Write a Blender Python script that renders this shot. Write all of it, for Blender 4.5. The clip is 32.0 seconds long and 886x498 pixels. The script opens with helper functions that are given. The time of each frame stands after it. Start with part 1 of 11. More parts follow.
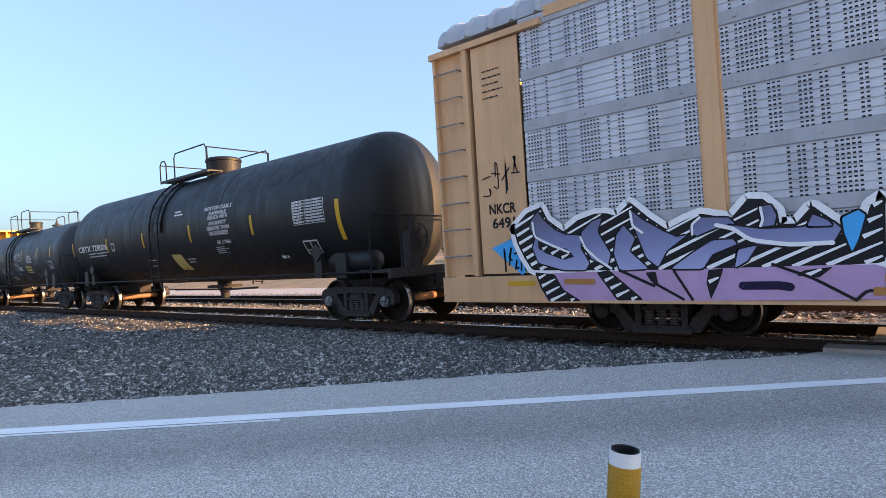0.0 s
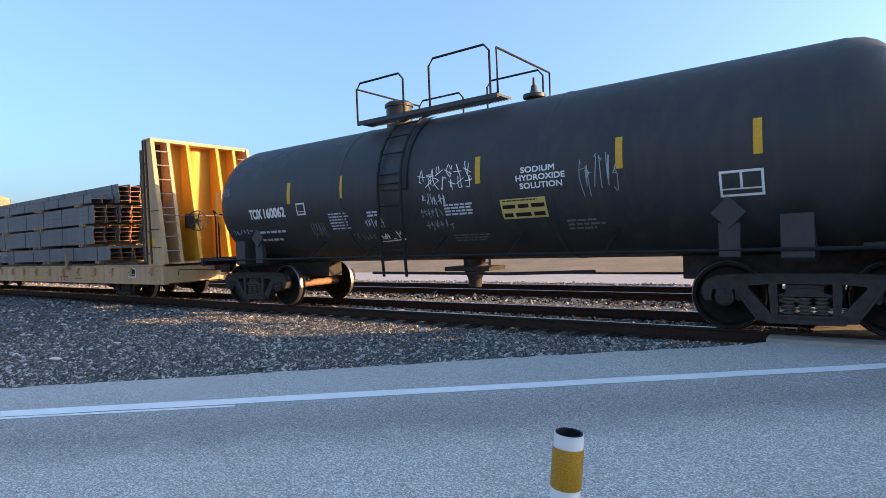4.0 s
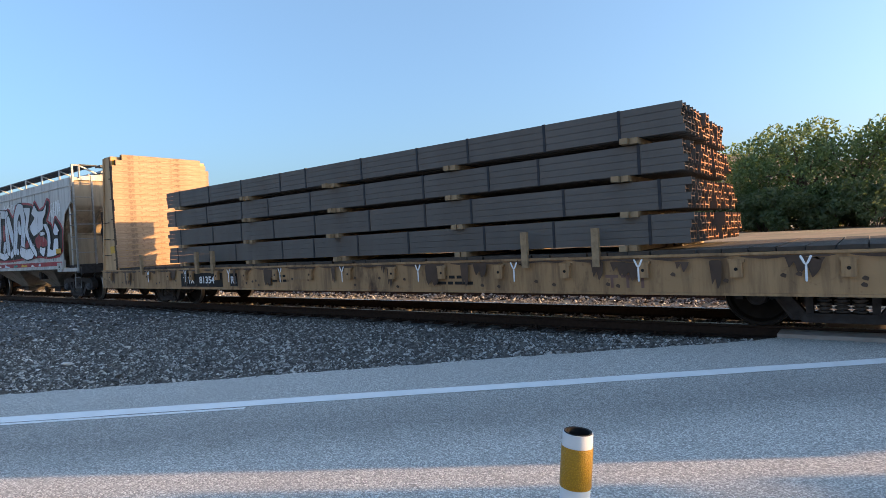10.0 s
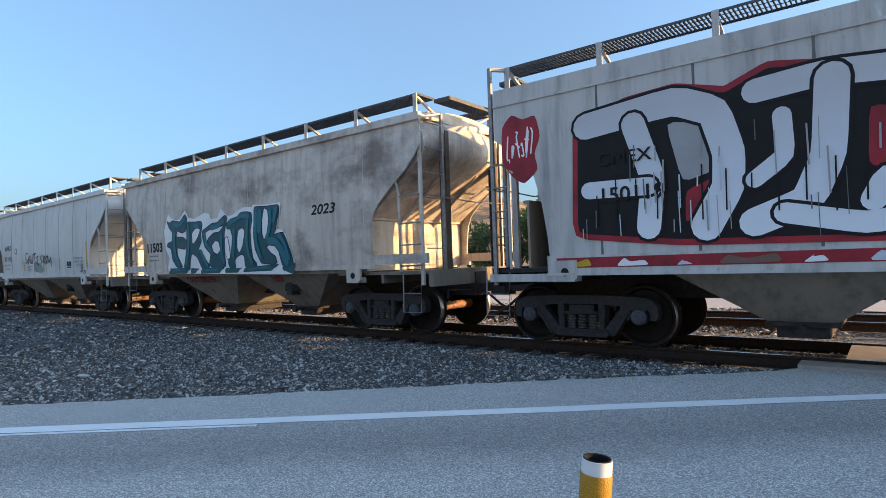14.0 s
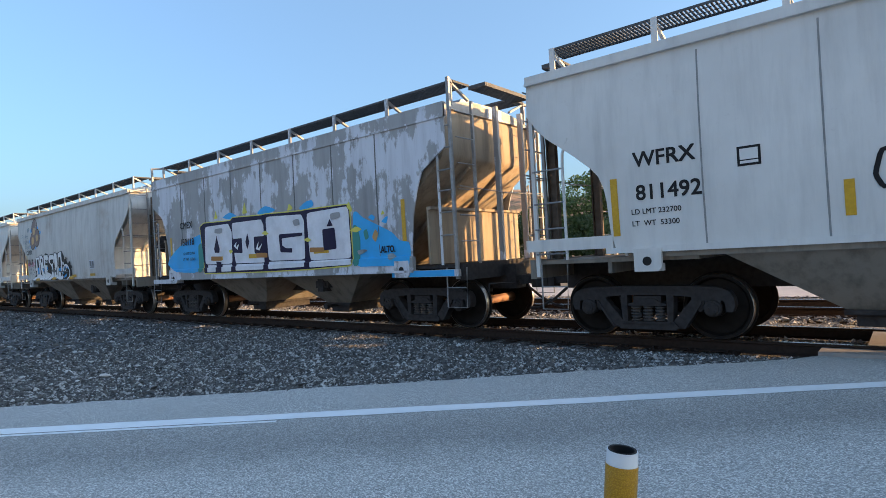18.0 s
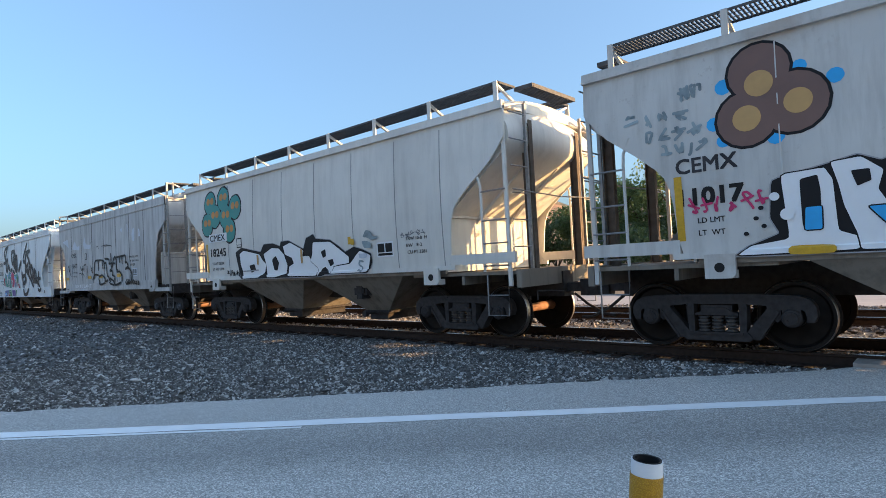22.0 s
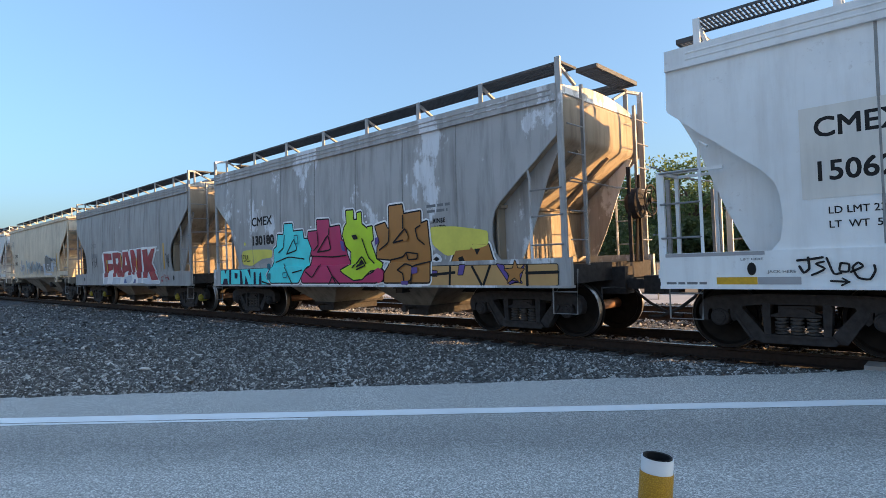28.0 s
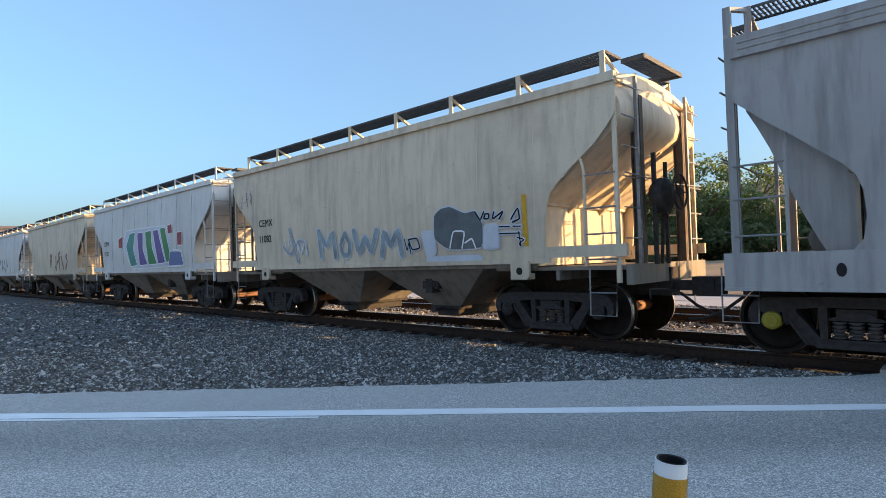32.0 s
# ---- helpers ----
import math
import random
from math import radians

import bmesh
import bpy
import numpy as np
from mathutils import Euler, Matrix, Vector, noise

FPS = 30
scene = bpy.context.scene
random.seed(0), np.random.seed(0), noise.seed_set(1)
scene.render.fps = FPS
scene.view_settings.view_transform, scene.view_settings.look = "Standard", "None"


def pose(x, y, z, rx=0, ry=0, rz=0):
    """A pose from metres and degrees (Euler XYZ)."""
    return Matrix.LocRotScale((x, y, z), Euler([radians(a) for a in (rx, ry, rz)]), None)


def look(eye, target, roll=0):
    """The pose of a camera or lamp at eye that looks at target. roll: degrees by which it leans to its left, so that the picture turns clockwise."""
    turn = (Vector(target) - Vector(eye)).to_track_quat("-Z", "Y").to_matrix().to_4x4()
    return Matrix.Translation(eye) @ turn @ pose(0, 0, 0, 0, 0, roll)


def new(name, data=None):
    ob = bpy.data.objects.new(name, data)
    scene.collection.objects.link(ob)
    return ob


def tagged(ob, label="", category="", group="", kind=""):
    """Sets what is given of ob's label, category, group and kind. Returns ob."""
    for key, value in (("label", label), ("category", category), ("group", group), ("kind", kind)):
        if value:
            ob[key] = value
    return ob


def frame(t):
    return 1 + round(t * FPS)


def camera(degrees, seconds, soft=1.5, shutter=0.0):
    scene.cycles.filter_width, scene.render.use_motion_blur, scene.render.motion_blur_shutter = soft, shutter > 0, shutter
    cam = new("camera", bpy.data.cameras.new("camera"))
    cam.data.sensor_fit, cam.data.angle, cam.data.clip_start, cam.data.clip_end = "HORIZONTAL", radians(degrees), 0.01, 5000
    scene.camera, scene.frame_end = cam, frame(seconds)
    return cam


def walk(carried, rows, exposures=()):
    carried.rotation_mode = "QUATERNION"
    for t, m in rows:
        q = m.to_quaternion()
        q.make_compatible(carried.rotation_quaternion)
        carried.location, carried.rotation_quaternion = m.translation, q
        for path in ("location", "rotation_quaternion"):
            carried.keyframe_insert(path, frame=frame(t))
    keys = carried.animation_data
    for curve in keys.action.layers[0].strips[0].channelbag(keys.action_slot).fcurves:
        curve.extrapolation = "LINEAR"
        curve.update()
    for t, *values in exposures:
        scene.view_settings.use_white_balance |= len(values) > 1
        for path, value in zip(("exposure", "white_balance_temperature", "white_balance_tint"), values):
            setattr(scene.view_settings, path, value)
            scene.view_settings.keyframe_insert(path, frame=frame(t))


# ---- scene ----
# the camera: hand held beside the road, it only turns and sways
cam = camera(75.37, 32.0, 0.5)
PATH = [  # seconds, place, yaw, pitch, roll
    (0.0, -0.0044, 0.0024, 1.4470, 39.817, 0.439, 3.539),
    (0.5, -0.0029, 0.0004, 1.4476, 40.027, 0.357, 4.013),
    (1.0, -0.0011, 0.0008, 1.4494, 39.996, 0.249, 4.341),
    (1.5, 0.0036, -0.0036, 1.4567, 39.901, 0.175, 4.455),
    (2.0, 0.0060, -0.0020, 1.4565, 39.661, 0.163, 4.402),
    (2.5, 0.0029, 0.0075, 1.4504, 39.187, -0.030, 4.057),
    (4.5, 0.0097, 0.0141, 1.4398, 35.413, -1.179, 2.125),
    (5.0, 0.0099, 0.0176, 1.4379, 35.288, -1.282, 2.179),
    (5.5, 0.0104, 0.0166, 1.4396, 35.612, -1.336, 2.332),
    (6.0, 0.0093, 0.0127, 1.4426, 36.162, -1.395, 2.464),
    (6.5, 0.0073, 0.0137, 1.4426, 36.628, -1.433, 2.690),
    (7.0, 0.0061, 0.0159, 1.4424, 36.886, -1.517, 2.899),
    (7.5, 0.0061, 0.0162, 1.4433, 36.897, -1.588, 3.021),
    (8.0, 0.0061, 0.0163, 1.4416, 36.906, -1.578, 3.002),
    (8.5, 0.0060, 0.0172, 1.4412, 36.902, -1.504, 2.929),
    (9.0, 0.0047, 0.0197, 1.4422, 36.861, -1.421, 3.111),
    (9.5, 0.0075, 0.0174, 1.4413, 36.838, -1.203, 3.197),
    (10.0, 0.0090, 0.0167, 1.4409, 36.758, -0.954, 3.242),
    (10.5, 0.0091, 0.0179, 1.4409, 36.572, -0.549, 3.194),
    (11.0, 0.0078, 0.0158, 1.4421, 36.355, -0.059, 2.937),
    (11.5, 0.0090, 0.0093, 1.4403, 36.134, 0.489, 2.600),
    (12.0, 0.0104, 0.0053, 1.4389, 36.026, 0.936, 2.297),
    (12.5, 0.0104, 0.0045, 1.4387, 36.206, 1.230, 2.107),
    (13.0, 0.0089, 0.0028, 1.4411, 36.683, 1.358, 1.930),
    (13.5, 0.0079, 0.0048, 1.4416, 37.413, 1.339, 1.977),
    (15.5, -0.0118, 0.0020, 1.4399, 39.719, 0.885, 1.830),
    (16.0, -0.0119, 0.0007, 1.4393, 39.763, 0.812, 1.927),
    (16.5, -0.0080, -0.0004, 1.4410, 39.672, 0.825, 2.201),
    (17.0, -0.0064, -0.0014, 1.4412, 39.551, 0.833, 2.545),
    (17.5, -0.0066, -0.0013, 1.4417, 39.500, 0.799, 2.936),
    (18.0, -0.0048, -0.0040, 1.4432, 39.499, 0.680, 3.181),
    (18.5, -0.0028, -0.0013, 1.4438, 39.609, 0.657, 3.053),
    (19.0, -0.0002, -0.0064, 1.4449, 39.722, 0.656, 3.148),
    (19.5, -0.0006, -0.0076, 1.4434, 39.896, 0.756, 3.161),
    (20.0, -0.0002, -0.0080, 1.4440, 40.201, 1.013, 3.121),
    (20.5, -0.0017, -0.0099, 1.4442, 40.581, 1.310, 3.137),
    (21.0, 0.0027, -0.0095, 1.4440, 41.037, 1.498, 3.178),
    (21.5, 0.0015, -0.0119, 1.4425, 41.477, 1.578, 3.113),
    (22.0, 0.0019, -0.0119, 1.4437, 41.853, 1.569, 3.090),
    (22.5, 0.0025, -0.0138, 1.4449, 42.155, 1.483, 2.978),
    (23.0, 0.0003, -0.0145, 1.4454, 42.270, 1.471, 2.741),
    (23.5, -0.0005, -0.0140, 1.4456, 42.178, 1.395, 2.577),
    (24.0, -0.0065, -0.0089, 1.4446, 42.058, 1.271, 2.447),
    (24.5, -0.0052, -0.0140, 1.4437, 41.879, 1.158, 2.307),
    (25.0, -0.0069, -0.0130, 1.4437, 41.814, 1.093, 2.194),
    (25.5, -0.0085, -0.0098, 1.4431, 41.831, 1.164, 2.072),
    (27.5, -0.0100, -0.0102, 1.4393, 42.510, 1.235, 2.016),
    (28.0, -0.0073, -0.0088, 1.4386, 42.672, 1.115, 2.150),
    (28.5, -0.0074, -0.0076, 1.4389, 42.771, 1.108, 2.140),
    (29.0, -0.0088, -0.0085, 1.4395, 42.784, 1.166, 1.978),
    (29.5, -0.0089, -0.0091, 1.4393, 42.797, 1.249, 1.826),
    (30.0, -0.0072, -0.0114, 1.4414, 42.798, 1.272, 1.722),
    (30.5, -0.0070, -0.0116, 1.4421, 42.864, 1.252, 1.780),
    (31.0, -0.0089, -0.0113, 1.4419, 42.981, 1.172, 1.853),
    (31.5, -0.0091, -0.0115, 1.4398, 43.252, 1.126, 1.906),
    (32.0, -0.0111, -0.0110, 1.4393, 43.701, 1.131, 1.833),
]
walk(cam, [(t, pose(x, y, z, 90 + p, r, w)) for t, x, y, z, w, p, r in PATH], [(0.0, 1.87, 6420, 16), (1.0, 1.8, 6200, 16), (2.0, 1.73, 5930, 14), (5.0, 1.62, 5900, 10), (9.0, 1.48, 5980, 8), (13.0, 1.46, 6000, 7), (17.0, 1.52, 6000, 7), (32.0, 1.5, 6050, 7)])
SPEED = 6.7448   # of the train, metres a second
# ---- light: a low sun behind the train, and the sky ----
SUN_EL, SUN_AZ = 9.8, 57.5          # degrees; azimuth from +y towards +x
world = bpy.data.worlds.new("world")
scene.world = world
world.use_nodes = True
wn = world.node_tree.nodes
sky = wn.new("ShaderNodeTexSky")
sky.sky_type, sky.sun_disc = "NISHITA", False
sky.sun_elevation, sky.sun_rotation = radians(SUN_EL), radians(SUN_AZ)
sky.air_density, sky.dust_density, sky.ozone_density = 1.0, 4.0, 3.7
wn["Background"].inputs[1].default_value = 0.115
# even pale blue fill added over the sky, to lift the shaded ground
sky_fill = wn.new("ShaderNodeBackground")
sky_fill.inputs[0].default_value, sky_fill.inputs[1].default_value = (0.73, 0.9, 1.0, 1.0), 0.085
both = wn.new("ShaderNodeAddShader")
world.node_tree.links.new(sky.outputs[0], wn["Background"].inputs[0])
world.node_tree.links.new(wn["Background"].outputs[0], both.inputs[0])
world.node_tree.links.new(sky_fill.outputs[0], both.inputs[1])
world.node_tree.links.new(both.outputs[0], wn["World Output"].inputs[0])
sun = new("sun", bpy.data.lights.new("sun", "SUN"))
sun.data.energy, sun.data.angle, sun.data.color = 3.9, radians(0.53), (1.0, 0.55, 0.21)
sun_dir = Vector((math.sin(radians(SUN_AZ)) * math.cos(radians(SUN_EL)), math.cos(radians(SUN_AZ)) * math.cos(radians(SUN_EL)), math.sin(radians(SUN_EL))))
sun.matrix_world = look(sun_dir * 50, (0, 0, 0))
# ---- materials ----
class Nodes:
    """A small writer for node materials."""
    def __init__(self, name):
        self.m = bpy.data.materials.new(name)
        self.m.use_nodes = True
        self.t = self.m.node_tree
        self.b = self.t.nodes["Principled BSDF"]
        self.co = self.t.nodes.new("ShaderNodeTexCoord").outputs["Object"]

    def n(self, kind, **inputs):
        node = self.t.nodes.new("ShaderNode" + kind)
        for key, value in inputs.items():
            self.put(node.inputs[key.replace("_", " ")], value)
        return node

    def put(self, socket, value):
        if isinstance(value, bpy.types.NodeSocket):
            self.t.links.new(value, socket)
        else:
            socket.default_value = (*value, 1.0) if isinstance(value, tuple) and len(value) == 3 and socket.type == "RGBA" else value

    def scaled(self, sx, sy, sz, turn=0.0):
        return self.n("Mapping", Vector=self.co, Scale=(sx, sy, sz), Rotation=(0, 0, turn)).outputs[0]

    def noise(self, scale, detail=4.0, rough=0.6, co=None):
        return self.n("TexNoise", Vector=co or self.co, Scale=scale, Detail=detail, Roughness=rough).outputs["Fac"]

    def ramp(self, fac, *stops):
        node = self.n("ValToRGB", Fac=fac)
        e = node.color_ramp.elements
        while len(e) < len(stops):
            e.new(0.5)
        for k, (at, c) in zip(e, stops):
            k.position, k.color = at, (*c, 1.0) if isinstance(c, tuple) else (c, c, c, 1.0)
        return node.outputs["Color"]

    def mix(self, fac, a, b, blend="MIX"):
        node = self.t.nodes.new("ShaderNodeMix")
        node.data_type, node.blend_type = "RGBA", blend
        for key, value in ((0, fac), (6, a), (7, b)):
            self.put(node.inputs[key], value)
        return node.outputs[2]

    def bump(self, height, strength=0.3, distance=0.02):
        self.put(self.b.inputs["Normal"], self.n("Bump", Height=height, Strength=strength, Distance=distance).outputs[0])

    def done(self, color, rough=0.6, metal=0.0, gloss=0.35):
        self.b.inputs["Specular IOR Level"].default_value = gloss
        self.put(self.b.inputs["Base Color"], color)
        self.put(self.b.inputs["Roughness"], rough)
        self.put(self.b.inputs["Metallic"], metal)
        return self.m


def plain(name, c, rough=0.6, metal=0.0, vary=0.15, scale=6.0, bump=0.1):
    """A surface with small changes of tone, grain and gloss."""
    k = Nodes(name)
    dark = tuple(x * (1 - vary) for x in c)
    light = tuple(min(1, x * (1 + vary)) for x in c)
    big = k.noise(scale * 0.25, 3)
    col = k.ramp(k.noise(scale, 6), (0.3, dark), (0.7, light))
    col = k.mix(k.ramp(big, (0.35, 0.0), (0.75, 0.35)), col, tuple(x * 0.75 for x in c))
    k.bump(k.noise(scale * 12, 3), bump, 0.01)
    return k.done(col, k.ramp(k.noise(scale * 2), (0.3, max(0.05, rough - 0.1)), (0.7, min(1, rough + 0.1))), metal, 0.15 if max(c) < 0.06 else 0.4)


def weathered(name, paint, grime=(0.07, 0.06, 0.05), rust=(0.12, 0.05, 0.025), streak=0.5, rusty=0.25, rough=0.55, patches=None, patch_at=0.56, patch_scale=0.55, drag=0.8, ragged=0.025, fringe=0.0):
    """Old paint on sheet steel: rain streaks, grime, specks of rust, and bare or repainted patches."""
    k = Nodes(name)
    run = k.noise(1.0, 8, 0.65, k.scaled(5.0, 5.0, 0.55))
    soft = k.noise(0.5, 5)
    fine = k.noise(14.0, 6)
    col = k.mix(k.ramp(soft, (0.35, 0.0), (0.7, 0.7)), paint, tuple(x * 0.72 for x in paint))
    if patches:
        edge = k.noise(patch_scale, 10, 0.66, k.scaled(1.0, 1.0, drag))
        if fringe:          # paint flaking away in upright tongues
            edge = k.mix(fringe, edge, k.noise(1.0, 8, 0.65, k.scaled(5.0, 5.0, 1.1)))
        col = k.mix(k.ramp(edge, (patch_at, 0.0), (patch_at + ragged, 1.0)), col, patches)
    col = k.mix(k.ramp(run, (0.46, 0.0), (0.78, streak)), col, grime)
    spots = k.mix(1.0, k.ramp(fine, (0.60, 0.0), (0.72, 1.0)), k.ramp(k.noise(1.3, 5), (0.45, 0.0), (0.7, rusty)), "MULTIPLY")
    col = k.mix(spots, col, rust)
    k.bump(k.mix(0.5, fine, k.noise(2.0, 3)), 0.12, 0.01)
    return k.done(col, k.ramp(run, (0.3, rough - 0.1), (0.8, min(1.0, rough + 0.25))))


def stone_mat(name, a, b, c, scale=22.0, rough=0.85):
    k = Nodes(name)
    vor = k.n("TexVoronoi", Vector=k.co, Scale=scale)
    tone = k.n("SeparateColor", Color=vor.outputs["Color"]).outputs[0]
    col = k.ramp(tone, (0.0, a), (0.5, b), (0.93, c))
    col = k.mix(k.ramp(k.noise(0.6, 5), (0.35, 0.0), (0.7, 0.45)), col, tuple(x * 0.7 for x in b))
    k.bump(k.ramp(vor.outputs["Distance"], (0.0, 1.0), (0.6, 0.0)), 0.9, 0.03)
    return k.done(col, rough)


def loose_stone(name, a, b, c):
    k = Nodes(name)
    r = k.n("NewGeometry").outputs["Random Per Island"]
    col = k.ramp(r, (0.0, a), (0.7, b), (0.96, c))
    col = k.mix(0.35, col, k.ramp(k.noise(60, 4), (0.3, a), (0.7, b)))
    return k.done(col, 0.8)


# the sheet's tone is darkened for the shaded gaps between loose stones
ballast_m = stone_mat("grey_ballast", (0.012, 0.012, 0.012), (0.085, 0.084, 0.083), (0.3, 0.3, 0.3), 34.0)
stones_m = loose_stone("broken_stone", (0.02, 0.019, 0.018), (0.175, 0.168, 0.157), (0.80, 0.78, 0.74))
brown_ballast_m = stone_mat("brown_ballast", (0.03, 0.027, 0.025), (0.115, 0.1, 0.09), (0.36, 0.33, 0.3), 26.0)
brown_stones_m = loose_stone("brown_stone", (0.09, 0.083, 0.078), (0.30, 0.28, 0.265), (0.68, 0.65, 0.61))
rail_m = plain("rusty_rail_steel", (0.042, 0.029, 0.023), 0.8, 0.2, 0.35, 20)
railhead_m = plain("polished_rail_head", (0.42, 0.41, 0.40), 0.28, 1.0, 0.1, 30, 0.02)
tie_m = plain("creosoted_timber", (0.045, 0.037, 0.031), 0.9, 0.0, 0.4, 9, 0.5)
truck_m = plain("grimy_cast_steel", (0.052, 0.047, 0.046), 0.75, 0.1, 0.4, 12, 0.3)
wheel_m = plain("oily_wheel_steel", (0.018, 0.015, 0.013), 0.6, 0.3, 0.4, 9, 0.2)
tread_m = plain("worn_bright_tread", (0.5, 0.47, 0.44), 0.35, 1.0, 0.1, 20, 0.02)
axle_m = plain("rusted_axle", (0.30, 0.16, 0.09), 0.7, 0.1, 0.25, 10)
spring_m = plain("sooty_spring_steel", (0.075, 0.068, 0.064), 0.6, 0.2, 0.3, 14, 0.2)
black_m = plain("black_paint", (0.02, 0.02, 0.021), 0.5, 0.0, 0.3, 8)
white_m = plain("white_paint", (0.78, 0.79, 0.80), 0.55, 0.0, 0.06, 8)
yellow_m = plain("yellow_reflective_tape", (0.62, 0.36, 0.02), 0.4, 0.0, 0.15, 25)


def asphalt_mat():
    k = Nodes("worn_asphalt")
    # across: metres from the road's white line towards the near lane
    across = k.n("SeparateXYZ", Vector=k.scaled(1, 1, 1, radians(-39.1))).outputs[1]
    wob = k.n("MapRange", Value=k.noise(1.6, 5))
    wob.inputs["To Min"].default_value, wob.inputs["To Max"].default_value = -0.25, 0.25
    summed = k.t.nodes.new("ShaderNodeMath")
    k.put(summed.inputs[0], across)
    k.put(summed.inputs[1], wob.outputs[0])
    band = k.n("MapRange", Value=summed.outputs[0])
    band.inputs["From Min"].default_value, band.inputs["From Max"].default_value = 0.8, -3.2
    lanes = k.ramp(band.outputs[0], (0.0, 1.22), (0.19, 1.15), (0.24, 1.0), (0.34, 0.86), (0.43, 0.80), (0.5, 0.98), (0.58, 1.22), (0.8, 1.25), (0.95, 0.95))
    vor = k.n("TexVoronoi", Vector=k.co, Scale=120.0)
    chip = k.n("SeparateColor", Color=vor.outputs["Color"]).outputs[0]
    base = k.ramp(chip, (0.0, (0.20, 0.195, 0.185)), (0.6, (0.41, 0.395, 0.365)), (0.95, (0.70, 0.68, 0.64)))
    base = k.mix(k.ramp(k.noise(0.9, 6), (0.35, 0.0), (0.75, 0.3)), base, (0.30, 0.29, 0.27))
    stain = k.ramp(k.noise(5.0, 8, 0.7), (0.655, 0.0), (0.72, 0.75))
    base = k.mix(stain, base, (0.05, 0.05, 0.052))
    col = k.mix(1.0, base, lanes, "MULTIPLY")
    k.bump(k.ramp(vor.outputs["Distance"], (0.0, 1.0), (0.7, 0.0)), 0.55, 0.006)
    return k.done(col, 0.82)


asphalt_m = asphalt_mat()
line_m = plain("white_road_paint", (0.93, 0.93, 0.92), 0.5, 0.0, 0.08, 5, 0.3)
dirt_m = Nodes("dry_dirt")
dirt_m = dirt_m.done(dirt_m.mix(dirt_m.ramp(dirt_m.noise(0.15, 8), (0.4, 0.0), (0.6, 1.0)), dirt_m.ramp(dirt_m.noise(3, 8), (0.3, (0.28, 0.19, 0.13)), (0.7, (0.40, 0.30, 0.21))), (0.36, 0.29, 0.19)), 0.95)
# ---- mesh writing ----
RAIL = 0.08            # height of the rail heads
TRACK = 9.3            # the near track's centre line


class Geo:
    """Gathers vertices and faces of one part."""
    def __init__(self):
        self.v, self.f = [], []

    def add(self, verts, faces):
        k = len(self.v)
        self.v += [tuple(p) for p in verts]
        self.f += [tuple(i + k for i in q) for q in faces]
        return self

    def box(self, x0, x1, y0, y1, z0, z1):
        v = [(x, y, z) for x in (x0, x1) for y in (y0, y1) for z in (z0, z1)]
        return self.add(v, [(0, 1, 3, 2), (4, 6, 7, 5), (0, 4, 5, 1), (2, 3, 7, 6), (0, 2, 6, 4), (1, 5, 7, 3)])

    def prism(self, poly, axis, a, b):
        """A polygon in the plane across axis, drawn out from a to b. Coordinates in the order x, y, z without axis."""
        def put(p, w):
            q = list(p)
            q.insert("xyz".index(axis), w)
            return q
        n = len(poly)
        v = [put(p, a) for p in poly] + [put(p, b) for p in poly]
        return self.add(v, [tuple(range(n))[::-1], tuple(range(n, 2 * n))] + [(i, (i + 1) % n, n + (i + 1) % n, n + i) for i in range(n)])

    def beam(self, p, q, w, h, up=(0, 0, 1)):
        """A square bar from p to q, w across and h along up."""
        p, q, up = Vector(p), Vector(q), Vector(up)
        d = (q - p).normalized()
        s = d.cross(up)
        s = s.normalized() if s.length > 1e-4 else Vector((1, 0, 0))
        u = s.cross(d).normalized()
        v = [e + s * a * w / 2 + u * b * h / 2 for e in (p, q) for a, b in ((-1, -1), (1, -1), (1, 1), (-1, 1))]
        return self.add(v, [(3, 2, 1, 0), (4, 5, 6, 7), (0, 1, 5, 4), (1, 2, 6, 5), (2, 3, 7, 6), (3, 0, 4, 7)])

    def tube(self, pts, r, n=7):
        """A round bar along points."""
        pts = [Vector(p) for p in pts]
        rings = []
        for i, p in enumerate(pts):
            d = (pts[min(i + 1, len(pts) - 1)] - pts[max(i - 1, 0)]).normalized()
            a = d.cross(Vector((0.13, 0.21, 0.97)) if abs(d.z) < 0.9 else Vector((0.9, 0.3, 0.1))).normalized()
            b = d.cross(a)
            rings += [p + (a * math.cos(2 * math.pi * k / n) + b * math.sin(2 * math.pi * k / n)) * r for k in range(n)]
        faces = [(i * n + k, i * n + (k + 1) % n, (i + 1) * n + (k + 1) % n, (i + 1) * n + k) for i in range(len(pts) - 1) for k in range(n)]
        faces += [tuple(range(n))[::-1], tuple(range((len(pts) - 1) * n, len(pts) * n))]
        return self.add(rings, faces)

    def lathe(self, profile, axis="y", n=28, at=(0, 0, 0)):
        """A turned form: (radius, place along axis) pairs, closed at both ends if the radius is 0 there."""
        rings = []
        for r, w in profile:
            for k in range(n):
                c, s = r * math.cos(2 * math.pi * k / n), r * math.sin(2 * math.pi * k / n)
                p = {"x": (w, c, s), "y": (c, w, s), "z": (c, s, w)}[axis]
                rings.append((p[0] + at[0], p[1] + at[1], p[2] + at[2]))
        return self.add(rings, [(i * n + k, i * n + (k + 1) % n, (i + 1) * n + (k + 1) % n, (i + 1) * n + k) for i in range(len(profile) - 1) for k in range(n)])

    def disc(self, c, r, n=14, z=(1, 0, 0), u=(0, 0, 1)):
        z, u = Vector(z), Vector(u)
        w = z.cross(u)
        return self.add([Vector(c) + (u * math.cos(2 * math.pi * k / n) + w * math.sin(2 * math.pi * k / n)) * r for k in range(n)], [tuple(range(n))])

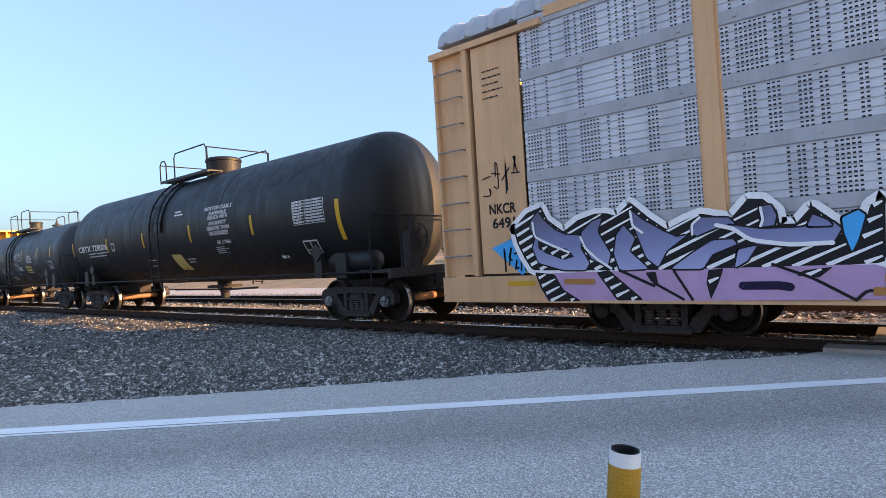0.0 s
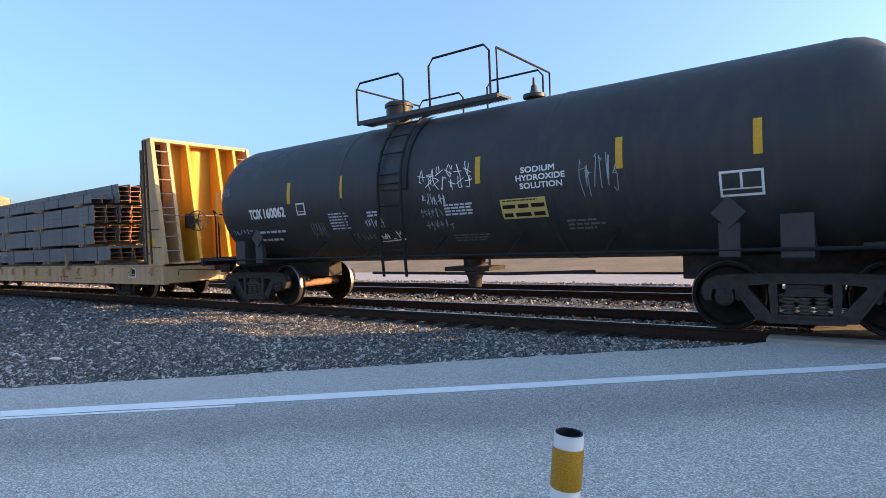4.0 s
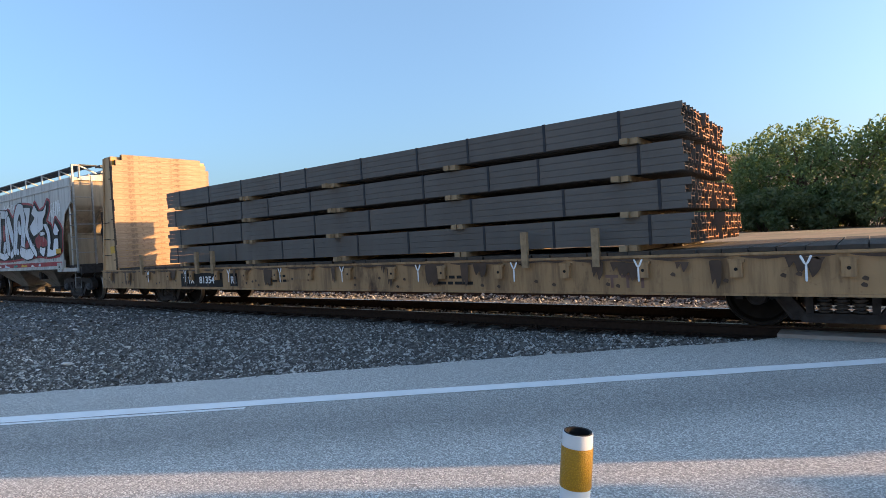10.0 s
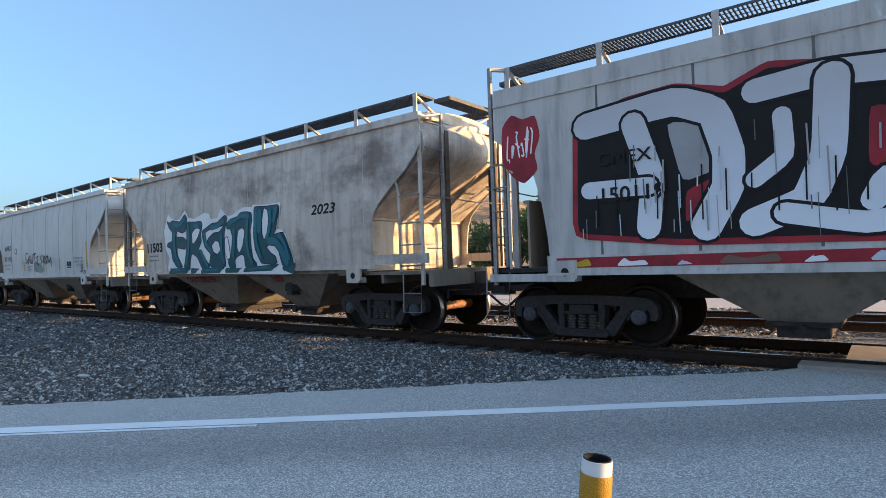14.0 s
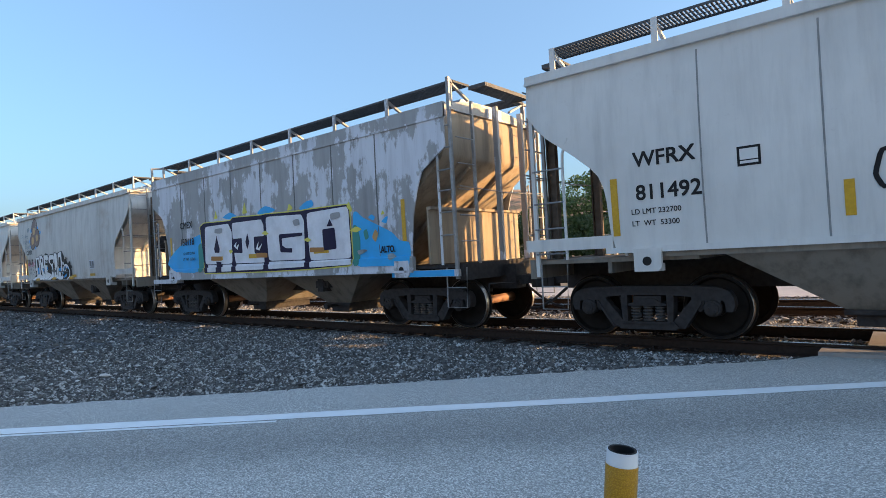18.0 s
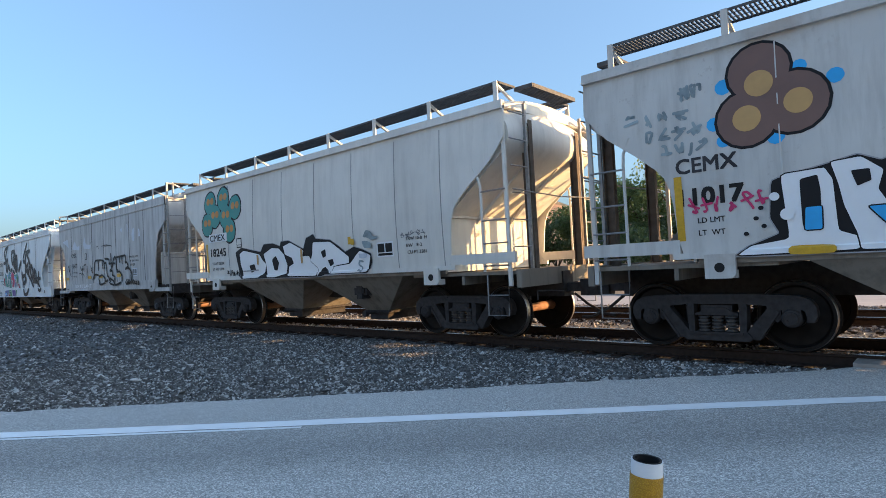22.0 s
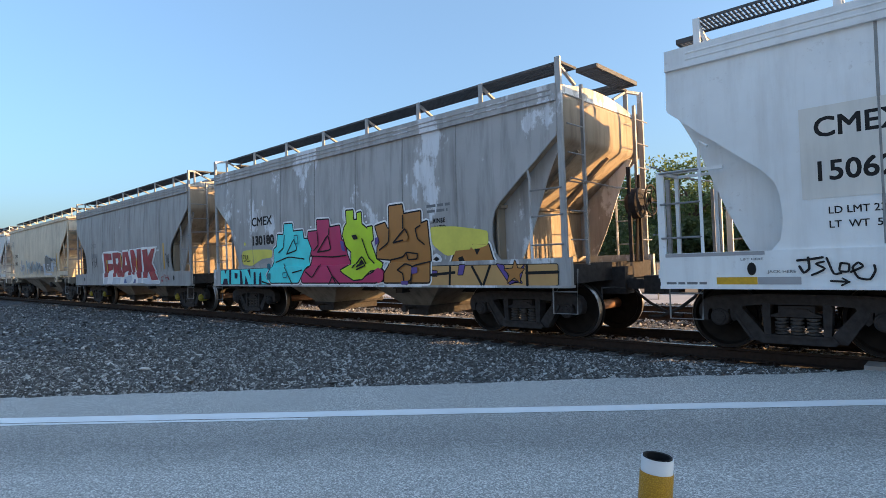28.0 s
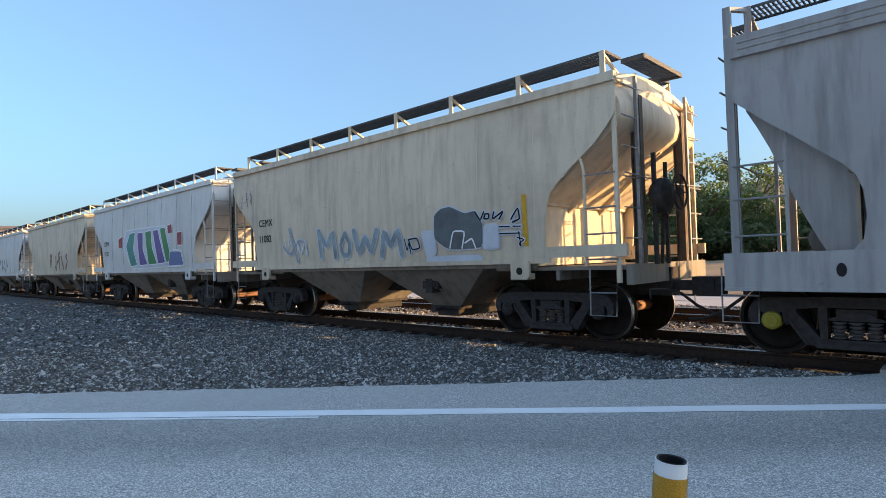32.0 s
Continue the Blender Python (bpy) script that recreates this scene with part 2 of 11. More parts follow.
    def mesh(self, name, smooth=35):
        me = bpy.data.meshes.new(name)
        me.from_pydata(self.v, [], self.f)
        me.validate()
        bm = bmesh.new()
        bm.from_mesh(me)
        bmesh.ops.recalc_face_normals(bm, faces=bm.faces)
        bm.to_mesh(me)
        bm.free()
        if smooth:
            me.shade_smooth()
            me.set_sharp_from_angle(angle=radians(smooth))
        return me


def part(name, geo, material, parent=None, label="", place=None, smooth=35, turn=0.0):
    """Links a Geo or a ready mesh as one mesh object under a thing or a part; its material sits on the object."""
    me = geo.mesh(name, smooth) if isinstance(geo, Geo) else geo
    ob = new(name, me)
    if material:
        if not me.materials:
            me.materials.append(material)
        elif me.materials[0] != material:
            ob.material_slots[0].link = "OBJECT"
            ob.material_slots[0].material = material
    if parent:
        ob.parent = parent
    if place:
        ob.location = place
    if turn:
        ob.rotation_euler.z = turn
    if label:
        ob["label"] = label
    return ob


STORE = {}


def kept(key, build, smooth=35):
    """A mesh that alike parts share; build() gives its Geo the first time."""
    if key not in STORE:
        STORE[key] = build().mesh(key.split(":")[-1], smooth)
    return STORE[key]


def thing(name, label, category, group="", place=(0, 0, 0), kind=""):
    ob = new(name)
    ob.empty_display_size = 0.2
    ob.location = place
    return tagged(ob, label, category, group, kind)
# ---- ground, road, tracks ----
U = Vector((math.cos(radians(39.1)), math.sin(radians(39.1)), 0))      # along the road's line
N = Vector((U.y, -U.x, 0))                                             # towards the near lane
L0 = Vector((-3.26, 4.385, 0))                                         # a point on the white line

g = Geo()
g.box(-2500, 2500, -2500, 2500, -1.0, -0.16)
ground = tagged(part("ground", g, dirt_m), "dry tan dirt plain around the railway", "ground", kind="structure")


def edge_y(x):
    """The far edge of the asphalt, as y over x."""
    pts = ((-70.0, -52.2), (-6.88, 2.87), (-4.49, 4.96), (-2.98, 6.31), (-1.70, 7.35), (-1.25, 7.75), (-1.0, 8.08))
    for (xa, ya), (xb, yb) in zip(pts, pts[1:]):
        if x <= xb:
            return ya + (yb - ya) * (x - xa) / (xb - xa)
    return 8.08


rim = []
x = -40.0
while x < -1.0:
    rim.append((x + random.uniform(-0.02, 0.02), edge_y(x) + random.uniform(-0.035, 0.035)))
    x += 0.11 if x > -12 else 0.8
g = Geo()
g.prism([(-70, -52.2)] + rim + [(-0.97, 8.10), (18, 8.10), (18, -60), (-70, -60)], "z", -0.15, 0.0)
road = part("road", g, asphalt_m, smooth=0)
road.location = (L0.x, L0.y, 0)
for vert in road.data.vertices:
    vert.co.x -= L0.x
    vert.co.y -= L0.y
tagged(road, "grey worn asphalt road with coarse stone chips", "road", kind="structure")

# the white edge line, laid twice a little apart towards its far end
def line_strip(a, b, off, width, lift):
    g = Geo()
    v = []
    k = int((b - a) / 0.5)
    for i in range(k + 1):
        t = a + (b - a) * i / k
        for s in (-1, 1):
            p = L0 + U * t + N * (off + s * (width / 2 + random.uniform(-0.006, 0.006)))
            v.append((p.x, p.y, lift))
    g.add(v, [(2 * i, 2 * i + 1, 2 * i + 3, 2 * i + 2) for i in range(k)])
    return g


line = part("road_line", line_strip(-60, 9, 0, 0.2, 0.004), line_m, smooth=0)
tagged(line, "solid white painted edge line on the asphalt", "road marking", kind="structure")
dbl = part("road_line", line_strip(-30, -1.9, 0.155, 0.06, 0.004), line_m, line, smooth=0)

# crossing panels along the rails
panel_m = plain("worn_crossing_panel", (0.33, 0.295, 0.265), 0.8, 0.0, 0.2, 6, 0.3)
for n_, (xa, ya, yb, lift) in enumerate(((-0.97, 8.104, 8.475, 0.045), (-0.52, 8.66, 9.94, 0.06))):
    panel = part("crossing_panel", Geo().box(xa, 18, ya, yb, -0.15, lift), panel_m)
    tagged(panel, "flat tan crossing panel laid along the rails", "crossing panel", "crossing panels", kind="structure")

# gravel between the road and the track: a rough sheet with loose stones on it
def sheet(name, x0, x1, y0, y1, nx, ny, height, material):
    xs, ys = np.linspace(x0, x1, nx), np.linspace(y0, y1, ny)
    v = [(a, b, height(a, b)) for b in ys for a in xs]
    f = [(j * nx + i, j * nx + i + 1, (j + 1) * nx + i + 1, (j + 1) * nx + i) for j in range(ny - 1) for i in range(nx - 1)]
    me = bpy.data.meshes.new(name)
    me.from_pydata(v, [], f)
    me.shade_smooth()
    return part(name, me, material)


def gravel_z(x, y):
    fall = -0.035 - 0.075 * max(0.0, min(1.0, (y - edge_y(x) - 0.2) / 3.0)) if y < 8.0 else -0.11
    return fall + 0.03 * noise.noise((x * 0.5, y * 0.5, 0)) + 0.012 * noise.noise((x * 3, y * 3, 5))


gravel = tagged(sheet("gravel", -70, -0.5, -50, 8.3, 220, 240, gravel_z, ballast_m), "dark grey crushed stone beside the track", "gravel", kind="structure")


def strew(name, count, spot, size, material, label, category="stones"):
    """Loose broken stones as one joined mesh: count of them, each at spot()."""
    base = np.array([(1, 0, 0), (-1, 0, 0), (0, 1, 0), (0, -1, 0), (0, 0, 1), (0, 0, -1)], float)
    tri = np.array([(0, 2, 4), (2, 1, 4), (1, 3, 4), (3, 0, 4), (2, 0, 5), (1, 2, 5), (3, 1, 5), (0, 3, 5)])
    rng = np.random.default_rng(len(name) + count)
    places = np.array([spot(rng) for _ in range(count)])
    s = size * np.exp(rng.normal(0, 0.35, (count, 1, 1)))
    v = base[None] * (0.65 + 0.6 * rng.random((count, 6, 3))) * np.array([1.15, 0.95, 0.7]) + rng.normal(0, 0.22, (count, 6, 3))
    a = rng.random(count) * 6.283
    ca, sa = np.cos(a)[:, None], np.sin(a)[:, None]
    tip = rng.normal(0, 0.5, (count, 1))
    vx, vy, vz = v[..., 0] * ca - v[..., 1] * sa, v[..., 0] * sa + v[..., 1] * ca, v[..., 2]
    vz = vz + vx * tip * 0.6
    out = np.stack([vx, vy, vz], -1) * s + places[:, None, :]
    faces = (tri[None] + (np.arange(count) * 6)[:, None, None]).reshape(-1, 3)
    me = bpy.data.meshes.new(name)
    me.from_pydata(out.reshape(-1, 3).tolist(), [], faces.tolist())
    return tagged(part(name, me, material), label, category, kind="stuff")


def near_spot(rng):
    while True:
        x, y = rng.uniform(-13, -0.9), rng.uniform(-2, 8.1)
        if y > edge_y(x) + abs(rng.normal(0, 0.03)):
            return x, y, gravel_z(x, y) + 0.004


def mid_spot(rng):
    while True:
        x, y = -13 - 24 * rng.random() ** 1.5, rng.uniform(-14, 8.1)
        if y > edge_y(x) + 0.05 and y > -0.9 * x * -0.35 - 8:
            return x, y, gravel_z(x, y) + 0.006


strew("loose_stones", 80000, near_spot, 0.0175, stones_m, "loose dark grey crushed stones beside the track")
strew("loose_stones", 22000, mid_spot, 0.028, stones_m, "loose grey crushed stones further along the track")
strew("track_stones", 22000, lambda r: (r.uniform(-40, -0.6), r.choice([r.uniform(14.6, 17.0), r.uniform(10.4, 12.75), r.uniform(8.75, 9.9)]), r.uniform(-0.12, -0.07)), 0.027, brown_stones_m, "loose brown stones between the two tracks")
white_stone_m = plain("white_rubble", (0.62, 0.6, 0.57), 0.8, 0.0, 0.1, 20)
for x, y, s in ((-9.42, 3.35, 0.1), (-10.6, 3.24, 0.08), (-10.3, 4.6, 0.06), (-9.3, 2.95, 0.05), (-11.5, 3.9, 0.05), (-9.1, 4.1, 0.04)):
    g = Geo()
    g.lathe([(0, -s * 0.25), (s * 0.8, -s * 0.2), (s, 0), (s * 0.7, s * 0.3), (0, s * 0.4)], "z", 7)
    ob = part("rubble_stone", g, white_stone_m, smooth=0)
    ob.location, ob.rotation_euler, ob.scale = (x, y, gravel_z(x, y) + s * 0.25), (0.15, 0.2, random.uniform(0, 3)), (1.25, 0.6, 0.8)
    tagged(ob, "pale broken stone lying on the dark gravel", "stone", "pale stones")

# ballast of the tracks
far_ballast = sheet("ballast", -160, 40, 7.9, 16.8, 260, 60, lambda x, y: -0.115 - 0.05 * (abs(y - 12.2) < 0.5) + 0.015 * noise.noise((x * 3, y * 3, 1)), brown_ballast_m)
tagged(far_ballast, "brown track ballast under and between both tracks", "ballast", kind="structure")

# rails and ties
def rail_geo(x0, x1):
    prof = [(-0.07, -0.172), (0.07, -0.172), (0.07, -0.16), (0.012, -0.142), (0.012, -0.045), (0.036, -0.035), (0.036, -0.004), (-0.036, -0.004), (-0.036, -0.035), (-0.012, -0.045), (-0.012, -0.142), (-0.07, -0.16)]
    return Geo().prism(prof, "x", x0, x1)


rail_me = rail_geo(-180, 90).mesh("rail", 30)
head_me = Geo().prism([(-0.034, -0.004), (0.034, -0.004), (0.028, 0.0), (-0.028, 0.0)], "x", -180, 90).mesh("rail_head", 0)
tie_me = Geo().box(-0.115, 0.115, -1.3, 1.3, -0.17, 0).mesh("tie", 0)
TRACK2 = 13.62
for centre, label, span in ((TRACK, "near railway track of rusty rails on timber ties", (-75, -1.2)), (TRACK2, "second railway track running beside the first", (-70, -0.5))):
    track = tagged(thing("track", label, "track", place=(0, centre, RAIL)), kind="structure")
    for y in (-0.755, 0.755):
        rail = part("rail", rail_me, rail_m, track, place=(0, y, 0))
        part("rail_head", head_me, railhead_m, rail, "shiny worn top of the rail")
    n_ = int((span[1] - span[0]) / 0.5)
    for i in range(n_):
        tie = part("tie", tie_me, tie_m, track, place=(span[0] + i * 0.5 + random.uniform(-0.03, 0.03), random.uniform(-0.04, 0.04), -0.188))
        tie.rotation_euler.z = random.uniform(-0.015, 0.015)
    g = Geo()
    for i in range(n_):
        for y in (-0.755, 0.755):
            g.box(span[0] + i * 0.5 - 0.09, span[0] + i * 0.5 + 0.09, y - 0.19, y + 0.19, -0.19, -0.169)
            for a, b in ((-0.05, -0.11), (0.05, 0.11), (0.04, -0.11)):
                g.box(span[0] + i * 0.5 + a - 0.014, span[0] + i * 0.5 + a + 0.014, y + b - 0.02, y + b + 0.02, -0.169, -0.135)
    tagged(part("tie_plates", g, rail_m, track, smooth=0), kind="stuff")

# pale service road and dry bank beyond the tracks
pale_m = plain("pale_packed_gravel", (0.46, 0.42, 0.39), 0.9, 0.0, 0.12, 2.5, 0.4)
tagged(sheet("service_road", -300, 120, 16.8, 21.0, 60, 12, lambda x, y: -0.10 + 0.05 * noise.noise((x * 0.3, y * 0.4, 2)), pale_m), "pale packed gravel service road behind the tracks", "service road", kind="structure")
bank_m = Nodes("dry_grass_bank")
bank_m = bank_m.done(bank_m.mix(bank_m.ramp(bank_m.noise(0.5, 8), (0.4, 0.0), (0.62, 1.0)), bank_m.ramp(bank_m.noise(5, 8), (0.3, (0.30, 0.185, 0.11)), (0.7, (0.43, 0.30, 0.185))), (0.25, 0.195, 0.11)), 0.95)
tagged(sheet("dry_bank", -320, 160, 21.0, 120, 120, 40, lambda x, y: -0.1 + 0.75 * min(1, (y - 21.0) / 9) + 0.25 * noise.noise((x * 0.12, y * 0.15, 4)), bank_m), "low bank of dry orange grass and soil", "bank", kind="structure")

bounce_slope_m = plain("bounce_slope_grass", (0.42, 0.42, 0.33), 0.95, 0.0, 0.2, 0.3, 0.3)
# unseen slope added behind the camera; it bounces low sun onto the cars
tagged(sheet("hillside", -260, 260, -170, -61, 70, 24, lambda x, y: -0.3 + 40.0 * min(1.0, max(0.0, (-61 - y) / 105)) ** 1.15 + 1.5 * noise.noise((x * 0.03, y * 0.03, 8)), bounce_slope_m), "unseen tan slope added behind the camera to bounce sunlight", "hillside", kind="structure")

# the flexible delineator post by the camera
post_white = plain("white_plastic", (0.72, 0.74, 0.76), 0.45, 0.0, 0.06, 15, 0.05)
k_ = Nodes("amber_prismatic_sheeting")
vor_ = k_.n("TexVoronoi", Vector=k_.co, Scale=420.0)
k_.bump(vor_.outputs["Distance"], 0.5, 0.002)
amber_m = k_.done(k_.ramp(vor_.outputs["Distance"], (0.0, (0.55, 0.30, 0.015)), (0.6, (0.36, 0.19, 0.01))), 0.35)
post = thing("delineator_post", "white plastic delineator post with amber reflective band, open at the top", "delineator post", place=(-0.462, 0.778, 0.0075))
post.rotation_euler = (radians(-3.8), radians(4.6), 0)
R_ = 0.0235
part("tube", Geo().lathe([(R_, 0.0), (R_, 1.125), (R_ - 0.003, 1.125), (R_ - 0.003, 0.6), (0, 0.6)], "z", 40), post_white, post)
part("reflective_band", Geo().lathe([(R_ + 0.0008, 1.040), (R_ + 0.0012, 1.041), (R_ + 0.0012, 1.103), (R_ + 0.0008, 1.104)], "z", 40), amber_m, post, "amber honeycomb reflective band")
part("rim", Geo().lathe([(R_ - 0.001, 1.1), (R_ - 0.002, 1.127), (R_ - 0.0045, 1.126), (R_ - 0.0045, 1.0), (0.0, 1.0)], "z", 40), black_m, post, "black inside of the tube")
part("foot", Geo().lathe([(0.0, -0.0075), (0.1, -0.0075), (0.1, 0.025), (0.05, 0.05), (R_, 0.06)], "z", 24), black_m, post)
# ---- car paints ----
board_m = plain("dark_grating_steel", (0.07, 0.07, 0.072), 0.7, 0.2, 0.3, 10, 0.1)
faint_seam_m = plain("faint_weld_seam", (0.27, 0.27, 0.265), 0.7, 0.0, 0.3, 5, 0.2)
# the end posts' shade is put into this dark brown
end_post_m = plain("brown_grimed_post", (0.13, 0.10, 0.075), 0.75, 0.0, 0.4, 8, 0.2)
seam_m = plain("dirty_weld_seam", (0.15, 0.15, 0.15), 0.8, 0.0, 0.4, 5, 0.2)
# galvanised steel darkened in colour, for board edges seen against the light
edge_steel_m = plain("backlit_board_edge_steel", (0.10, 0.10, 0.102), 0.7, 0.2, 0.3, 12, 0.1)
steel_m = plain("galvanised_steel", (0.30, 0.30, 0.30), 0.55, 0.5, 0.25, 14, 0.1)
PAINT = {
    "ash": weathered("weathered_ash_grey", (0.605, 0.594, 0.571), streak=0.6, rusty=0.5, patches=(0.70, 0.72, 0.75), patch_at=0.62, patch_scale=0.8, drag=0.6, fringe=0.28),
    "tan_grey": weathered("weathered_tan_grey", (0.704, 0.638, 0.561), (0.16, 0.12, 0.09), streak=0.55, rusty=0.8, patches=(0.24, 0.195, 0.165), patch_at=0.47, patch_scale=0.7, drag=1.5, ragged=0.2),
    "pale": weathered("pale_grey_paint", (0.759, 0.747, 0.713), streak=0.2, rusty=0.15),
    "peeling": weathered("peeling_grey_paint", (0.396, 0.396, 0.396), streak=0.3, rusty=0.2, patches=(0.68, 0.70, 0.75), patch_at=0.50, patch_scale=0.9, drag=0.7, fringe=0.28),
    "grey": weathered("faded_grey_paint", (0.661, 0.65, 0.616), streak=0.32, rusty=0.5, patches=(0.36, 0.27, 0.2), patch_at=0.54, patch_scale=0.45, drag=1.2, ragged=0.25),
    "light": weathered("light_grey_paint", (0.782, 0.759, 0.701), streak=0.18, rusty=0.15),
    "mid": weathered("mid_grey_paint", (0.593, 0.587, 0.576), streak=0.6, rusty=0.25, patches=(0.74, 0.78, 0.84), patch_at=0.64, patch_scale=1.0, drag=0.9, fringe=0.28),
    "white": weathered("chalky_white_paint", (0.877, 0.899, 0.9), (0.35, 0.31, 0.27), streak=0.25, rusty=0.35),
    "patchy": weathered("patchy_grey_paint", (0.46, 0.455, 0.45), streak=0.55, rusty=0.2, patches=(0.74, 0.76, 0.79), patch_at=0.535, patch_scale=0.62, drag=0.75, fringe=0.22),
    "slate": weathered("slate_grey_paint", (0.396, 0.391, 0.385), (0.10, 0.085, 0.072), streak=0.6, rusty=0.3, patches=(0.62, 0.63, 0.65), patch_at=0.66, patch_scale=0.8, drag=0.8, ragged=0.06),
    "cream": weathered("stained_cream_paint", (0.756, 0.648, 0.486), (0.2, 0.15, 0.1), streak=0.45, rusty=0.6, patches=(0.42, 0.34, 0.26), patch_at=0.5, patch_scale=0.4, drag=1.1, ragged=0.3),
}
grimy_end_m = weathered("brown_grimed_end_sheet", (0.36, 0.29, 0.21), (0.10, 0.07, 0.05), streak=0.7, rusty=0.7, rough=0.7)
under_m = weathered("grimy_underframe_grey", (0.29, 0.262, 0.222), streak=0.7, rusty=0.4, rough=0.75)
tank_m = weathered("satin_black_tank_paint", (0.011, 0.0115, 0.0135), (0.03, 0.027, 0.024), streak=0.35, rusty=0.1, rough=0.48)
tank2_m = weathered("blue_black_tank_paint", (0.035, 0.04, 0.045), (0.1, 0.085, 0.07), streak=0.5, rusty=0.5, rough=0.5)
beige_m = weathered("chipped_beige_paint", (0.58, 0.38, 0.20), (0.12, 0.08, 0.05), streak=0.5, rusty=0.9)
chipped_m = weathered("rust_stained_beige_paint", (0.44, 0.275, 0.135), (0.07, 0.042, 0.028), (0.1, 0.04, 0.02), streak=0.95, rusty=1.0, patches=(0.08, 0.045, 0.028), patch_at=0.57, patch_scale=1.7, drag=0.35, ragged=0.12)
# bulkhead paint with the warm sunlight put into its yellow
sunlit_yellow_m = weathered("sunlit_yellow_paint", (0.62, 0.34, 0.03), (0.12, 0.07, 0.03), streak=0.35, rusty=0.6)
rack_m = weathered("tan_yellow_rack_paint", (0.76, 0.46, 0.24), (0.14, 0.08, 0.05), streak=0.3, rusty=0.5)
beam_m = weathered("blue_grey_mill_steel", (0.165, 0.17, 0.178), (0.10, 0.10, 0.10), (0.2, 0.09, 0.04), streak=0.3, rusty=0.3, rough=0.6)
beam2_m = weathered("brown_grey_mill_steel", (0.135, 0.123, 0.112), (0.10, 0.085, 0.07), (0.2, 0.09, 0.04), streak=0.3, rusty=0.6, rough=0.6)
def rusty_ends(m):
    t = m.node_tree
    k_in = t.nodes["Principled BSDF"].inputs["Base Color"]
    old = k_in.links[0].from_socket
    nor = t.nodes.new("ShaderNodeNewGeometry")
    sep = t.nodes.new("ShaderNodeSeparateXYZ")
    t.links.new(nor.outputs["True Normal"], sep.inputs[0])
    ab = t.nodes.new("ShaderNodeMath")
    ab.operation = "ABSOLUTE"
    t.links.new(sep.outputs[0], ab.inputs[0])
    mix = t.nodes.new("ShaderNodeMix")
    mix.data_type = "RGBA"
    t.links.new(ab.outputs[0], mix.inputs[0])
    t.links.new(old, mix.inputs[6])
    mix.inputs[7].default_value = (0.36, 0.15, 0.055, 1.0)
    t.links.new(mix.outputs[2], k_in)


rusty_ends(beam_m)
rusty_ends(beam2_m)
wood_m = Nodes("weathered_plank")
grain_ = wood_m.noise(3.0, 8, 0.7, wood_m.scaled(9, 1.0, 9))
r_ = wood_m.n("ObjectInfo").outputs["Random"]
wood_col = wood_m.mix(wood_m.ramp(r_, (0.0, 0.0), (1.0, 0.45)), wood_m.ramp(grain_, (0.3, (0.24, 0.155, 0.10)), (0.7, (0.52, 0.37, 0.25))), (0.34, 0.22, 0.13))
wood_col = wood_m.mix(wood_m.ramp(wood_m.noise(1.0, 6, 0.65, wood_m.n("Mapping", Vector=wood_m.n("TexCoord").outputs["Object"], Scale=(2.0, 3.2, 5.0)).outputs[0]), (0.56, 0.0), (0.70, 0.75)), wood_col, (0.09, 0.06, 0.045))
wood_m.bump(grain_, 0.4, 0.01)
# planks' sawn ends: aged end grain, darkened further for the shade on them
side_ = wood_m.t.nodes.new("ShaderNodeMath")
side_.operation = "ABSOLUTE"
wood_m.put(side_.inputs[0], wood_m.n("SeparateXYZ", Vector=wood_m.n("NewGeometry").outputs["True Normal"]).outputs[1])
wood_m = wood_m.done(wood_m.mix(wood_m.ramp(side_.outputs[0], (0.6, 0.0), (0.8, 1.0)), wood_col, (0.085, 0.055, 0.034)), 0.8)
# rust of the bulkhead edges; its brown also paints the ladder bay's shade
rust_shade_m = weathered("rust_and_bay_shade_paint", (0.08, 0.047, 0.027), (0.05, 0.035, 0.025), (0.1, 0.045, 0.02), streak=0.6, rusty=1.0, rough=0.75, patches=(0.45, 0.33, 0.2), patch_at=0.62, patch_scale=2.0)
dunnage_m = plain("rough_dunnage_timber", (0.34, 0.24, 0.14), 0.85, 0.0, 0.3, 12, 0.4)
strap_m = plain("blued_steel_strap", (0.04, 0.045, 0.055), 0.45, 0.4, 0.2, 10)
deck_m = plain("worn_deck_timber", (0.075, 0.06, 0.048), 0.95, 0.0, 0.4, 6, 0.5)
def spray_m(name, c, vary=0.12):
    return plain(name, c, 0.5, 0.0, vary, 3.0, 0.05)
def fade_m(name, top, middle, low, z0, z1):
    """Spray paint that runs from one colour into the next up the car."""
    k = Nodes(name)
    z = k.n("MapRange", Value=k.n("SeparateXYZ", Vector=k.co).outputs[2])
    z.inputs["From Min"].default_value, z.inputs["From Max"].default_value = z0, z1
    mix = k.n("Math", Value=k.noise(2.0, 4)).outputs[0]
    return k.done(k.mix(0.06, k.ramp(z.outputs[0], (0.0, low), (0.5, middle), (1.0, top)), mix), 0.5)


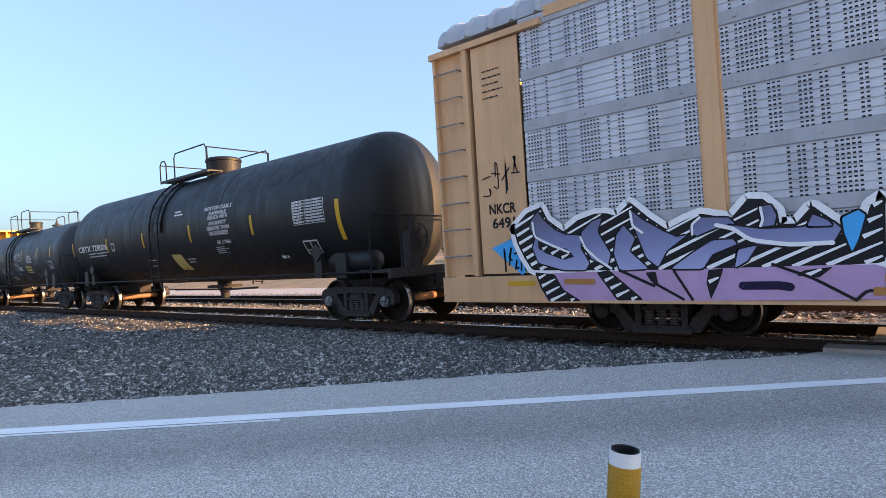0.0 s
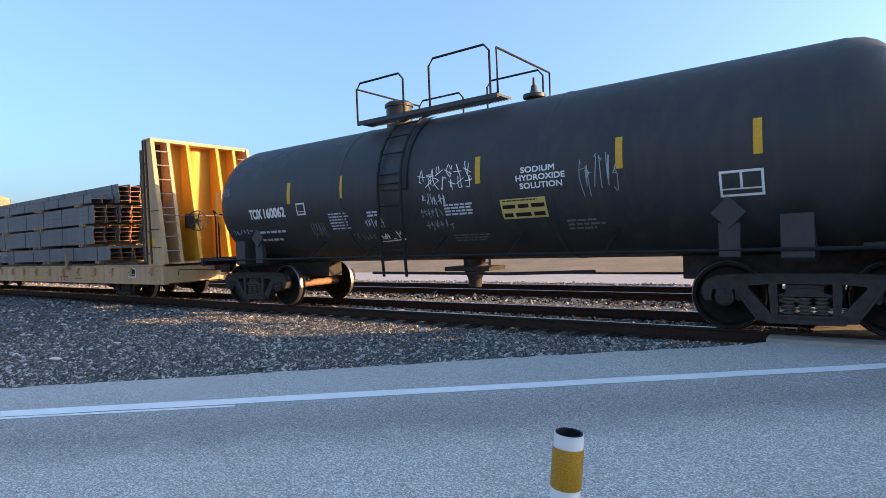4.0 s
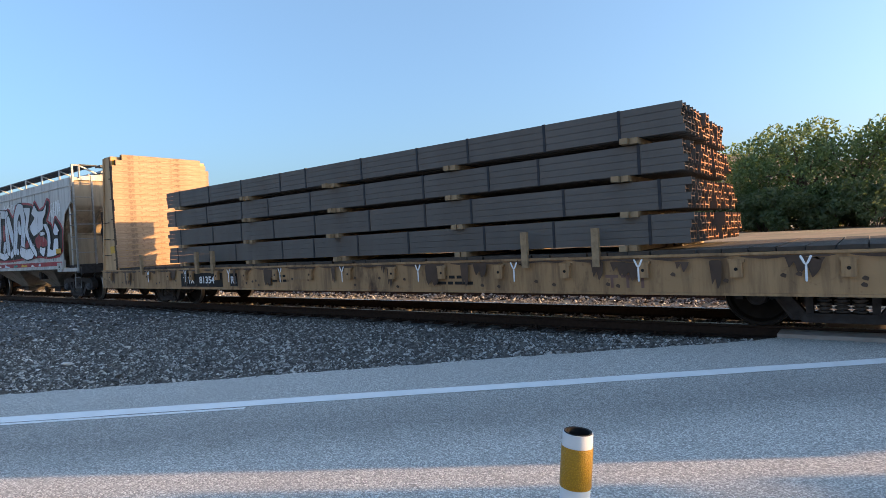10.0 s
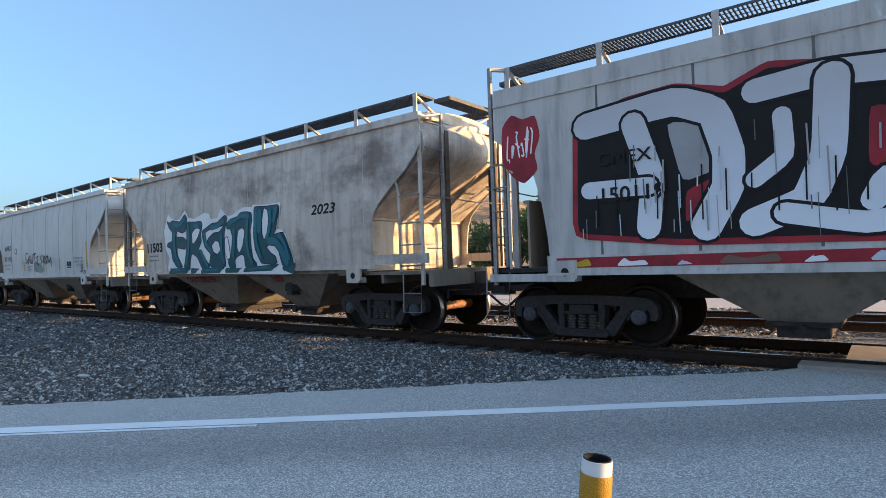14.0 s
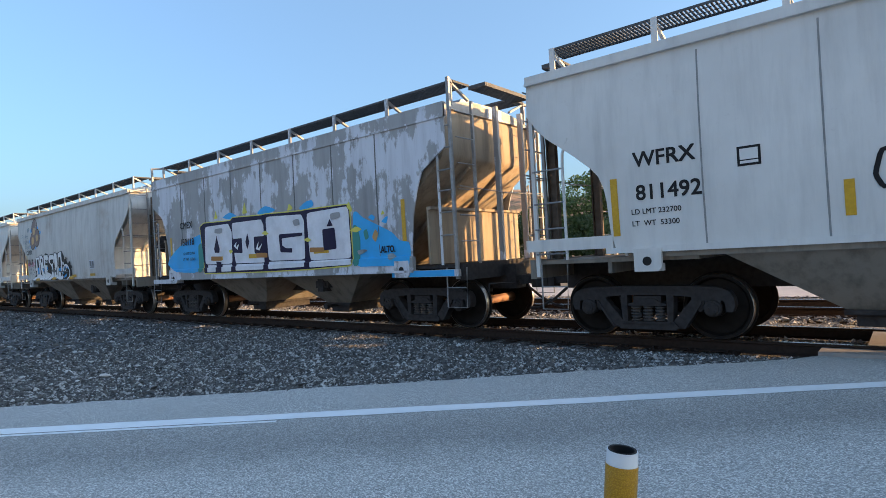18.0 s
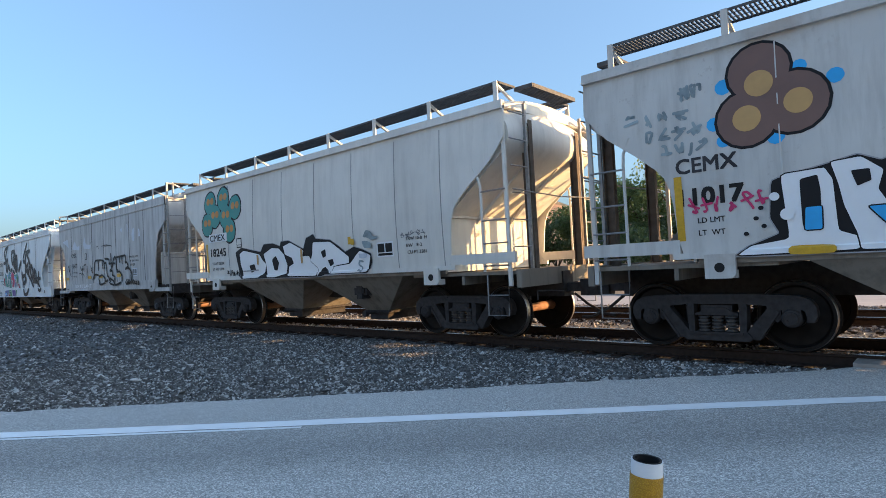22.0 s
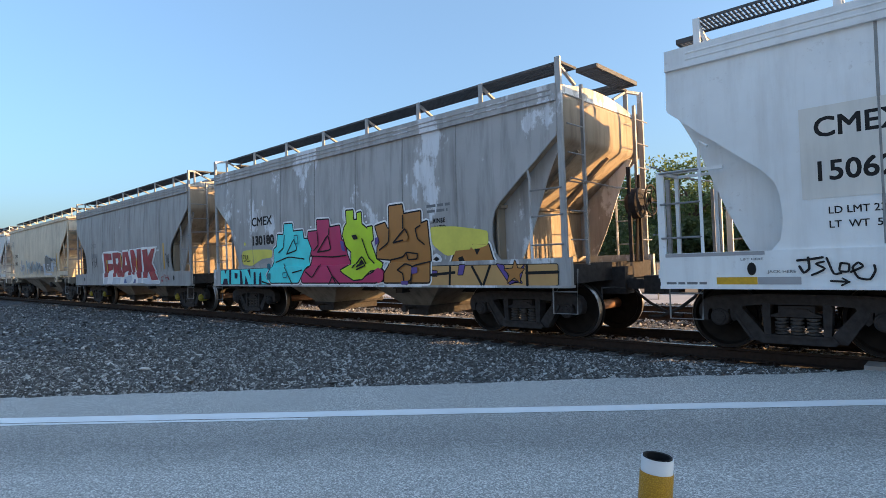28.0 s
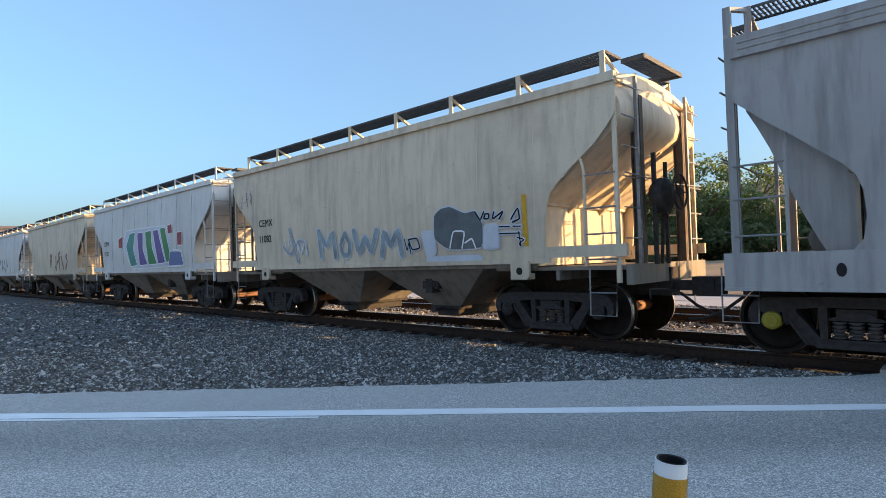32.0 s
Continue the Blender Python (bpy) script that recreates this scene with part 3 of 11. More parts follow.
INK = {
    "indigo": fade_m("indigo_to_lilac_spray", (0.05, 0.05, 0.12), (0.15, 0.18, 0.38), (0.34, 0.36, 0.62), 0.95, 1.85),
    "meadow": fade_m("jade_to_green_spray", (0.03, 0.26, 0.30), (0.03, 0.25, 0.20), (0.06, 0.24, 0.05), 0.9, 2.2),
    "dim": spray_m("dull_dark_spray", (0.035, 0.035, 0.038)), "notice": spray_m("sun_bleached_notice", (0.62, 0.50, 0.16)), "pewter": spray_m("brushed_silver_spray", (0.80, 0.80, 0.84), 0.16), "smoke": spray_m("grey_black_spray", (0.05, 0.05, 0.055), 0.4), "pine": spray_m("dark_pine_spray", (0.01, 0.05, 0.02)), "petrol": spray_m("petrol_blue_spray", (0.012, 0.16, 0.21)),
    "ash_fill": spray_m("ash_grey_fill", (0.36, 0.36, 0.37)), "slate_fill": spray_m("slate_grey_fill", (0.11, 0.13, 0.14), 0.4),
    "black": spray_m("black_spray", (0.018, 0.018, 0.02)), "white": spray_m("white_spray", (0.90, 0.905, 0.91), 0.05), "silver": spray_m("silver_spray", (0.60, 0.64, 0.71)), "chrome": fade_m("silver_fade_spray", (0.50, 0.51, 0.54), (0.66, 0.70, 0.77), (0.80, 0.84, 0.90), 1.5, 3.3),
    "red": spray_m("dark_red_spray", (0.30, 0.014, 0.03), 0.45), "teal": spray_m("teal_spray", (0.008, 0.085, 0.11)), "sky": spray_m("sky_blue_spray", (0.05, 0.42, 0.85)),
    "aqua": spray_m("aqua_spray", (0.121, 0.837, 0.85)), "magenta": spray_m("magenta_spray", (0.55, 0.035, 0.14)), "lime": spray_m("lime_spray", (0.55, 0.78, 0.03)),
    "ochre": spray_m("ochre_spray", (0.44, 0.20, 0.05)), "sand": spray_m("sand_spray", (0.56, 0.34, 0.13)), "lemon": spray_m("lemon_spray", (0.75, 0.7, 0.12)),
    "violet": spray_m("violet_spray", (0.13, 0.08, 0.32)), "lilac": spray_m("lilac_spray", (0.50, 0.32, 0.52)), "blue": spray_m("dusty_blue_spray", (0.12, 0.17, 0.38)),
    "green": spray_m("green_spray", (0.04, 0.24, 0.08)), "jade": spray_m("jade_spray", (0.05, 0.27, 0.24)), "orange": spray_m("orange_spray", (0.55, 0.25, 0.05)),
    "brown": spray_m("brown_spray", (0.19, 0.11, 0.09)), "night": spray_m("night_blue_spray", (0.02, 0.015, 0.05)), "fade": spray_m("faded_blue_spray", (0.27, 0.33, 0.35), 0.5), "rust_run": spray_m("dark_rust_run", (0.075, 0.045, 0.03), 0.5),
    "grey": spray_m("grey_spray", (0.17, 0.18, 0.19)), "tape": yellow_m,
}
# ---- hills, trees and scrub beyond the tracks ----
hill_k = Nodes("dry_scrub_hill")
scrub_ = hill_k.ramp(hill_k.noise(0.035, 9, 0.7), (0.46, 0.0), (0.56, 1.0))
rock_ = hill_k.ramp(hill_k.noise(0.012, 8, 0.6), (0.35, (0.30, 0.17, 0.11)), (0.65, (0.42, 0.28, 0.17)))
hill_k.bump(hill_k.noise(0.05, 8), 0.8, 4.0)
hill_m = hill_k.done(hill_k.mix(scrub_, rock_, (0.12, 0.11, 0.07)), 0.95)


def crest(az):
    """Height of the ridge line in degrees above the horizon."""
    pts = ((-40, 3.0), (0, 4.5), (12, 6.4), (20, 5.2), (28, 4.8), (32, 6.1), (37, 6.6), (45, 5.6), (58, 4.6), (68, 3.3), (75, 3.6), (80, 3.9), (95, 2.6), (120, 2.0))
    for (a, h), (b, k) in zip(pts, pts[1:]):
        if az <= b:
            t = (az - a) / (b - a)
            t = t * t * (3 - 2 * t)
            return h + (k - h) * t
    return 2.0


v_, f_, na, nr = [], [], 200, 26
for i in range(na):
    az = -40 + 160 * i / (na - 1)
    for j in range(nr):
        d = 170 + 530 * j / (nr - 1)
        t = j / (nr - 1)
        top = 700 * math.tan(radians(crest(az))) + 1.4
        z = -0.2 + top * (t ** 1.7) + (9 * t + 0.6) * noise.fractal((math.sin(radians(az)) * d * 0.012, math.cos(radians(az)) * d * 0.012, 3), 1.0, 2.1, 5) * min(1, 3 * t) * (1.0 - 0.75 * (t > 0.9))
        v_.append((-d * math.sin(radians(az)), d * math.cos(radians(az)), z if j else -0.5))
    v_.append((-900 * math.sin(radians(az)), 900 * math.cos(radians(az)), -5))
nr += 1
f_ = [(i * nr + j, i * nr + j + 1, (i + 1) * nr + j + 1, (i + 1) * nr + j) for i in range(na - 1) for j in range(nr - 1)]
me_ = bpy.data.meshes.new("hills")
me_.from_pydata(v_, [], f_)
me_.shade_smooth()
tagged(part("hills", me_, hill_m), "distant reddish dry hills with dark scrub", "hills", kind="structure")

bark_m = plain("grey_brown_bark", (0.12, 0.085, 0.06), 0.9, 0.0, 0.35, 8, 0.6)


def leaf_mat(name, a, b, c):
    k = Nodes(name)
    r = k.n("NewGeometry").outputs["Random Per Island"]
    col = k.ramp(r, (0.0, a), (0.6, b), (1.0, c))
    trans = k.n("BsdfTranslucent", Color=k.mix(0.45, col, (0.36, 0.44, 0.10)))
    mixer = k.n("MixShader", Fac=0.42)
    k.put(k.b.inputs["Base Color"], col)
    k.put(k.b.inputs["Roughness"], 0.6)
    k.t.links.new(k.b.outputs[0], mixer.inputs[1])
    k.t.links.new(trans.outputs[0], mixer.inputs[2])
    k.t.links.new(mixer.outputs[0], k.t.nodes["Material Output"].inputs[0])
    return k.m


leaf_m = leaf_mat("olive_green_leaves", (0.055, 0.09, 0.038), (0.11, 0.165, 0.065), (0.24, 0.30, 0.13))
scrub_m = leaf_mat("dull_scrub_leaves", (0.045, 0.068, 0.034), (0.085, 0.115, 0.055), (0.16, 0.175, 0.09))


def tree(az, dist, height, spread, seed, bush=False):
    rng = np.random.default_rng(seed)
    x, y = -dist * math.sin(radians(az)), dist * math.cos(radians(az))
    base = 0.55 if dist > 35 else 0.0
    kind = "bush" if bush else "tree"
    label = "dusty green scrub bush on the dry bank" if bush else "broad olive-green tree with an uneven crown on the bank"
    t = thing(kind, label, kind, "bushes beyond the tracks" if bush else "trees beyond the tracks", (x, y, base))
    g = Geo()
    limbs = []
    top = Vector((rng.normal(0, 0.3), rng.normal(0, 0.3), height * 0.5))
    if not bush:
        pts = [Vector((0, 0, -0.6)), Vector((0.1, 0, height * 0.12)), Vector((top.x * 0.5, top.y * 0.5, height * 0.3)), top]
        for k in range(3):
            g.tube([pts[k], pts[k].lerp(pts[k + 1], 0.5), pts[k + 1]], 0.26 * (1 - 0.25 * k) * height / 9, 8)
    for k in range(7 if not bush else 5):
        a = k * 2.4 + rng.uniform(0, 1)
        p0 = Vector((0, 0, height * rng.uniform(0.12, 0.45))) if not bush else Vector((0, 0, -0.2))
        p2 = Vector((math.cos(a) * spread * rng.uniform(0.4, 0.8), math.sin(a) * spread * rng.uniform(0.4, 0.8), height * rng.uniform(0.45, 0.85)))
        p1 = p0.lerp(p2, 0.5) + Vector((0, 0, height * 0.06))
        g.tube([p0, p1], 0.11 * height / 9, 6)
        g.tube([p1, p2], 0.06 * height / 9, 5)
        limbs.append(p2)
    part("trunk", g, bark_m, t)
    # clumps of leaves round the limbs' ends and over the crown
    centres = []
    for k in range(26 if not bush else 14):
        a, e = rng.uniform(0, 6.283), rng.uniform(-0.75, 1.0)
        rr = spread * (0.55 + 0.45 * rng.random()) * math.sqrt(max(0.08, 1 - max(0, e) ** 2 * 0.9))
        centres.append((math.cos(a) * rr, math.sin(a) * rr, height * (0.45 + 0.45 * e), spread * rng.uniform(0.2, 0.36)))
    centres += [(p.x, p.y, p.z, spread * 0.34) for p in limbs]
    quads, per = [], 170 if not bush else 160
    for cx, cy, cz, cr in centres:
        d = rng.normal(0, 1, (per, 3))
        d /= np.linalg.norm(d, axis=1)[:, None]
        p = d * (cr * (0.55 + 0.55 * rng.random((per, 1)) ** 0.6)) * np.array([1, 1, 0.8]) + np.array([cx, cy, cz])
        quads.append(p)
    p = np.concatenate(quads)
    p = p[p[:, 2] > 0.15]
    n = len(p)
    u = rng.normal(0, 1, (n, 3))
    u /= np.linalg.norm(u, axis=1)[:, None]
    w = np.cross(u, rng.normal(0, 1, (n, 3)))
    w /= np.linalg.norm(w, axis=1)[:, None]
    s = rng.uniform(0.09, 0.2, (n, 1))
    vs = np.stack([p - u * s - w * s * 0.5, p + u * s * 0.2 - w * s * 0.6, p + u * s * 1.1, p + w * s * 0.6], 1).reshape(-1, 3)
    me = bpy.data.meshes.new("crown")
    me.from_pydata(vs.tolist(), [], (np.arange(n * 4).reshape(-1, 4)).tolist())
    part("crown", me, scrub_m if bush else leaf_m, t)


for i_, (az, dist, h_, sp) in enumerate(((-6, 60, 9.0, 4.2), (-2.5, 58, 8.6, 4.0), (1.2, 57, 8.9, 3.9), (4.6, 56, 9.1, 3.8), (7.6, 60, 8.6, 3.5), (10.2, 63, 6.8, 3.0), (15.9, 59, 9.9, 3.3), (18.9, 57, 10.2, 3.6), (22.2, 60, 8.9, 3.3), (25.3, 58, 8.6, 2.9), (28.6, 62, 7.0, 2.8))):
    tree(az, dist, h_, sp * 1.15, 40 + i_)
for i_ in range(16):
    tree(-7 + i_ * 2.1 + 0.5 * math.sin(i_ * 2.3), 55 + 4 * math.sin(i_ * 1.7), 3.6 + 0.9 * math.sin(i_ * 3.1), 2.6, 120 + i_, True)
for i_, (az, dist, h_, sp) in enumerate(((-4, 54, 3.4, 2.6), (2.8, 53, 3.2, 2.4), (6.2, 55, 3.6, 2.5), (9.5, 57, 4.2, 2.6), (12.4, 59, 4.4, 2.7), (14.3, 62, 4.8, 2.8), (17.2, 54, 3.4, 2.4), (20.6, 55, 4.0, 2.5), (24, 55, 3.8, 2.5), (27, 57, 4.2, 2.6), (30.6, 60, 5.2, 3.0), (33.2, 59, 4.7, 2.8), (35.6, 63, 5.0, 2.9), (38.4, 68, 4.6, 2.8), (43, 74, 4.0, 3.0), (49, 78, 3.6, 3.0), (56, 84, 3.6, 3.2), (64, 92, 3.8, 3.4))):
    tree(az, dist, h_, sp, 80 + i_, True)
# ---- trucks: side frames, springs, wheelsets ----
WHEELS = []            # (wheelset, its car's place in the train, its place in the car, radius)


def side_frame_geo():
    """Cast side frame: an arched top chord over the axle boxes, two slanting legs down to the spring seat, open between them."""
    g = Geo()
    for m in (-1, 1):
        # top chord and pedestal over the axle box
        g.prism([(0, 0.635), (m * 0.34, 0.635), (m * 0.62, 0.61), (m * 0.70, 0.575), (m * 0.75, 0.565), (m * 1.0, 0.565), (m * 1.035, 0.545), (m * 1.05, 0.47), (m * 1.045, 0.41), (m * 1.13, 0.41),
                 (m * 1.165, 0.50), (m * 1.155, 0.60), (m * 1.10, 0.685), (m * 1.0, 0.73), (m * 0.85, 0.75), (m * 0.4, 0.765), (0, 0.765)], "y", -0.085, 0.085)
        # slanting leg
        g.prism([(m * 0.60, 0.64), (m * 0.76, 0.60), (m * 0.755, 0.53), (m * 0.52, 0.17), (m * 0.36, 0.165), (m * 0.365, 0.26), (m * 0.40, 0.31), (m * 0.62, 0.58)], "y", -0.08, 0.08)
        # inner jaw of the axle box
        g.prism([(m * 0.68, 0.60), (m * 0.775, 0.585), (m * 0.765, 0.44), (m * 0.725, 0.40), (m * 0.66, 0.45)], "y", -0.07, 0.07)
        # column beside the springs
        g.prism([(m * 0.285, 0.22), (m * 0.36, 0.22), (m * 0.385, 0.60), (m * 0.36, 0.65), (m * 0.285, 0.65)], "y", -0.095, 0.095)
        # raised ribs along the chord and the leg
        g.prism([(m * 0.30, 0.745), (m * 0.85, 0.73), (m * 1.02, 0.705), (m * 1.02, 0.69), (m * 0.85, 0.71), (m * 0.30, 0.725)], "y", -0.1, -0.084)
        g.prism([(m * 0.735, 0.56), (m * 0.755, 0.53), (m * 0.52, 0.17), (m * 0.485, 0.17)], "y", -0.098, -0.079)
        # bearing adapter
        g.prism([(m * 0.79, 0.565), (m * 0.79, 0.53), (m * 0.81, 0.50), (m * 0.97, 0.50), (m * 0.99, 0.53), (m * 0.99, 0.565)], "y", -0.09, 0.09)
    g.prism([(-0.40, 0.145), (0.40, 0.145), (0.44, 0.19), (0.38, 0.258), (-0.38, 0.258), (-0.44, 0.19)], "y", -0.11, 0.11)
    return g.box(-0.33, 0.33, -0.125, -0.1, 0.225, 0.258)


def spring_geo():
    prof = [(0.0, 0.0)]
    for i in range(5):
        z = i * 0.045
        prof += [(0.052, z + 0.003), (0.078, z + 0.010), (0.078, z + 0.030), (0.052, z + 0.037)]
    return Geo().lathe(prof + [(0.0, 0.225)], "z", 12)


def wheel_geo(r):
    k = r - 0.457
    prof = [(0.085, -0.87), (0.125, -0.865), (0.13, -0.82), (0.17, -0.79), (0.30, -0.772), (0.372 + k, -0.772), (0.398 + k, -0.80), (0.404 + k, -0.838), (0.446 + k, -0.842), (0.455 + k, -0.832),
            (0.456 + k, -0.745), (0.470 + k, -0.738), (0.484 + k, -0.726), (0.484 + k, -0.708), (0.41 + k, -0.70), (0.39 + k, -0.735), (0.17, -0.745), (0.13, -0.70), (0.085, -0.70)]
    return Geo().lathe(prof, "y", 44)


def tread_geo(r):
    k = r - 0.457
    return Geo().lathe([(0.445 + k, -0.844), (0.456 + k, -0.8345), (0.4575 + k, -0.83), (0.4585 + k, -0.75), (0.456 + k, -0.744)], "y", 44)


def axle_geo():
    return Geo().lathe([(0, -1.06), (0.07, -1.06), (0.07, -0.88), (0.095, -0.87), (0.095, -0.68), (0.085, -0.5), (0.08, 0.0), (0.085, 0.5), (0.095, 0.68), (0.095, 0.87), (0.07, 0.88), (0.07, 1.06), (0, 1.06)], "y", 18)


def cap_geo():
    g = Geo().lathe([(0.06, -0.93), (0.115, -0.94), (0.118, -1.10), (0.105, -1.125), (0.085, -1.13), (0.08, -1.15), (0.03, -1.152), (0.0, -1.152)], "y", 20)
    for i in range(3):
        a = i * 2.0944
        g.lathe([(0.018, -1.145), (0.018, -1.168), (0.0, -1.168)], "y", 6, (0.05 * math.cos(a), 0, 0.05 * math.sin(a)))
    return g


def truck(car, s, x, r=0.457, side=1.0, cap=None, frame_m=None, hang=True):
    """One truck under a car: x its place in the car."""
    k = r - 0.457
    frame_m = frame_m or truck_m
    for y, turn in ((-1.0, 0.0), (1.0, math.pi)):
        sf = part("side_frame", kept("truck:side_frame", side_frame_geo), frame_m, car, place=(x, y, k), turn=turn)
        for i in (-0.175, 0.0, 0.175):
            part("spring", kept("truck:spring", spring_geo), spring_m, sf, place=(i, -0.025, 0.258))
        part("spring_plate", kept("truck:wedge", lambda: Geo().prism([(-0.275, 0.483), (0.275, 0.483), (0.275, 0.51), (0.2, 0.53), (0.12, 0.585), (-0.12, 0.585), (-0.2, 0.53), (-0.275, 0.51)], "y", -0.1, 0.06)), frame_m, sf)
    part("bolster", kept("truck:bolster", lambda: Geo().prism([(-1.07, 0.53), (1.07, 0.53), (1.07, 0.62), (0.5, 0.70), (-0.5, 0.70), (-1.07, 0.62)], "x", -0.2, 0.2)), frame_m, car, place=(x, 0, k))
    part("brake_beam", kept("truck:brake", lambda: Geo().prism([(-0.42, 0.31), (0.42, 0.31), (0.46, 0.34), (0.46, 0.40), (0.38, 0.41), (0.36, 0.36), (-0.36, 0.36), (-0.38, 0.41), (-0.46, 0.40), (-0.46, 0.34)], "y", -0.7, 0.7)), frame_m, car, place=(x, 0, k))
    for d in (-0.889, 0.889):
        ws = part("wheelset", kept("truck:axle", axle_geo), axle_m, car, "rusted axle with two steel wheels", place=(x + d, 0, r))
        for turn in (0.0, math.pi):
            part("wheel", kept(f"truck{r}:wheel", lambda: wheel_geo(r)), wheel_m, ws, turn=turn)
            part("tread", kept(f"truck{r}:tread", lambda: tread_geo(r)), tread_m, ws, turn=turn)
            part("bearing_cap", kept("truck:bearing_cap", cap_geo, 25), cap or frame_m, ws, turn=turn)
        WHEELS.append((ws, s, x + d, r))


def coupler_geo():
    g = Geo()
    g.box(0.0, 0.5, -0.07, 0.07, 0.76, 0.92)
    g.prism([(0.45, -0.12), (0.62, -0.2), (0.80, -0.17), (0.80, -0.06), (0.66, -0.02), (0.66, 0.05), (0.82, 0.07), (0.80, 0.15), (0.6, 0.16), (0.45, 0.12)], "z", 0.70, 0.98)
    g.tube([(0.1, 0.3, 0.7), (0.35, 0.32, 0.5), (0.7, 0.25, 0.34), (0.95, 0.15, 0.32)], 0.025)
    g.tube([(0.2, -0.1, 0.76), (0.22, -0.7, 0.82), (0.25, -1.2, 0.84), (0.27, -1.24, 0.70)], 0.014)
    return g


def coupler(car, x, m):
    part("coupler", kept("truck:coupler", coupler_geo), truck_m, car, place=(x, 0, 0), turn=0 if m > 0 else math.pi)


# ---- writing and spray paint, laid on a car's side ----
def lay(verts, faces, x, z, surf, lift, cuts=6, bends=()):
    """Carries flat (u, v) shapes onto a side: x, z the place of (0, 0), surf(z) the side's half width."""
    bm = bmesh.new()
    vs = [bm.verts.new((x + p[0], p[2] if len(p) > 2 else 0, z + p[1])) for p in verts]
    for f in faces:
        try:
            bm.faces.new([vs[i] for i in f])
        except ValueError:
            pass
    bm.normal_update()
    many = [f for f in bm.faces if len(f.verts) > 3]
    if many:
        bmesh.ops.triangulate(bm, faces=many)
    if cuts and vs:
        lo, hi = min(v.co.z for v in bm.verts), max(v.co.z for v in bm.verts)
        for i in range(1, cuts):
            bmesh.ops.bisect_plane(bm, geom=bm.verts[:] + bm.edges[:] + bm.faces[:], plane_co=(0, 0, lo + (hi - lo) * i / cuts), plane_no=(0, 0, 1))
    for w in bends:
        bmesh.ops.bisect_plane(bm, geom=bm.verts[:] + bm.edges[:] + bm.faces[:], plane_co=(0, 0, w), plane_no=(0, 0, 1))
    for v in bm.verts:
        v.co.y = -(surf(v.co.z) + lift + v.co.y)
    me = bpy.data.meshes.new("lettering")
    bm.to_mesh(me)
    bm.free()
    return me


def text_shape(body, size, bold=0.0, shear=0.0, gap=1.0):
    cu = bpy.data.curves.new("lettering", "FONT")
    cu.body, cu.size, cu.shear, cu.space_character = body, size, shear, gap
    cu.offset = bold
    cu.resolution_u = 3
    cu.space_line = 0.85
    ob = new("lettering", cu)
    me = bpy.data.meshes.new_from_object(ob.evaluated_get(bpy.context.evaluated_depsgraph_get()))
    bpy.data.objects.remove(ob)
    v = [(p.co.x, p.co.y) for p in me.vertices]
    f = [tuple(q.vertices) for q in me.polygons]
    bpy.data.meshes.remove(me)
    return v, f


def write(car, body, x, z, height, material, surf, width=None, bold=0.004, lift=0.004, shear=0.0, cuts=4, label=""):
    """Lettering with its lower left corner at (x, z) and capitals of that height, squeezed to width if given."""
    size = height / 0.70
    v, f = text_shape(body, size, 0.0, shear)
    if not v:
        return
    low = min(q[1] for q in v)
    left, wide = min(q[0] for q in v), max(q[0] for q in v) - min(q[0] for q in v)
    k = width / wide if width else 1.0
    v = [((a - left) * k, b - low) for a, b in v]
    b = bold * height / 0.2
    if b:          # a fat stroke: the letters laid four times, a little apart
        n = len(v)
        f = [tuple(i + j * n for i in q) for j in range(4) for q in f]
        v = [(p + dx * b, q + dz * b, 0.0003 * j) for j, (dx, dz) in enumerate(((-1, -1), (1, -1), (-1, 1), (1, 1))) for p, q in v]
    me = lay(v, f, x, z, surf, lift, cuts)
    return tagged(part("lettering", me, material, car, label), kind="stuff")


def block(car, x0, x1, z0, z1, material, surf, lift=0.003, name="marking", label="", slant=0.0, cuts=4):
    return part(name, lay([(x0, z0), (x1, z0), (x1 + slant, z1), (x0 + slant, z1)], [(0, 1, 2, 3)], 0, 0, surf, lift, cuts), material, car, label)


def bars(car, x, z, w, n, step, thick, material, surf, lift=0.004, ragged=0.3, seed=1):
    """Small print too fine to read, as plain bars: n lines downwards from z."""
    rng = random.Random(seed)
    v, f = [], []
    for i in range(n):
        u, end = 0.0, w * (1 - ragged * rng.random())
        while u < end:
            d = min(end - u, rng.uniform(0.35, 1.0) * thick * 5)
            k = len(v)
            v += [(u, -i * step), (u + d, -i * step), (u + d, -i * step - thick), (u, -i * step - thick)]
            f.append((k, k + 1, k + 2, k + 3))
            u += d + thick * 0.8
    return tagged(part("small_print", lay(v, f, x, z, surf, lift, 0), material, car), kind="stuff")


def soften(pts, k=0.35, closed=False):
    """Rounds the corners of a polyline off."""
    pts = [Vector(p) for p in pts]
    if len(pts) < 3 or not k:
        return pts
    row = [pts[-1]] + pts + [pts[0]] if closed else pts
    fine = [] if closed else [pts[0]]
    for a, b, c in zip(row, row[1:], row[2:]):
        p, q = b.lerp(a, k), b.lerp(c, k)
        fine += [p, p.lerp(b, 0.6).lerp(q.lerp(b, 0.6), 0.5), q]
    return fine if closed else fine + [pts[-1]]


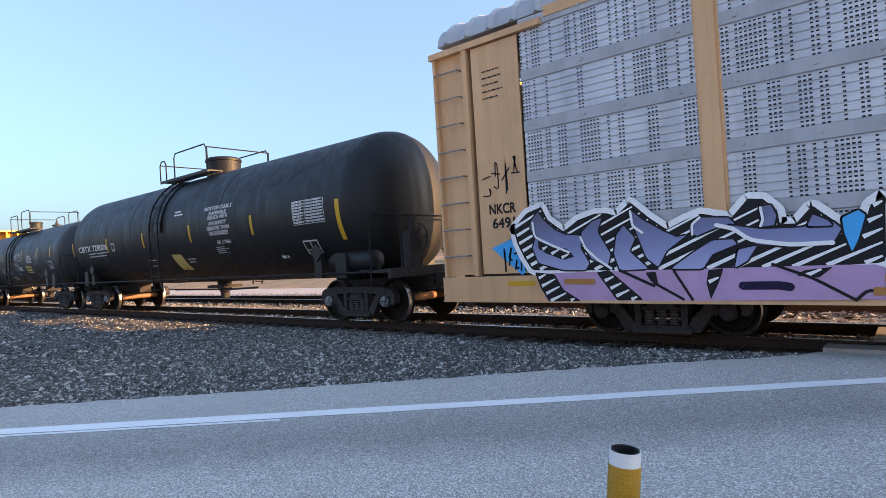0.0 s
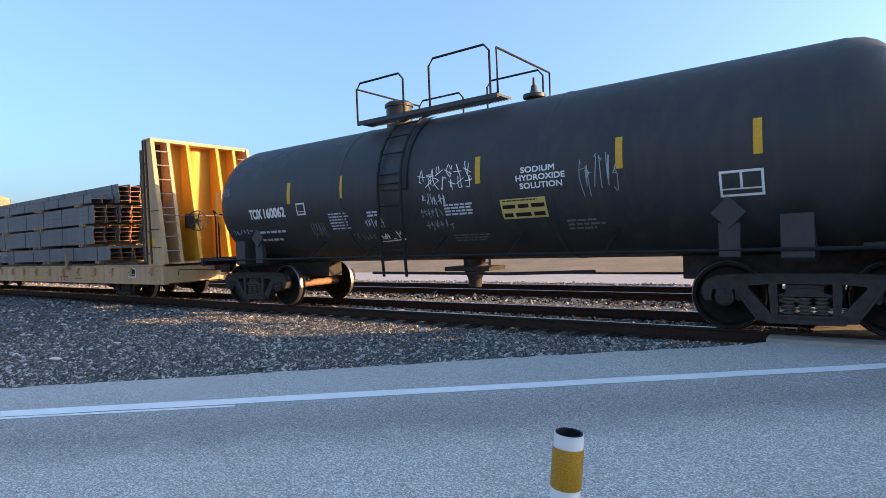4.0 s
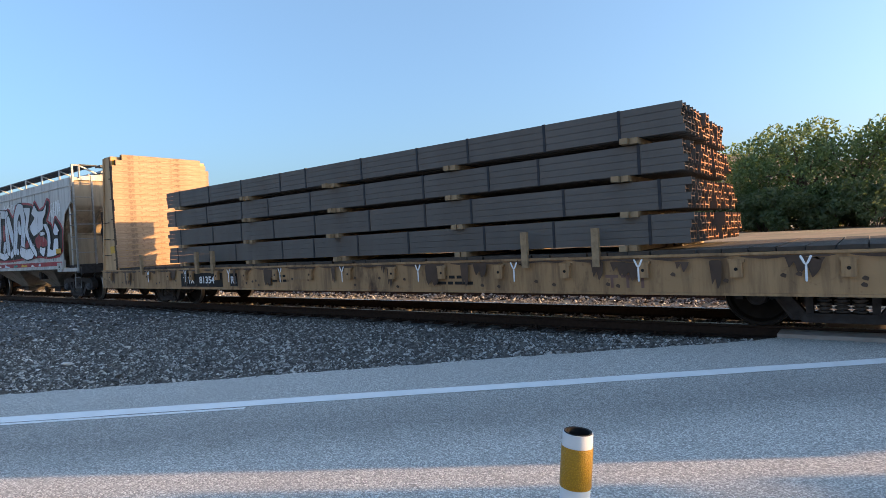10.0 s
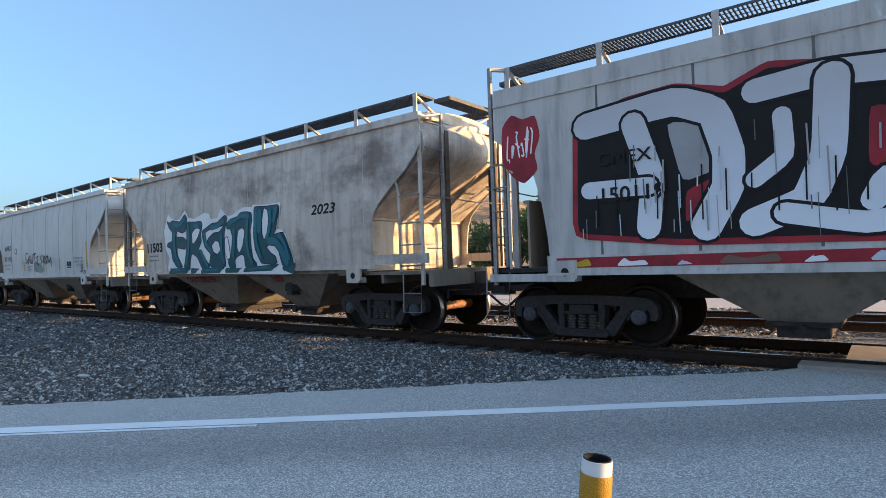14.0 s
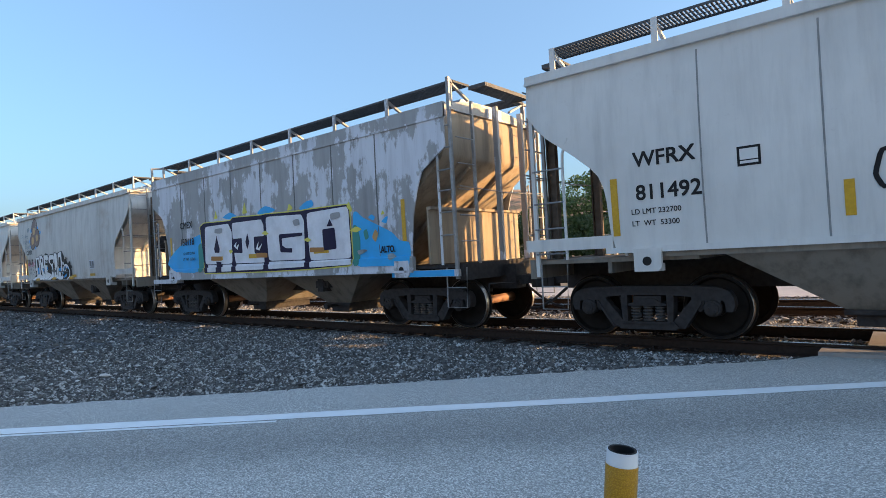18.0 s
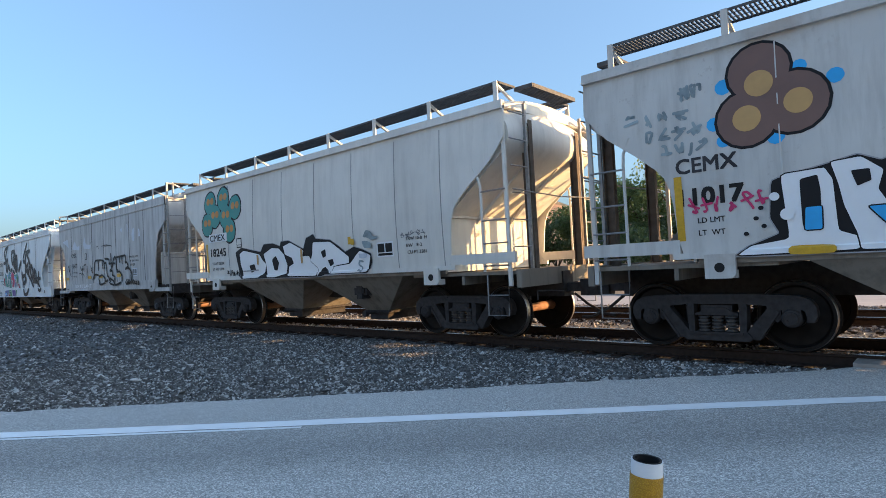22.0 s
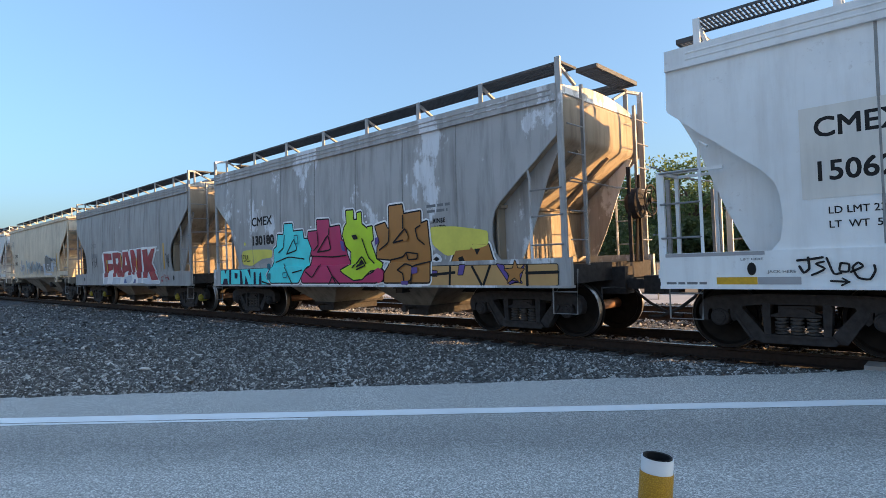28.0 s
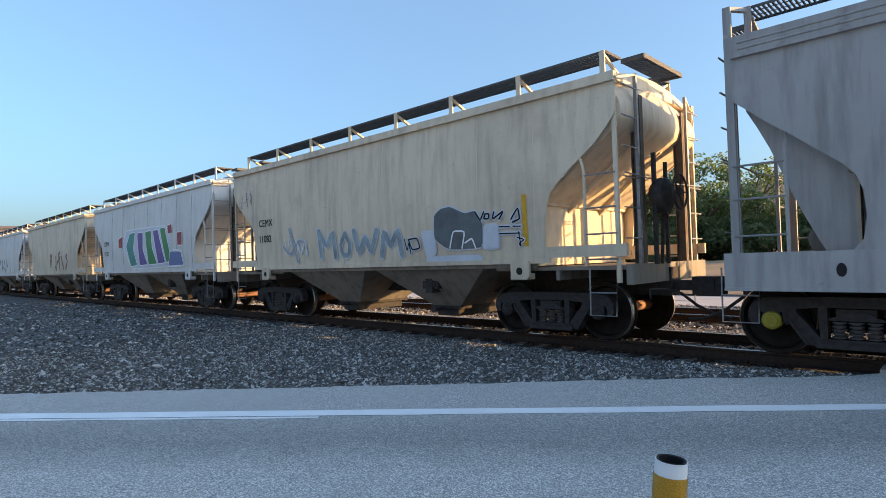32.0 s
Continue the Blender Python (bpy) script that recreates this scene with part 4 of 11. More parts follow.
def hatch(poly, step=0.13, thick=0.05, lean=0.45):
    """Slanting stripes across a polygon, as (points, faces)."""
    v, f = [], []
    d = Vector((1, lean)).normalized()
    n = Vector((-d.y, d.x))
    at = [Vector(p).dot(n) for p in poly]
    w = min(at) + step * 0.6
    while w < max(at) - step * 0.3:
        cuts = []
        for a, b in zip(poly, poly[1:] + poly[:1]):
            a, b = Vector(a), Vector(b)
            p, q = a.dot(n) - w, b.dot(n) - w
            if p * q < 0:
                cuts.append(a.lerp(b, p / (p - q)).dot(d))
        cuts.sort()
        for lo, hi in zip(cuts[::2], cuts[1::2]):
            if hi - lo > 0.12:
                k = len(v)
                m = 0.03
                v += [tuple(d * (lo + m) + n * (w - thick * 0.5)), tuple(d * (hi - m) + n * (w - thick * 0.2)), tuple(d * (hi - m) + n * (w + thick * 0.2)), tuple(d * (lo + m) + n * (w + thick * 0.5))]
                f.append((k, k + 1, k + 2, k + 3))
        w += step
    return v, f


def draw(target, shapes, edge=None, halo=None, base=0.004, soft=0.15, label=""):
    """One drawing in spray paint. P: a filled shape, H: one with white stripes, S: a brush stroke of some width."""
    car, surf = target[:2]
    bends = target[2] if len(target) > 2 else ()
    base += 0.010          # clear of the weld seams
    lift = base + 0.0012
    for i, (kind, ink, width, pts) in enumerate(shapes):
        size = max(b for a, b in pts) - min(b for a, b in pts)
        cuts = max(2, min(8, int(size / 0.15)))
        if kind == "S":
            k = max(soft, 0.2)
            v, f = ribbon([([tuple(p) for p in soften(pts, k)], width)], width, 7, False)
            edges = lambda w: ribbon([([tuple(p) for p in soften(pts, k)], width + w)], width, 7, False)
        else:
            ring = [tuple(p) for p in soften(pts, soft, True)]
            v, f = ring, [tuple(range(len(ring)))]
            edges = lambda w: ribbon([(ring + ring[:2], w)], w, 5, False)
        fill = part("graffiti_shape", lay(v, f, 0, 0, surf, lift + 0.0003, cuts, bends), INK[ink], car, label)
        if edge and ink != edge[0]:
            part("outline", lay(*edges(edge[1]), 0, 0, surf, lift, cuts, bends), INK[edge[0]], fill)
        if halo:
            part("halo", lay(*edges(halo[1]), 0, 0, surf, base + 0.00004 * i, cuts, bends), INK[halo[0]], fill)
        if kind == "H":
            v, f = hatch(pts)
            if v:
                tagged(part("stripes", lay(v, f, 0, 0, surf, lift + 0.0004, cuts, bends), INK["white"], fill), kind="stuff")
        lift += 0.0006


def ribbon(lines, width, round_to=5, rounded=True):
    """Brush strokes: polylines in (u, v) drawn with a round brush, each (points) or (points, width)."""
    v, f = [], []
    for line in lines:
        pts, w = (line if isinstance(line[0][0], (tuple, list)) else (line, width))
        w = w or width
        pts = [Vector(p) for p in pts]
        if len(pts) > 2 and rounded:           # round the corners off
            fine = [pts[0]]
            for a, b, c in zip(pts, pts[1:], pts[2:]):
                p, q = b.lerp(a, 0.35), b.lerp(c, 0.35)
                fine += [p, p.lerp(b, 0.6).lerp(q.lerp(b, 0.6), 0.5), q]
            pts = fine + [pts[-1]]
        left, right = [], []
        for i, p in enumerate(pts):
            d = (pts[min(i + 1, len(pts) - 1)] - pts[max(i - 1, 0)])
            d = d.normalized() if d.length > 1e-6 else Vector((1, 0))
            s = Vector((-d.y, d.x)) * w / 2
            left.append(p + s)
            right.append(p - s)
        k = len(v)
        v += [tuple(p) for q in zip(left, right) for p in q]
        f += [(k + 2 * i, k + 2 * i + 1, k + 2 * i + 3, k + 2 * i + 2) for i in range(len(pts) - 1)]
        for p, d in ((pts[0], pts[0] - pts[1]), (pts[-1], pts[-1] - pts[-2])):
            a0 = math.atan2(d.y, d.x)
            k = len(v)
            v += [(p.x + w / 2 * math.cos(a0 + a), p.y + w / 2 * math.sin(a0 + a)) for a in np.linspace(-1.57, 1.57, round_to)]
            f.append(tuple(range(k, k + round_to)))
    return v, f


def spray(car, lines, x, z, sx, sz, width, material, surf, lift=0.005, label="", name="graffiti", cuts=5):
    """Spray paint strokes in a unit box, scaled to sx by sz metres at (x, z)."""
    scaled_lines = []
    for line in lines:
        pts, w = (line if isinstance(line[0][0], (tuple, list)) else (line, None))
        scaled_lines.append(([(a * sx, b * sz) for a, b in pts], w))
    v, f = [], []
    for i, one in enumerate(scaled_lines):
        a, b = ribbon([one], width)
        f += [tuple(j + len(v) for j in q) for q in b]
        v += a
    me = lay(v, f, x, z, surf, lift, cuts)
    return tagged(part(name, me, material, car, label), kind="stuff" if len(lines) > 3 else "")


def tag(seed, n=6, loops=1.0):
    """A quick hand style: n unreadable signs side by side in a unit box."""
    rng = random.Random(seed)
    out = []
    for i in range(n):
        a, w = i / n, 0.8 / n
        k = rng.choice((3, 4, 5))
        out.append([(a + w * rng.random(), rng.choice((0.0, 0.1, 0.5, 0.9, 1.0)) + rng.uniform(-0.1, 0.1)) for _ in range(k + 1)])
        if rng.random() < 0.5:
            out.append([(a, rng.uniform(0.3, 0.7)), (a + w, rng.uniform(0.3, 0.8))])
    return out
# ---- covered hopper cars ----
# x of the side sheet's end over z, for the three builds
CUT = {
    "arc": ((1.30, 4.56), (1.55, 4.62), (2.0, 4.65), (2.18, 4.68), (2.36, 4.75), (2.49, 4.86), (2.72, 5.13), (3.03, 5.54), (3.25, 5.74), (3.44, 5.88), (4.02, 5.88)),
    "lattice": ((1.12, 4.70), (1.69, 4.75), (2.17, 4.82), (2.57, 4.93), (2.88, 5.06), (2.93, 5.12), (3.22, 5.58), (3.26, 5.63), (4.02, 5.63)),
    "deep": ((1.33, 4.50), (1.45, 4.40), (1.7, 4.36), (1.98, 4.38), (2.16, 4.44), (2.3, 4.56), (2.5, 4.8), (2.72, 5.06), (2.88, 5.27), (3.11, 5.53), (3.22, 5.66), (3.26, 5.68), (4.02, 5.68)),
}
CUT["long"] = tuple((z, x + 0.2) for z, x in CUT["deep"])
DEEP = ("deep", "long")
SEAMS = {"arc": (-3.36, -2.05, -0.72, 0.6, 1.93, 3.25, 4.45), "lattice": (-3.9, -2.6, -1.3, 0.0, 1.3, 2.6, 3.9), "deep": (-3.6, -2.2, -0.75, 0.75, 2.2, 3.6), "long": (-3.6, -2.2, -0.75, 0.75, 2.2, 3.6)}


def half_width(build):
    if build == "lattice":
        return lambda z: 1.57 - 0.015 * ((z - 2.6) / 1.4) ** 2
    return lambda z: 1.585 - 0.07 * ((z - 2.45) / 1.5) ** 2


def at(table, z):
    for (za, xa), (zb, xb) in zip(table, table[1:]):
        if z <= zb:
            return xa + (xb - xa) * (z - za) / (zb - za)
    return table[-1][1]


def side_sheet_geo(build):
    table, surf = CUT[build], half_width(build)
    zs = sorted(set([r[0] for r in table] + list(np.linspace(3.44, 4.02, 4))))
    g = Geo()
    nx = 15
    for off, flip in ((0.0, 0), (0.03, 1)):
        g.v += [(-e + 2 * e * i / (nx - 1), -(surf(z) - off), z) for z in zs for e in (at(table, z),) for i in range(nx)]
    n = len(zs) * nx
    for j in range(len(zs) - 1):
        for i in range(nx - 1):
            q = (j * nx + i, j * nx + i + 1, (j + 1) * nx + i + 1, (j + 1) * nx + i)
            g.f += [q, tuple(k + n for k in q[::-1])]
        for i in (0, nx - 1):
            a, b = j * nx + i, (j + 1) * nx + i
            g.f.append((a, b, b + n, a + n))
    for j in (0, len(zs) - 1):
        for i in range(nx - 1):
            a = j * nx + i
            g.f.append((a, a + 1, a + 1 + n, a + n))
    return g


def seam_geo(build, x):
    """A weld strip that follows the side from the sill to the top chord."""
    table, surf = CUT[build], half_width(build)
    z0 = next((z for z in np.linspace(table[0][0] + 0.03, 3.4, 40) if at(table, z) > abs(x) + 0.05), 3.4)
    zs = np.linspace(z0, 3.82, 8)
    g = Geo()
    v = []
    w = 0.5 if build == "arc" else 0.7
    for z in zs:
        y = -surf(z)
        v += [(-0.03 * w, y + 0.004, z), (-0.012 * w, y - 0.011 * w, z), (0.012 * w, y - 0.011 * w, z), (0.03 * w, y + 0.004, z)]
    return g.add(v, [(4 * j + i, 4 * j + i + 1, 4 * j + i + 5, 4 * j + i + 4) for j in range(len(zs) - 1) for i in range(3)])


def roof_geo(half):
    g = Geo()
    ys = np.linspace(-1.5, 1.5, 15)
    prof = [(y, 4.03 + 0.2 * (1 - (y / 1.5) ** 2)) for y in ys]
    g.prism(prof + [(1.5, 3.99), (-1.5, 3.99)], "x", -half, half)
    return g


def end_geo(build):
    """The end wall, the slope sheet below it and the body's inside, closed."""
    g = Geo()
    if build == "arc":       # the roof rolls over into the end wall
        prof = [(2.6, 3.95), (5.2, 4.2), (5.5, 4.17), (5.7, 4.08), (5.84, 3.92), (5.91, 3.7), (5.92, 3.5), (5.88, 3.32), (5.74, 3.18), (3.2, 1.24), (2.6, 1.24)]
        ys = np.linspace(-1.46, 1.46, 11)
        n = len(prof)
        v = [(x, y, z - min(1.0, max(0.0, (z - 3.4) / 0.6)) * 0.19 * (y / 1.46) ** 2) for y in ys for x, z in prof]
        f = [(j * n + i, j * n + (i + 1) % n, (j + 1) * n + (i + 1) % n, (j + 1) * n + i) for j in range(len(ys) - 1) for i in range(n)]
        return g.add(v, f + [tuple(range(n))[::-1], tuple(range((len(ys) - 1) * n, len(ys) * n))])
    top, low = (5.5, 3.1) if build == "lattice" else (5.6, 3.22) if build == "deep" else (5.8, 3.22)
    g.prism([(2.6, 3.98), (top - 0.03, 3.98), (top, 3.9), (top, low + 0.1), (top - 0.03, low), (3.2, 1.24), (2.6, 1.24)], "y", -1.46, 1.46)
    return g


def stiffener_geo(build):
    """A rib under the slope sheet."""
    top = 5.76 if build == "arc" else 5.5 if build == "lattice" else 5.6
    low = 3.22 if build != "lattice" else 3.1
    return Geo().beam((top - 0.12, 0, low - 0.08), (3.5, 0, 1.36), 0.07, 0.09)


def web_geo():
    return Geo().prism([(4.42, 1.22), (4.46, 1.22), (4.46, 2.2), (4.52, 2.21), (4.52, 2.26), (4.42, 2.26)], "y", -1.5, 1.5)


def bay_geo():
    a, b, zt, zb = (0.08, 3.3, 1.47, 1.26), (1.26, 2.0, 0.72, 0.42), 0, 0
    v = [(a[0], -a[2], a[3]), (a[1], -a[2], a[3]), (a[1], a[2], a[3]), (a[0], a[2], a[3]), (b[0], -b[2], b[3]), (b[1], -b[2], b[3]), (b[1], b[2], b[3]), (b[0], b[2], b[3])]
    return Geo().add(v, [(0, 1, 2, 3), (7, 6, 5, 4), (0, 4, 5, 1), (1, 5, 6, 2), (2, 6, 7, 3), (3, 7, 4, 0)])


def gate_geo():
    g = Geo().box(1.22, 2.04, -0.78, 0.78, 0.37, 0.43).box(1.34, 1.92, -0.7, 0.7, 0.22, 0.37)
    g.tube([(1.6, -1.05, 0.38), (1.6, 1.05, 0.38)], 0.03)
    return g.lathe([(0.0, -1.1), (0.07, -1.1), (0.07, -1.02), (0.0, -1.02)], "y", 8, (1.6, 0, 0.38))


def grating_geo(x0, x1, y0, y1, z, pitch=0.055):
    g = Geo()
    n = int((x1 - x0) / pitch)
    for i in range(n + 1):
        x = x0 + (x1 - x0) * i / n
        g.box(x - 0.006, x + 0.006, y0, y1, z - 0.04, z)
    m = 3
    for i in range(m + 1):
        y = y0 + (y1 - y0) * i / m
        g.box(x0, x1, y - 0.005, y + 0.005, z - 0.014, z - 0.006)
    return g


def walkway_edge_geo(x0, x1, y0, y1, z):
    return Geo().box(x0, x1, y0 - 0.02, y0 - 0.002, z - 0.03, z + 0.004).box(x0, x1, y1 + 0.002, y1 + 0.02, z - 0.03, z + 0.004)


def hatch_geo():
    g = Geo()
    return g.box(-4.9, 4.9, -0.32, 0.32, 4.15, 4.33)


def lid_geo():
    return Geo().prism([(-0.38, 4.33), (0.38, 4.33), (0.3, 4.42), (-0.3, 4.42)], "x", -0.5, 0.5)


def deck_geo(tip):
    g = Geo().box(3.5, tip, -1.42, 1.42, 1.14, 1.2)
    g.box(tip - 0.08, tip + 0.02, -1.45, 1.45, 0.92, 1.22)
    return g.box(tip - 1.3, tip - 1.24, -1.4, 1.4, 0.98, 1.14)


def sill_geo(build):
    g = Geo()
    for s in (-1,):
        if build == "arc":
            g.box(-4.7, 4.7, min(s * 1.50, s * 1.575), max(s * 1.50, s * 1.575), 1.26, 1.34)
        elif build == "lattice":
            g.box(-4.75, 4.75, min(s * 1.5, s * 1.59), max(s * 1.5, s * 1.59), 1.13, 1.38)
            g.box(-4.75, 4.75, min(s * 1.4, s * 1.61), max(s * 1.4, s * 1.61), 1.09, 1.13)
        else:
            e = 5.85 if build == "deep" else 6.05
            g.box(-e, e, min(s * 1.5, s * 1.58), max(s * 1.5, s * 1.58), 0.88, 1.33)
            g.box(-e, e, min(s * 1.46, s * 1.60), max(s * 1.46, s * 1.60), 0.86, 0.90)
    return g


def pad_geo():
    return Geo().prism([(3.94, 1.31), (3.94, 1.0), (4.26, 1.0), (4.31, 1.05), (4.31, 1.31)], "y", -1.60, -1.54).box(3.96, 4.29, -1.54, -1.4, 1.0, 1.1)


def hole_geo():
    return Geo().lathe([(0.0, -1.604), (0.062, -1.604), (0.062, -1.598), (0.0, -1.598)], "y", 14, (4.12, 0, 1.14))


def step_geo():
    return Geo().tube([(5.48, -1.50, 1.15), (5.48, -1.52, 0.46), (5.90, -1.52, 0.46), (5.92, -1.50, 1.15)], 0.013, 6).tube([(5.48, -1.52, 0.80), (5.91, -1.52, 0.80)], 0.011, 6)


def brake_geo():
    """A spoked hand brake wheel."""
    g = Geo()
    pts = [(0, 0.27 * math.cos(i * math.pi / 10), 0.27 * math.sin(i * math.pi / 10)) for i in range(21)]
    g.tube(pts, 0.017, 6)
    for i in range(5):
        a = i * 2 * math.pi / 5
        g.tube([(-0.02, 0, 0), (0, 0.27 * math.cos(a), 0.27 * math.sin(a))], 0.012, 5)
    return g.lathe([(0.0, -0.05), (0.05, -0.05), (0.05, 0.02), (0.0, 0.02)], "x", 10)


def x_end(build):
    """Where the posts before the end wall stand."""
    return 5.66 if build == "lattice" else 5.76


def hopper(label, s, build, paint, low_paint=None, brake=0, cap=None, group="covered hopper cars", plain_mesh=True):
    """A two-bay covered hopper. brake: +1 or -1, the end that carries the hand brake. Returns the car and its half width."""
    car = thing("hopper_car", label, "hopper car", group)
    CARS.append((car, s))
    low = low_paint or paint
    end_paint = grimy_end_m if paint in (PAINT["patchy"], PAINT["slate"], PAINT["ash"], PAINT["peeling"]) else paint
    surf = half_width(build)
    B = build
    tip = 6.0 if B == "arc" else 6.08 if B == "long" else 5.8
    for turn in (0.0, math.pi):
        part("side_sheet", kept(B + ":side_sheet", lambda: side_sheet_geo(B)), paint, car, turn=turn)
        part("end_wall", kept(B + ":end_wall", lambda: end_geo(B)), end_paint, car, turn=turn)
        for y in (-0.55, 0.55):
            part("slope_rib", kept(B + ":slope_rib", lambda: stiffener_geo(B)), end_paint, car, place=(0, y, 0), turn=turn)
        if B in DEEP:          # plates that carry the slope sheet down to the sill
            for y in (-1.3, 1.3):
                part("shear_plate", kept(f"{B}{y}:shear", lambda: Geo().prism([(x + (0.2 if B == "long" else 0.0), z) for x, z in ((3.9, 1.33), (4.79, 1.33), (4.84, 1.42), (5.0, 1.76), (5.11, 2.02), (5.24, 2.36), (5.34, 2.62), (5.47, 2.9), (5.6, 3.15), (5.5, 3.18), (5.2, 2.95), (3.9, 1.9))], "y", y - 0.012, y + 0.012)), paint, car, turn=turn)
        off = 0.66 if B == "lattice" else 0.0
        part("bolster_web", kept("hop:bolster_web", web_geo), end_paint, car, place=((off if turn == 0 else -off), 0, 0), turn=turn)
        if B == "lattice":
            for y in (0.02, 0.92):
                part("end_post", kept(f"{B}:end_post", lambda: Geo().beam((x_end(B), 0, 1.2), (x_end(B), 0, 4.2), 0.1, 0.07, (0, 1, 0))), paint, car, place=(0, y if turn == 0 else -y, 0), turn=turn)
        bay = part("hopper_bay", kept("hop:bay", bay_geo, 0), low, car, turn=turn)
        part("outlet_gate", kept("hop:gate", gate_geo), truck_m, bay)
        part("vibrator_bracket", kept("hop:vib", lambda: Geo().box(1.42, 1.84, -1.2, -1.0, 0.80, 0.98).box(1.54, 1.72, -1.24, -1.0, 0.72, 1.05).box(1.48, 1.56, -1.23, -1.2, 0.84, 0.94).box(1.70, 1.78, -1.23, -1.2, 0.84, 0.94)), truck_m, bay)
        part("end_deck", kept(B + ":deck", lambda: deck_geo(tip)), truck_m if B != "arc" else low, car, turn=turn)
        board = tagged(part("running_board", kept("hop:run", lambda: grating_geo(-5.6, 5.6, -1.2, -0.72, 4.5), 0), board_m, car, turn=turn), kind="stuff")
        part("board_edge", kept("hop:edge", lambda: walkway_edge_geo(-5.6, 5.6, -1.2, -0.72, 4.5), 0), edge_steel_m, board)
        cross = tagged(part("end_board", kept("hop:cross", lambda: grating_geo(5.62, 5.98, -0.72, 0.72, 4.44, 0.05), 0), board_m, car, turn=turn), kind="stuff")
        part("board_edge", kept("hop:cedge", lambda: Geo().box(5.62, 6.0, -0.76, -0.725, 4.39, 4.46).box(5.62, 6.0, 0.725, 0.76, 4.39, 4.46).box(5.982, 6.005, -0.724, 0.724, 4.39, 4.46), 0), edge_steel_m, cross)
        if B not in DEEP:
            px = 0.35 if B == "lattice" else 0.0
            for m in (0.0, -8.24):          # the two ends of one side
                dx = (px if m == 0.0 else m - px) * (1 if turn == 0 else -1)
                pad = part("jacking_pad", kept("hop:pad", pad_geo), paint, car, place=(dx, 0, 0), turn=turn)
                part("pad_hole", kept("hop:hole", hole_geo), black_m, pad)
        else:
            for m in (1, -1):
                part("pad_hole", kept(f"{B}{m}:hole", lambda: Geo().prism([(m * (4.61 if B == "deep" else 4.92) + 0.05 * math.cos(a), 1.11 + 0.08 * math.sin(a)) for a in np.linspace(0, 2 * math.pi, 13)[:-1]], "y", -1.588, -1.575)), black_m, car, turn=turn)
        for m in (0.0, -11.39):
            dx = {"arc": -0.12, "long": 0.05}.get(B, 0.0)
            part("sill_step", kept("hop:step", step_geo), steel_m, car, place=((dx if m == 0.0 else m - dx) * (1 if turn == 0 else -1), 0, 0), turn=turn)
        # mirrored corner: built apart, since turning the car's end about gives only two of four corners
        for m in (1, -1):
            stile = "corner_post"
            zt = 3.97 if B == "arc" else 2.44 if B == "long" else 4.46
            xs = {"arc": 5.33, "deep": 5.13, "long": 5.5, "lattice": 5.42}[B]
            x0 = 5.84 if B == "arc" else 6.03 if B == "long" else 5.72
            part(stile, kept(f"{B}{m}:post", lambda: Geo().beam((m * x0, -1.50, 0.95), (m * x0, -1.50, zt), 0.095 if B in DEEP else 0.06, 0.05, (0, 1, 0)).beam((m * x0, -1.5, zt - 0.02), *{"arc": ((m * (x0 + 0.1), -1.0, 4.08), 0.035, 0.035), "long": ((m * (xs - 0.28), -1.5, zt - 0.02), 0.045, 0.045)}.get(B, ((m * (x0 - 0.16), -1.2, 4.46), 0.06, 0.05)))), steel_m if B == "lattice" else paint, car, turn=turn)
            part("ladder_stile", kept(f"{B}{m}:stile", lambda: Geo().tube([(m * xs, -1.53, 1.2 if B not in DEEP else 1.33), (m * xs, -1.53, 2.62)] + ([(m * xs, -1.53, 3.4), (m * (xs + 0.04), -1.5, 3.98)] if B == "lattice" and m > 0 else [(m * (xs - 0.02), -1.55, 2.78), (m * (xs - 0.12), -1.565, 3.0 if B == "arc" else 2.7)]), 0.024, 6)), paint, car, turn=turn)
            if B == "long":       # a railed platform in place of a ladder to the roof
                for px, py in ((x0 - 0.02, -0.95), (xs - 0.02, -0.95)):
                    part("platform_post", kept(f"{B}{m}{px}:ppost", lambda: Geo().beam((m * px, py, 1.2), (m * px, py, 2.42), 0.05, 0.05)), paint, car, turn=turn)
                part("platform_rail", kept(f"{B}{m}:prail", lambda: Geo().beam((m * x0, -1.5, 2.42), (m * (x0 - 0.02), -0.95, 2.42), 0.04, 0.04).beam((m * x0, -0.95, 2.42), (m * (xs - 0.1), -0.95, 2.42), 0.04, 0.04)), paint, car, turn=turn)
            part("ladder_stile", kept(f"{B}{m}:estile", lambda: Geo().beam((m * (x0 + 0.1), -0.98, 1.2), (m * (x0 + 0.1), -0.98, 4.1 if B != "long" else 2.4), 0.05, 0.05)), steel_m, car, turn=turn)
            if B == "arc":
                part("end_post", kept(f"{B}{m}:epost", lambda: Geo().box(min(m * 5.79, m * 5.95), max(m * 5.79, m * 5.95), -0.83, -0.815, 1.2, 3.75).box(min(m * 5.79, m * 5.805), max(m * 5.79, m * 5.805), -0.88, -0.77, 1.2, 3.6).box(min(m * 5.935, m * 5.95), max(m * 5.935, m * 5.95), -0.88, -0.77, 1.2, 3.8)), end_post_m, car, turn=turn)
            part("corner_sill", kept(f"{B}{m}:csill", lambda: Geo().box(min(m * 4.6, m * tip), max(m * 4.6, m * tip), -1.57, -1.51, 1.34 if B == "arc" else 1.0, 1.52 if B == "arc" else 1.12)), paint, car, turn=turn)
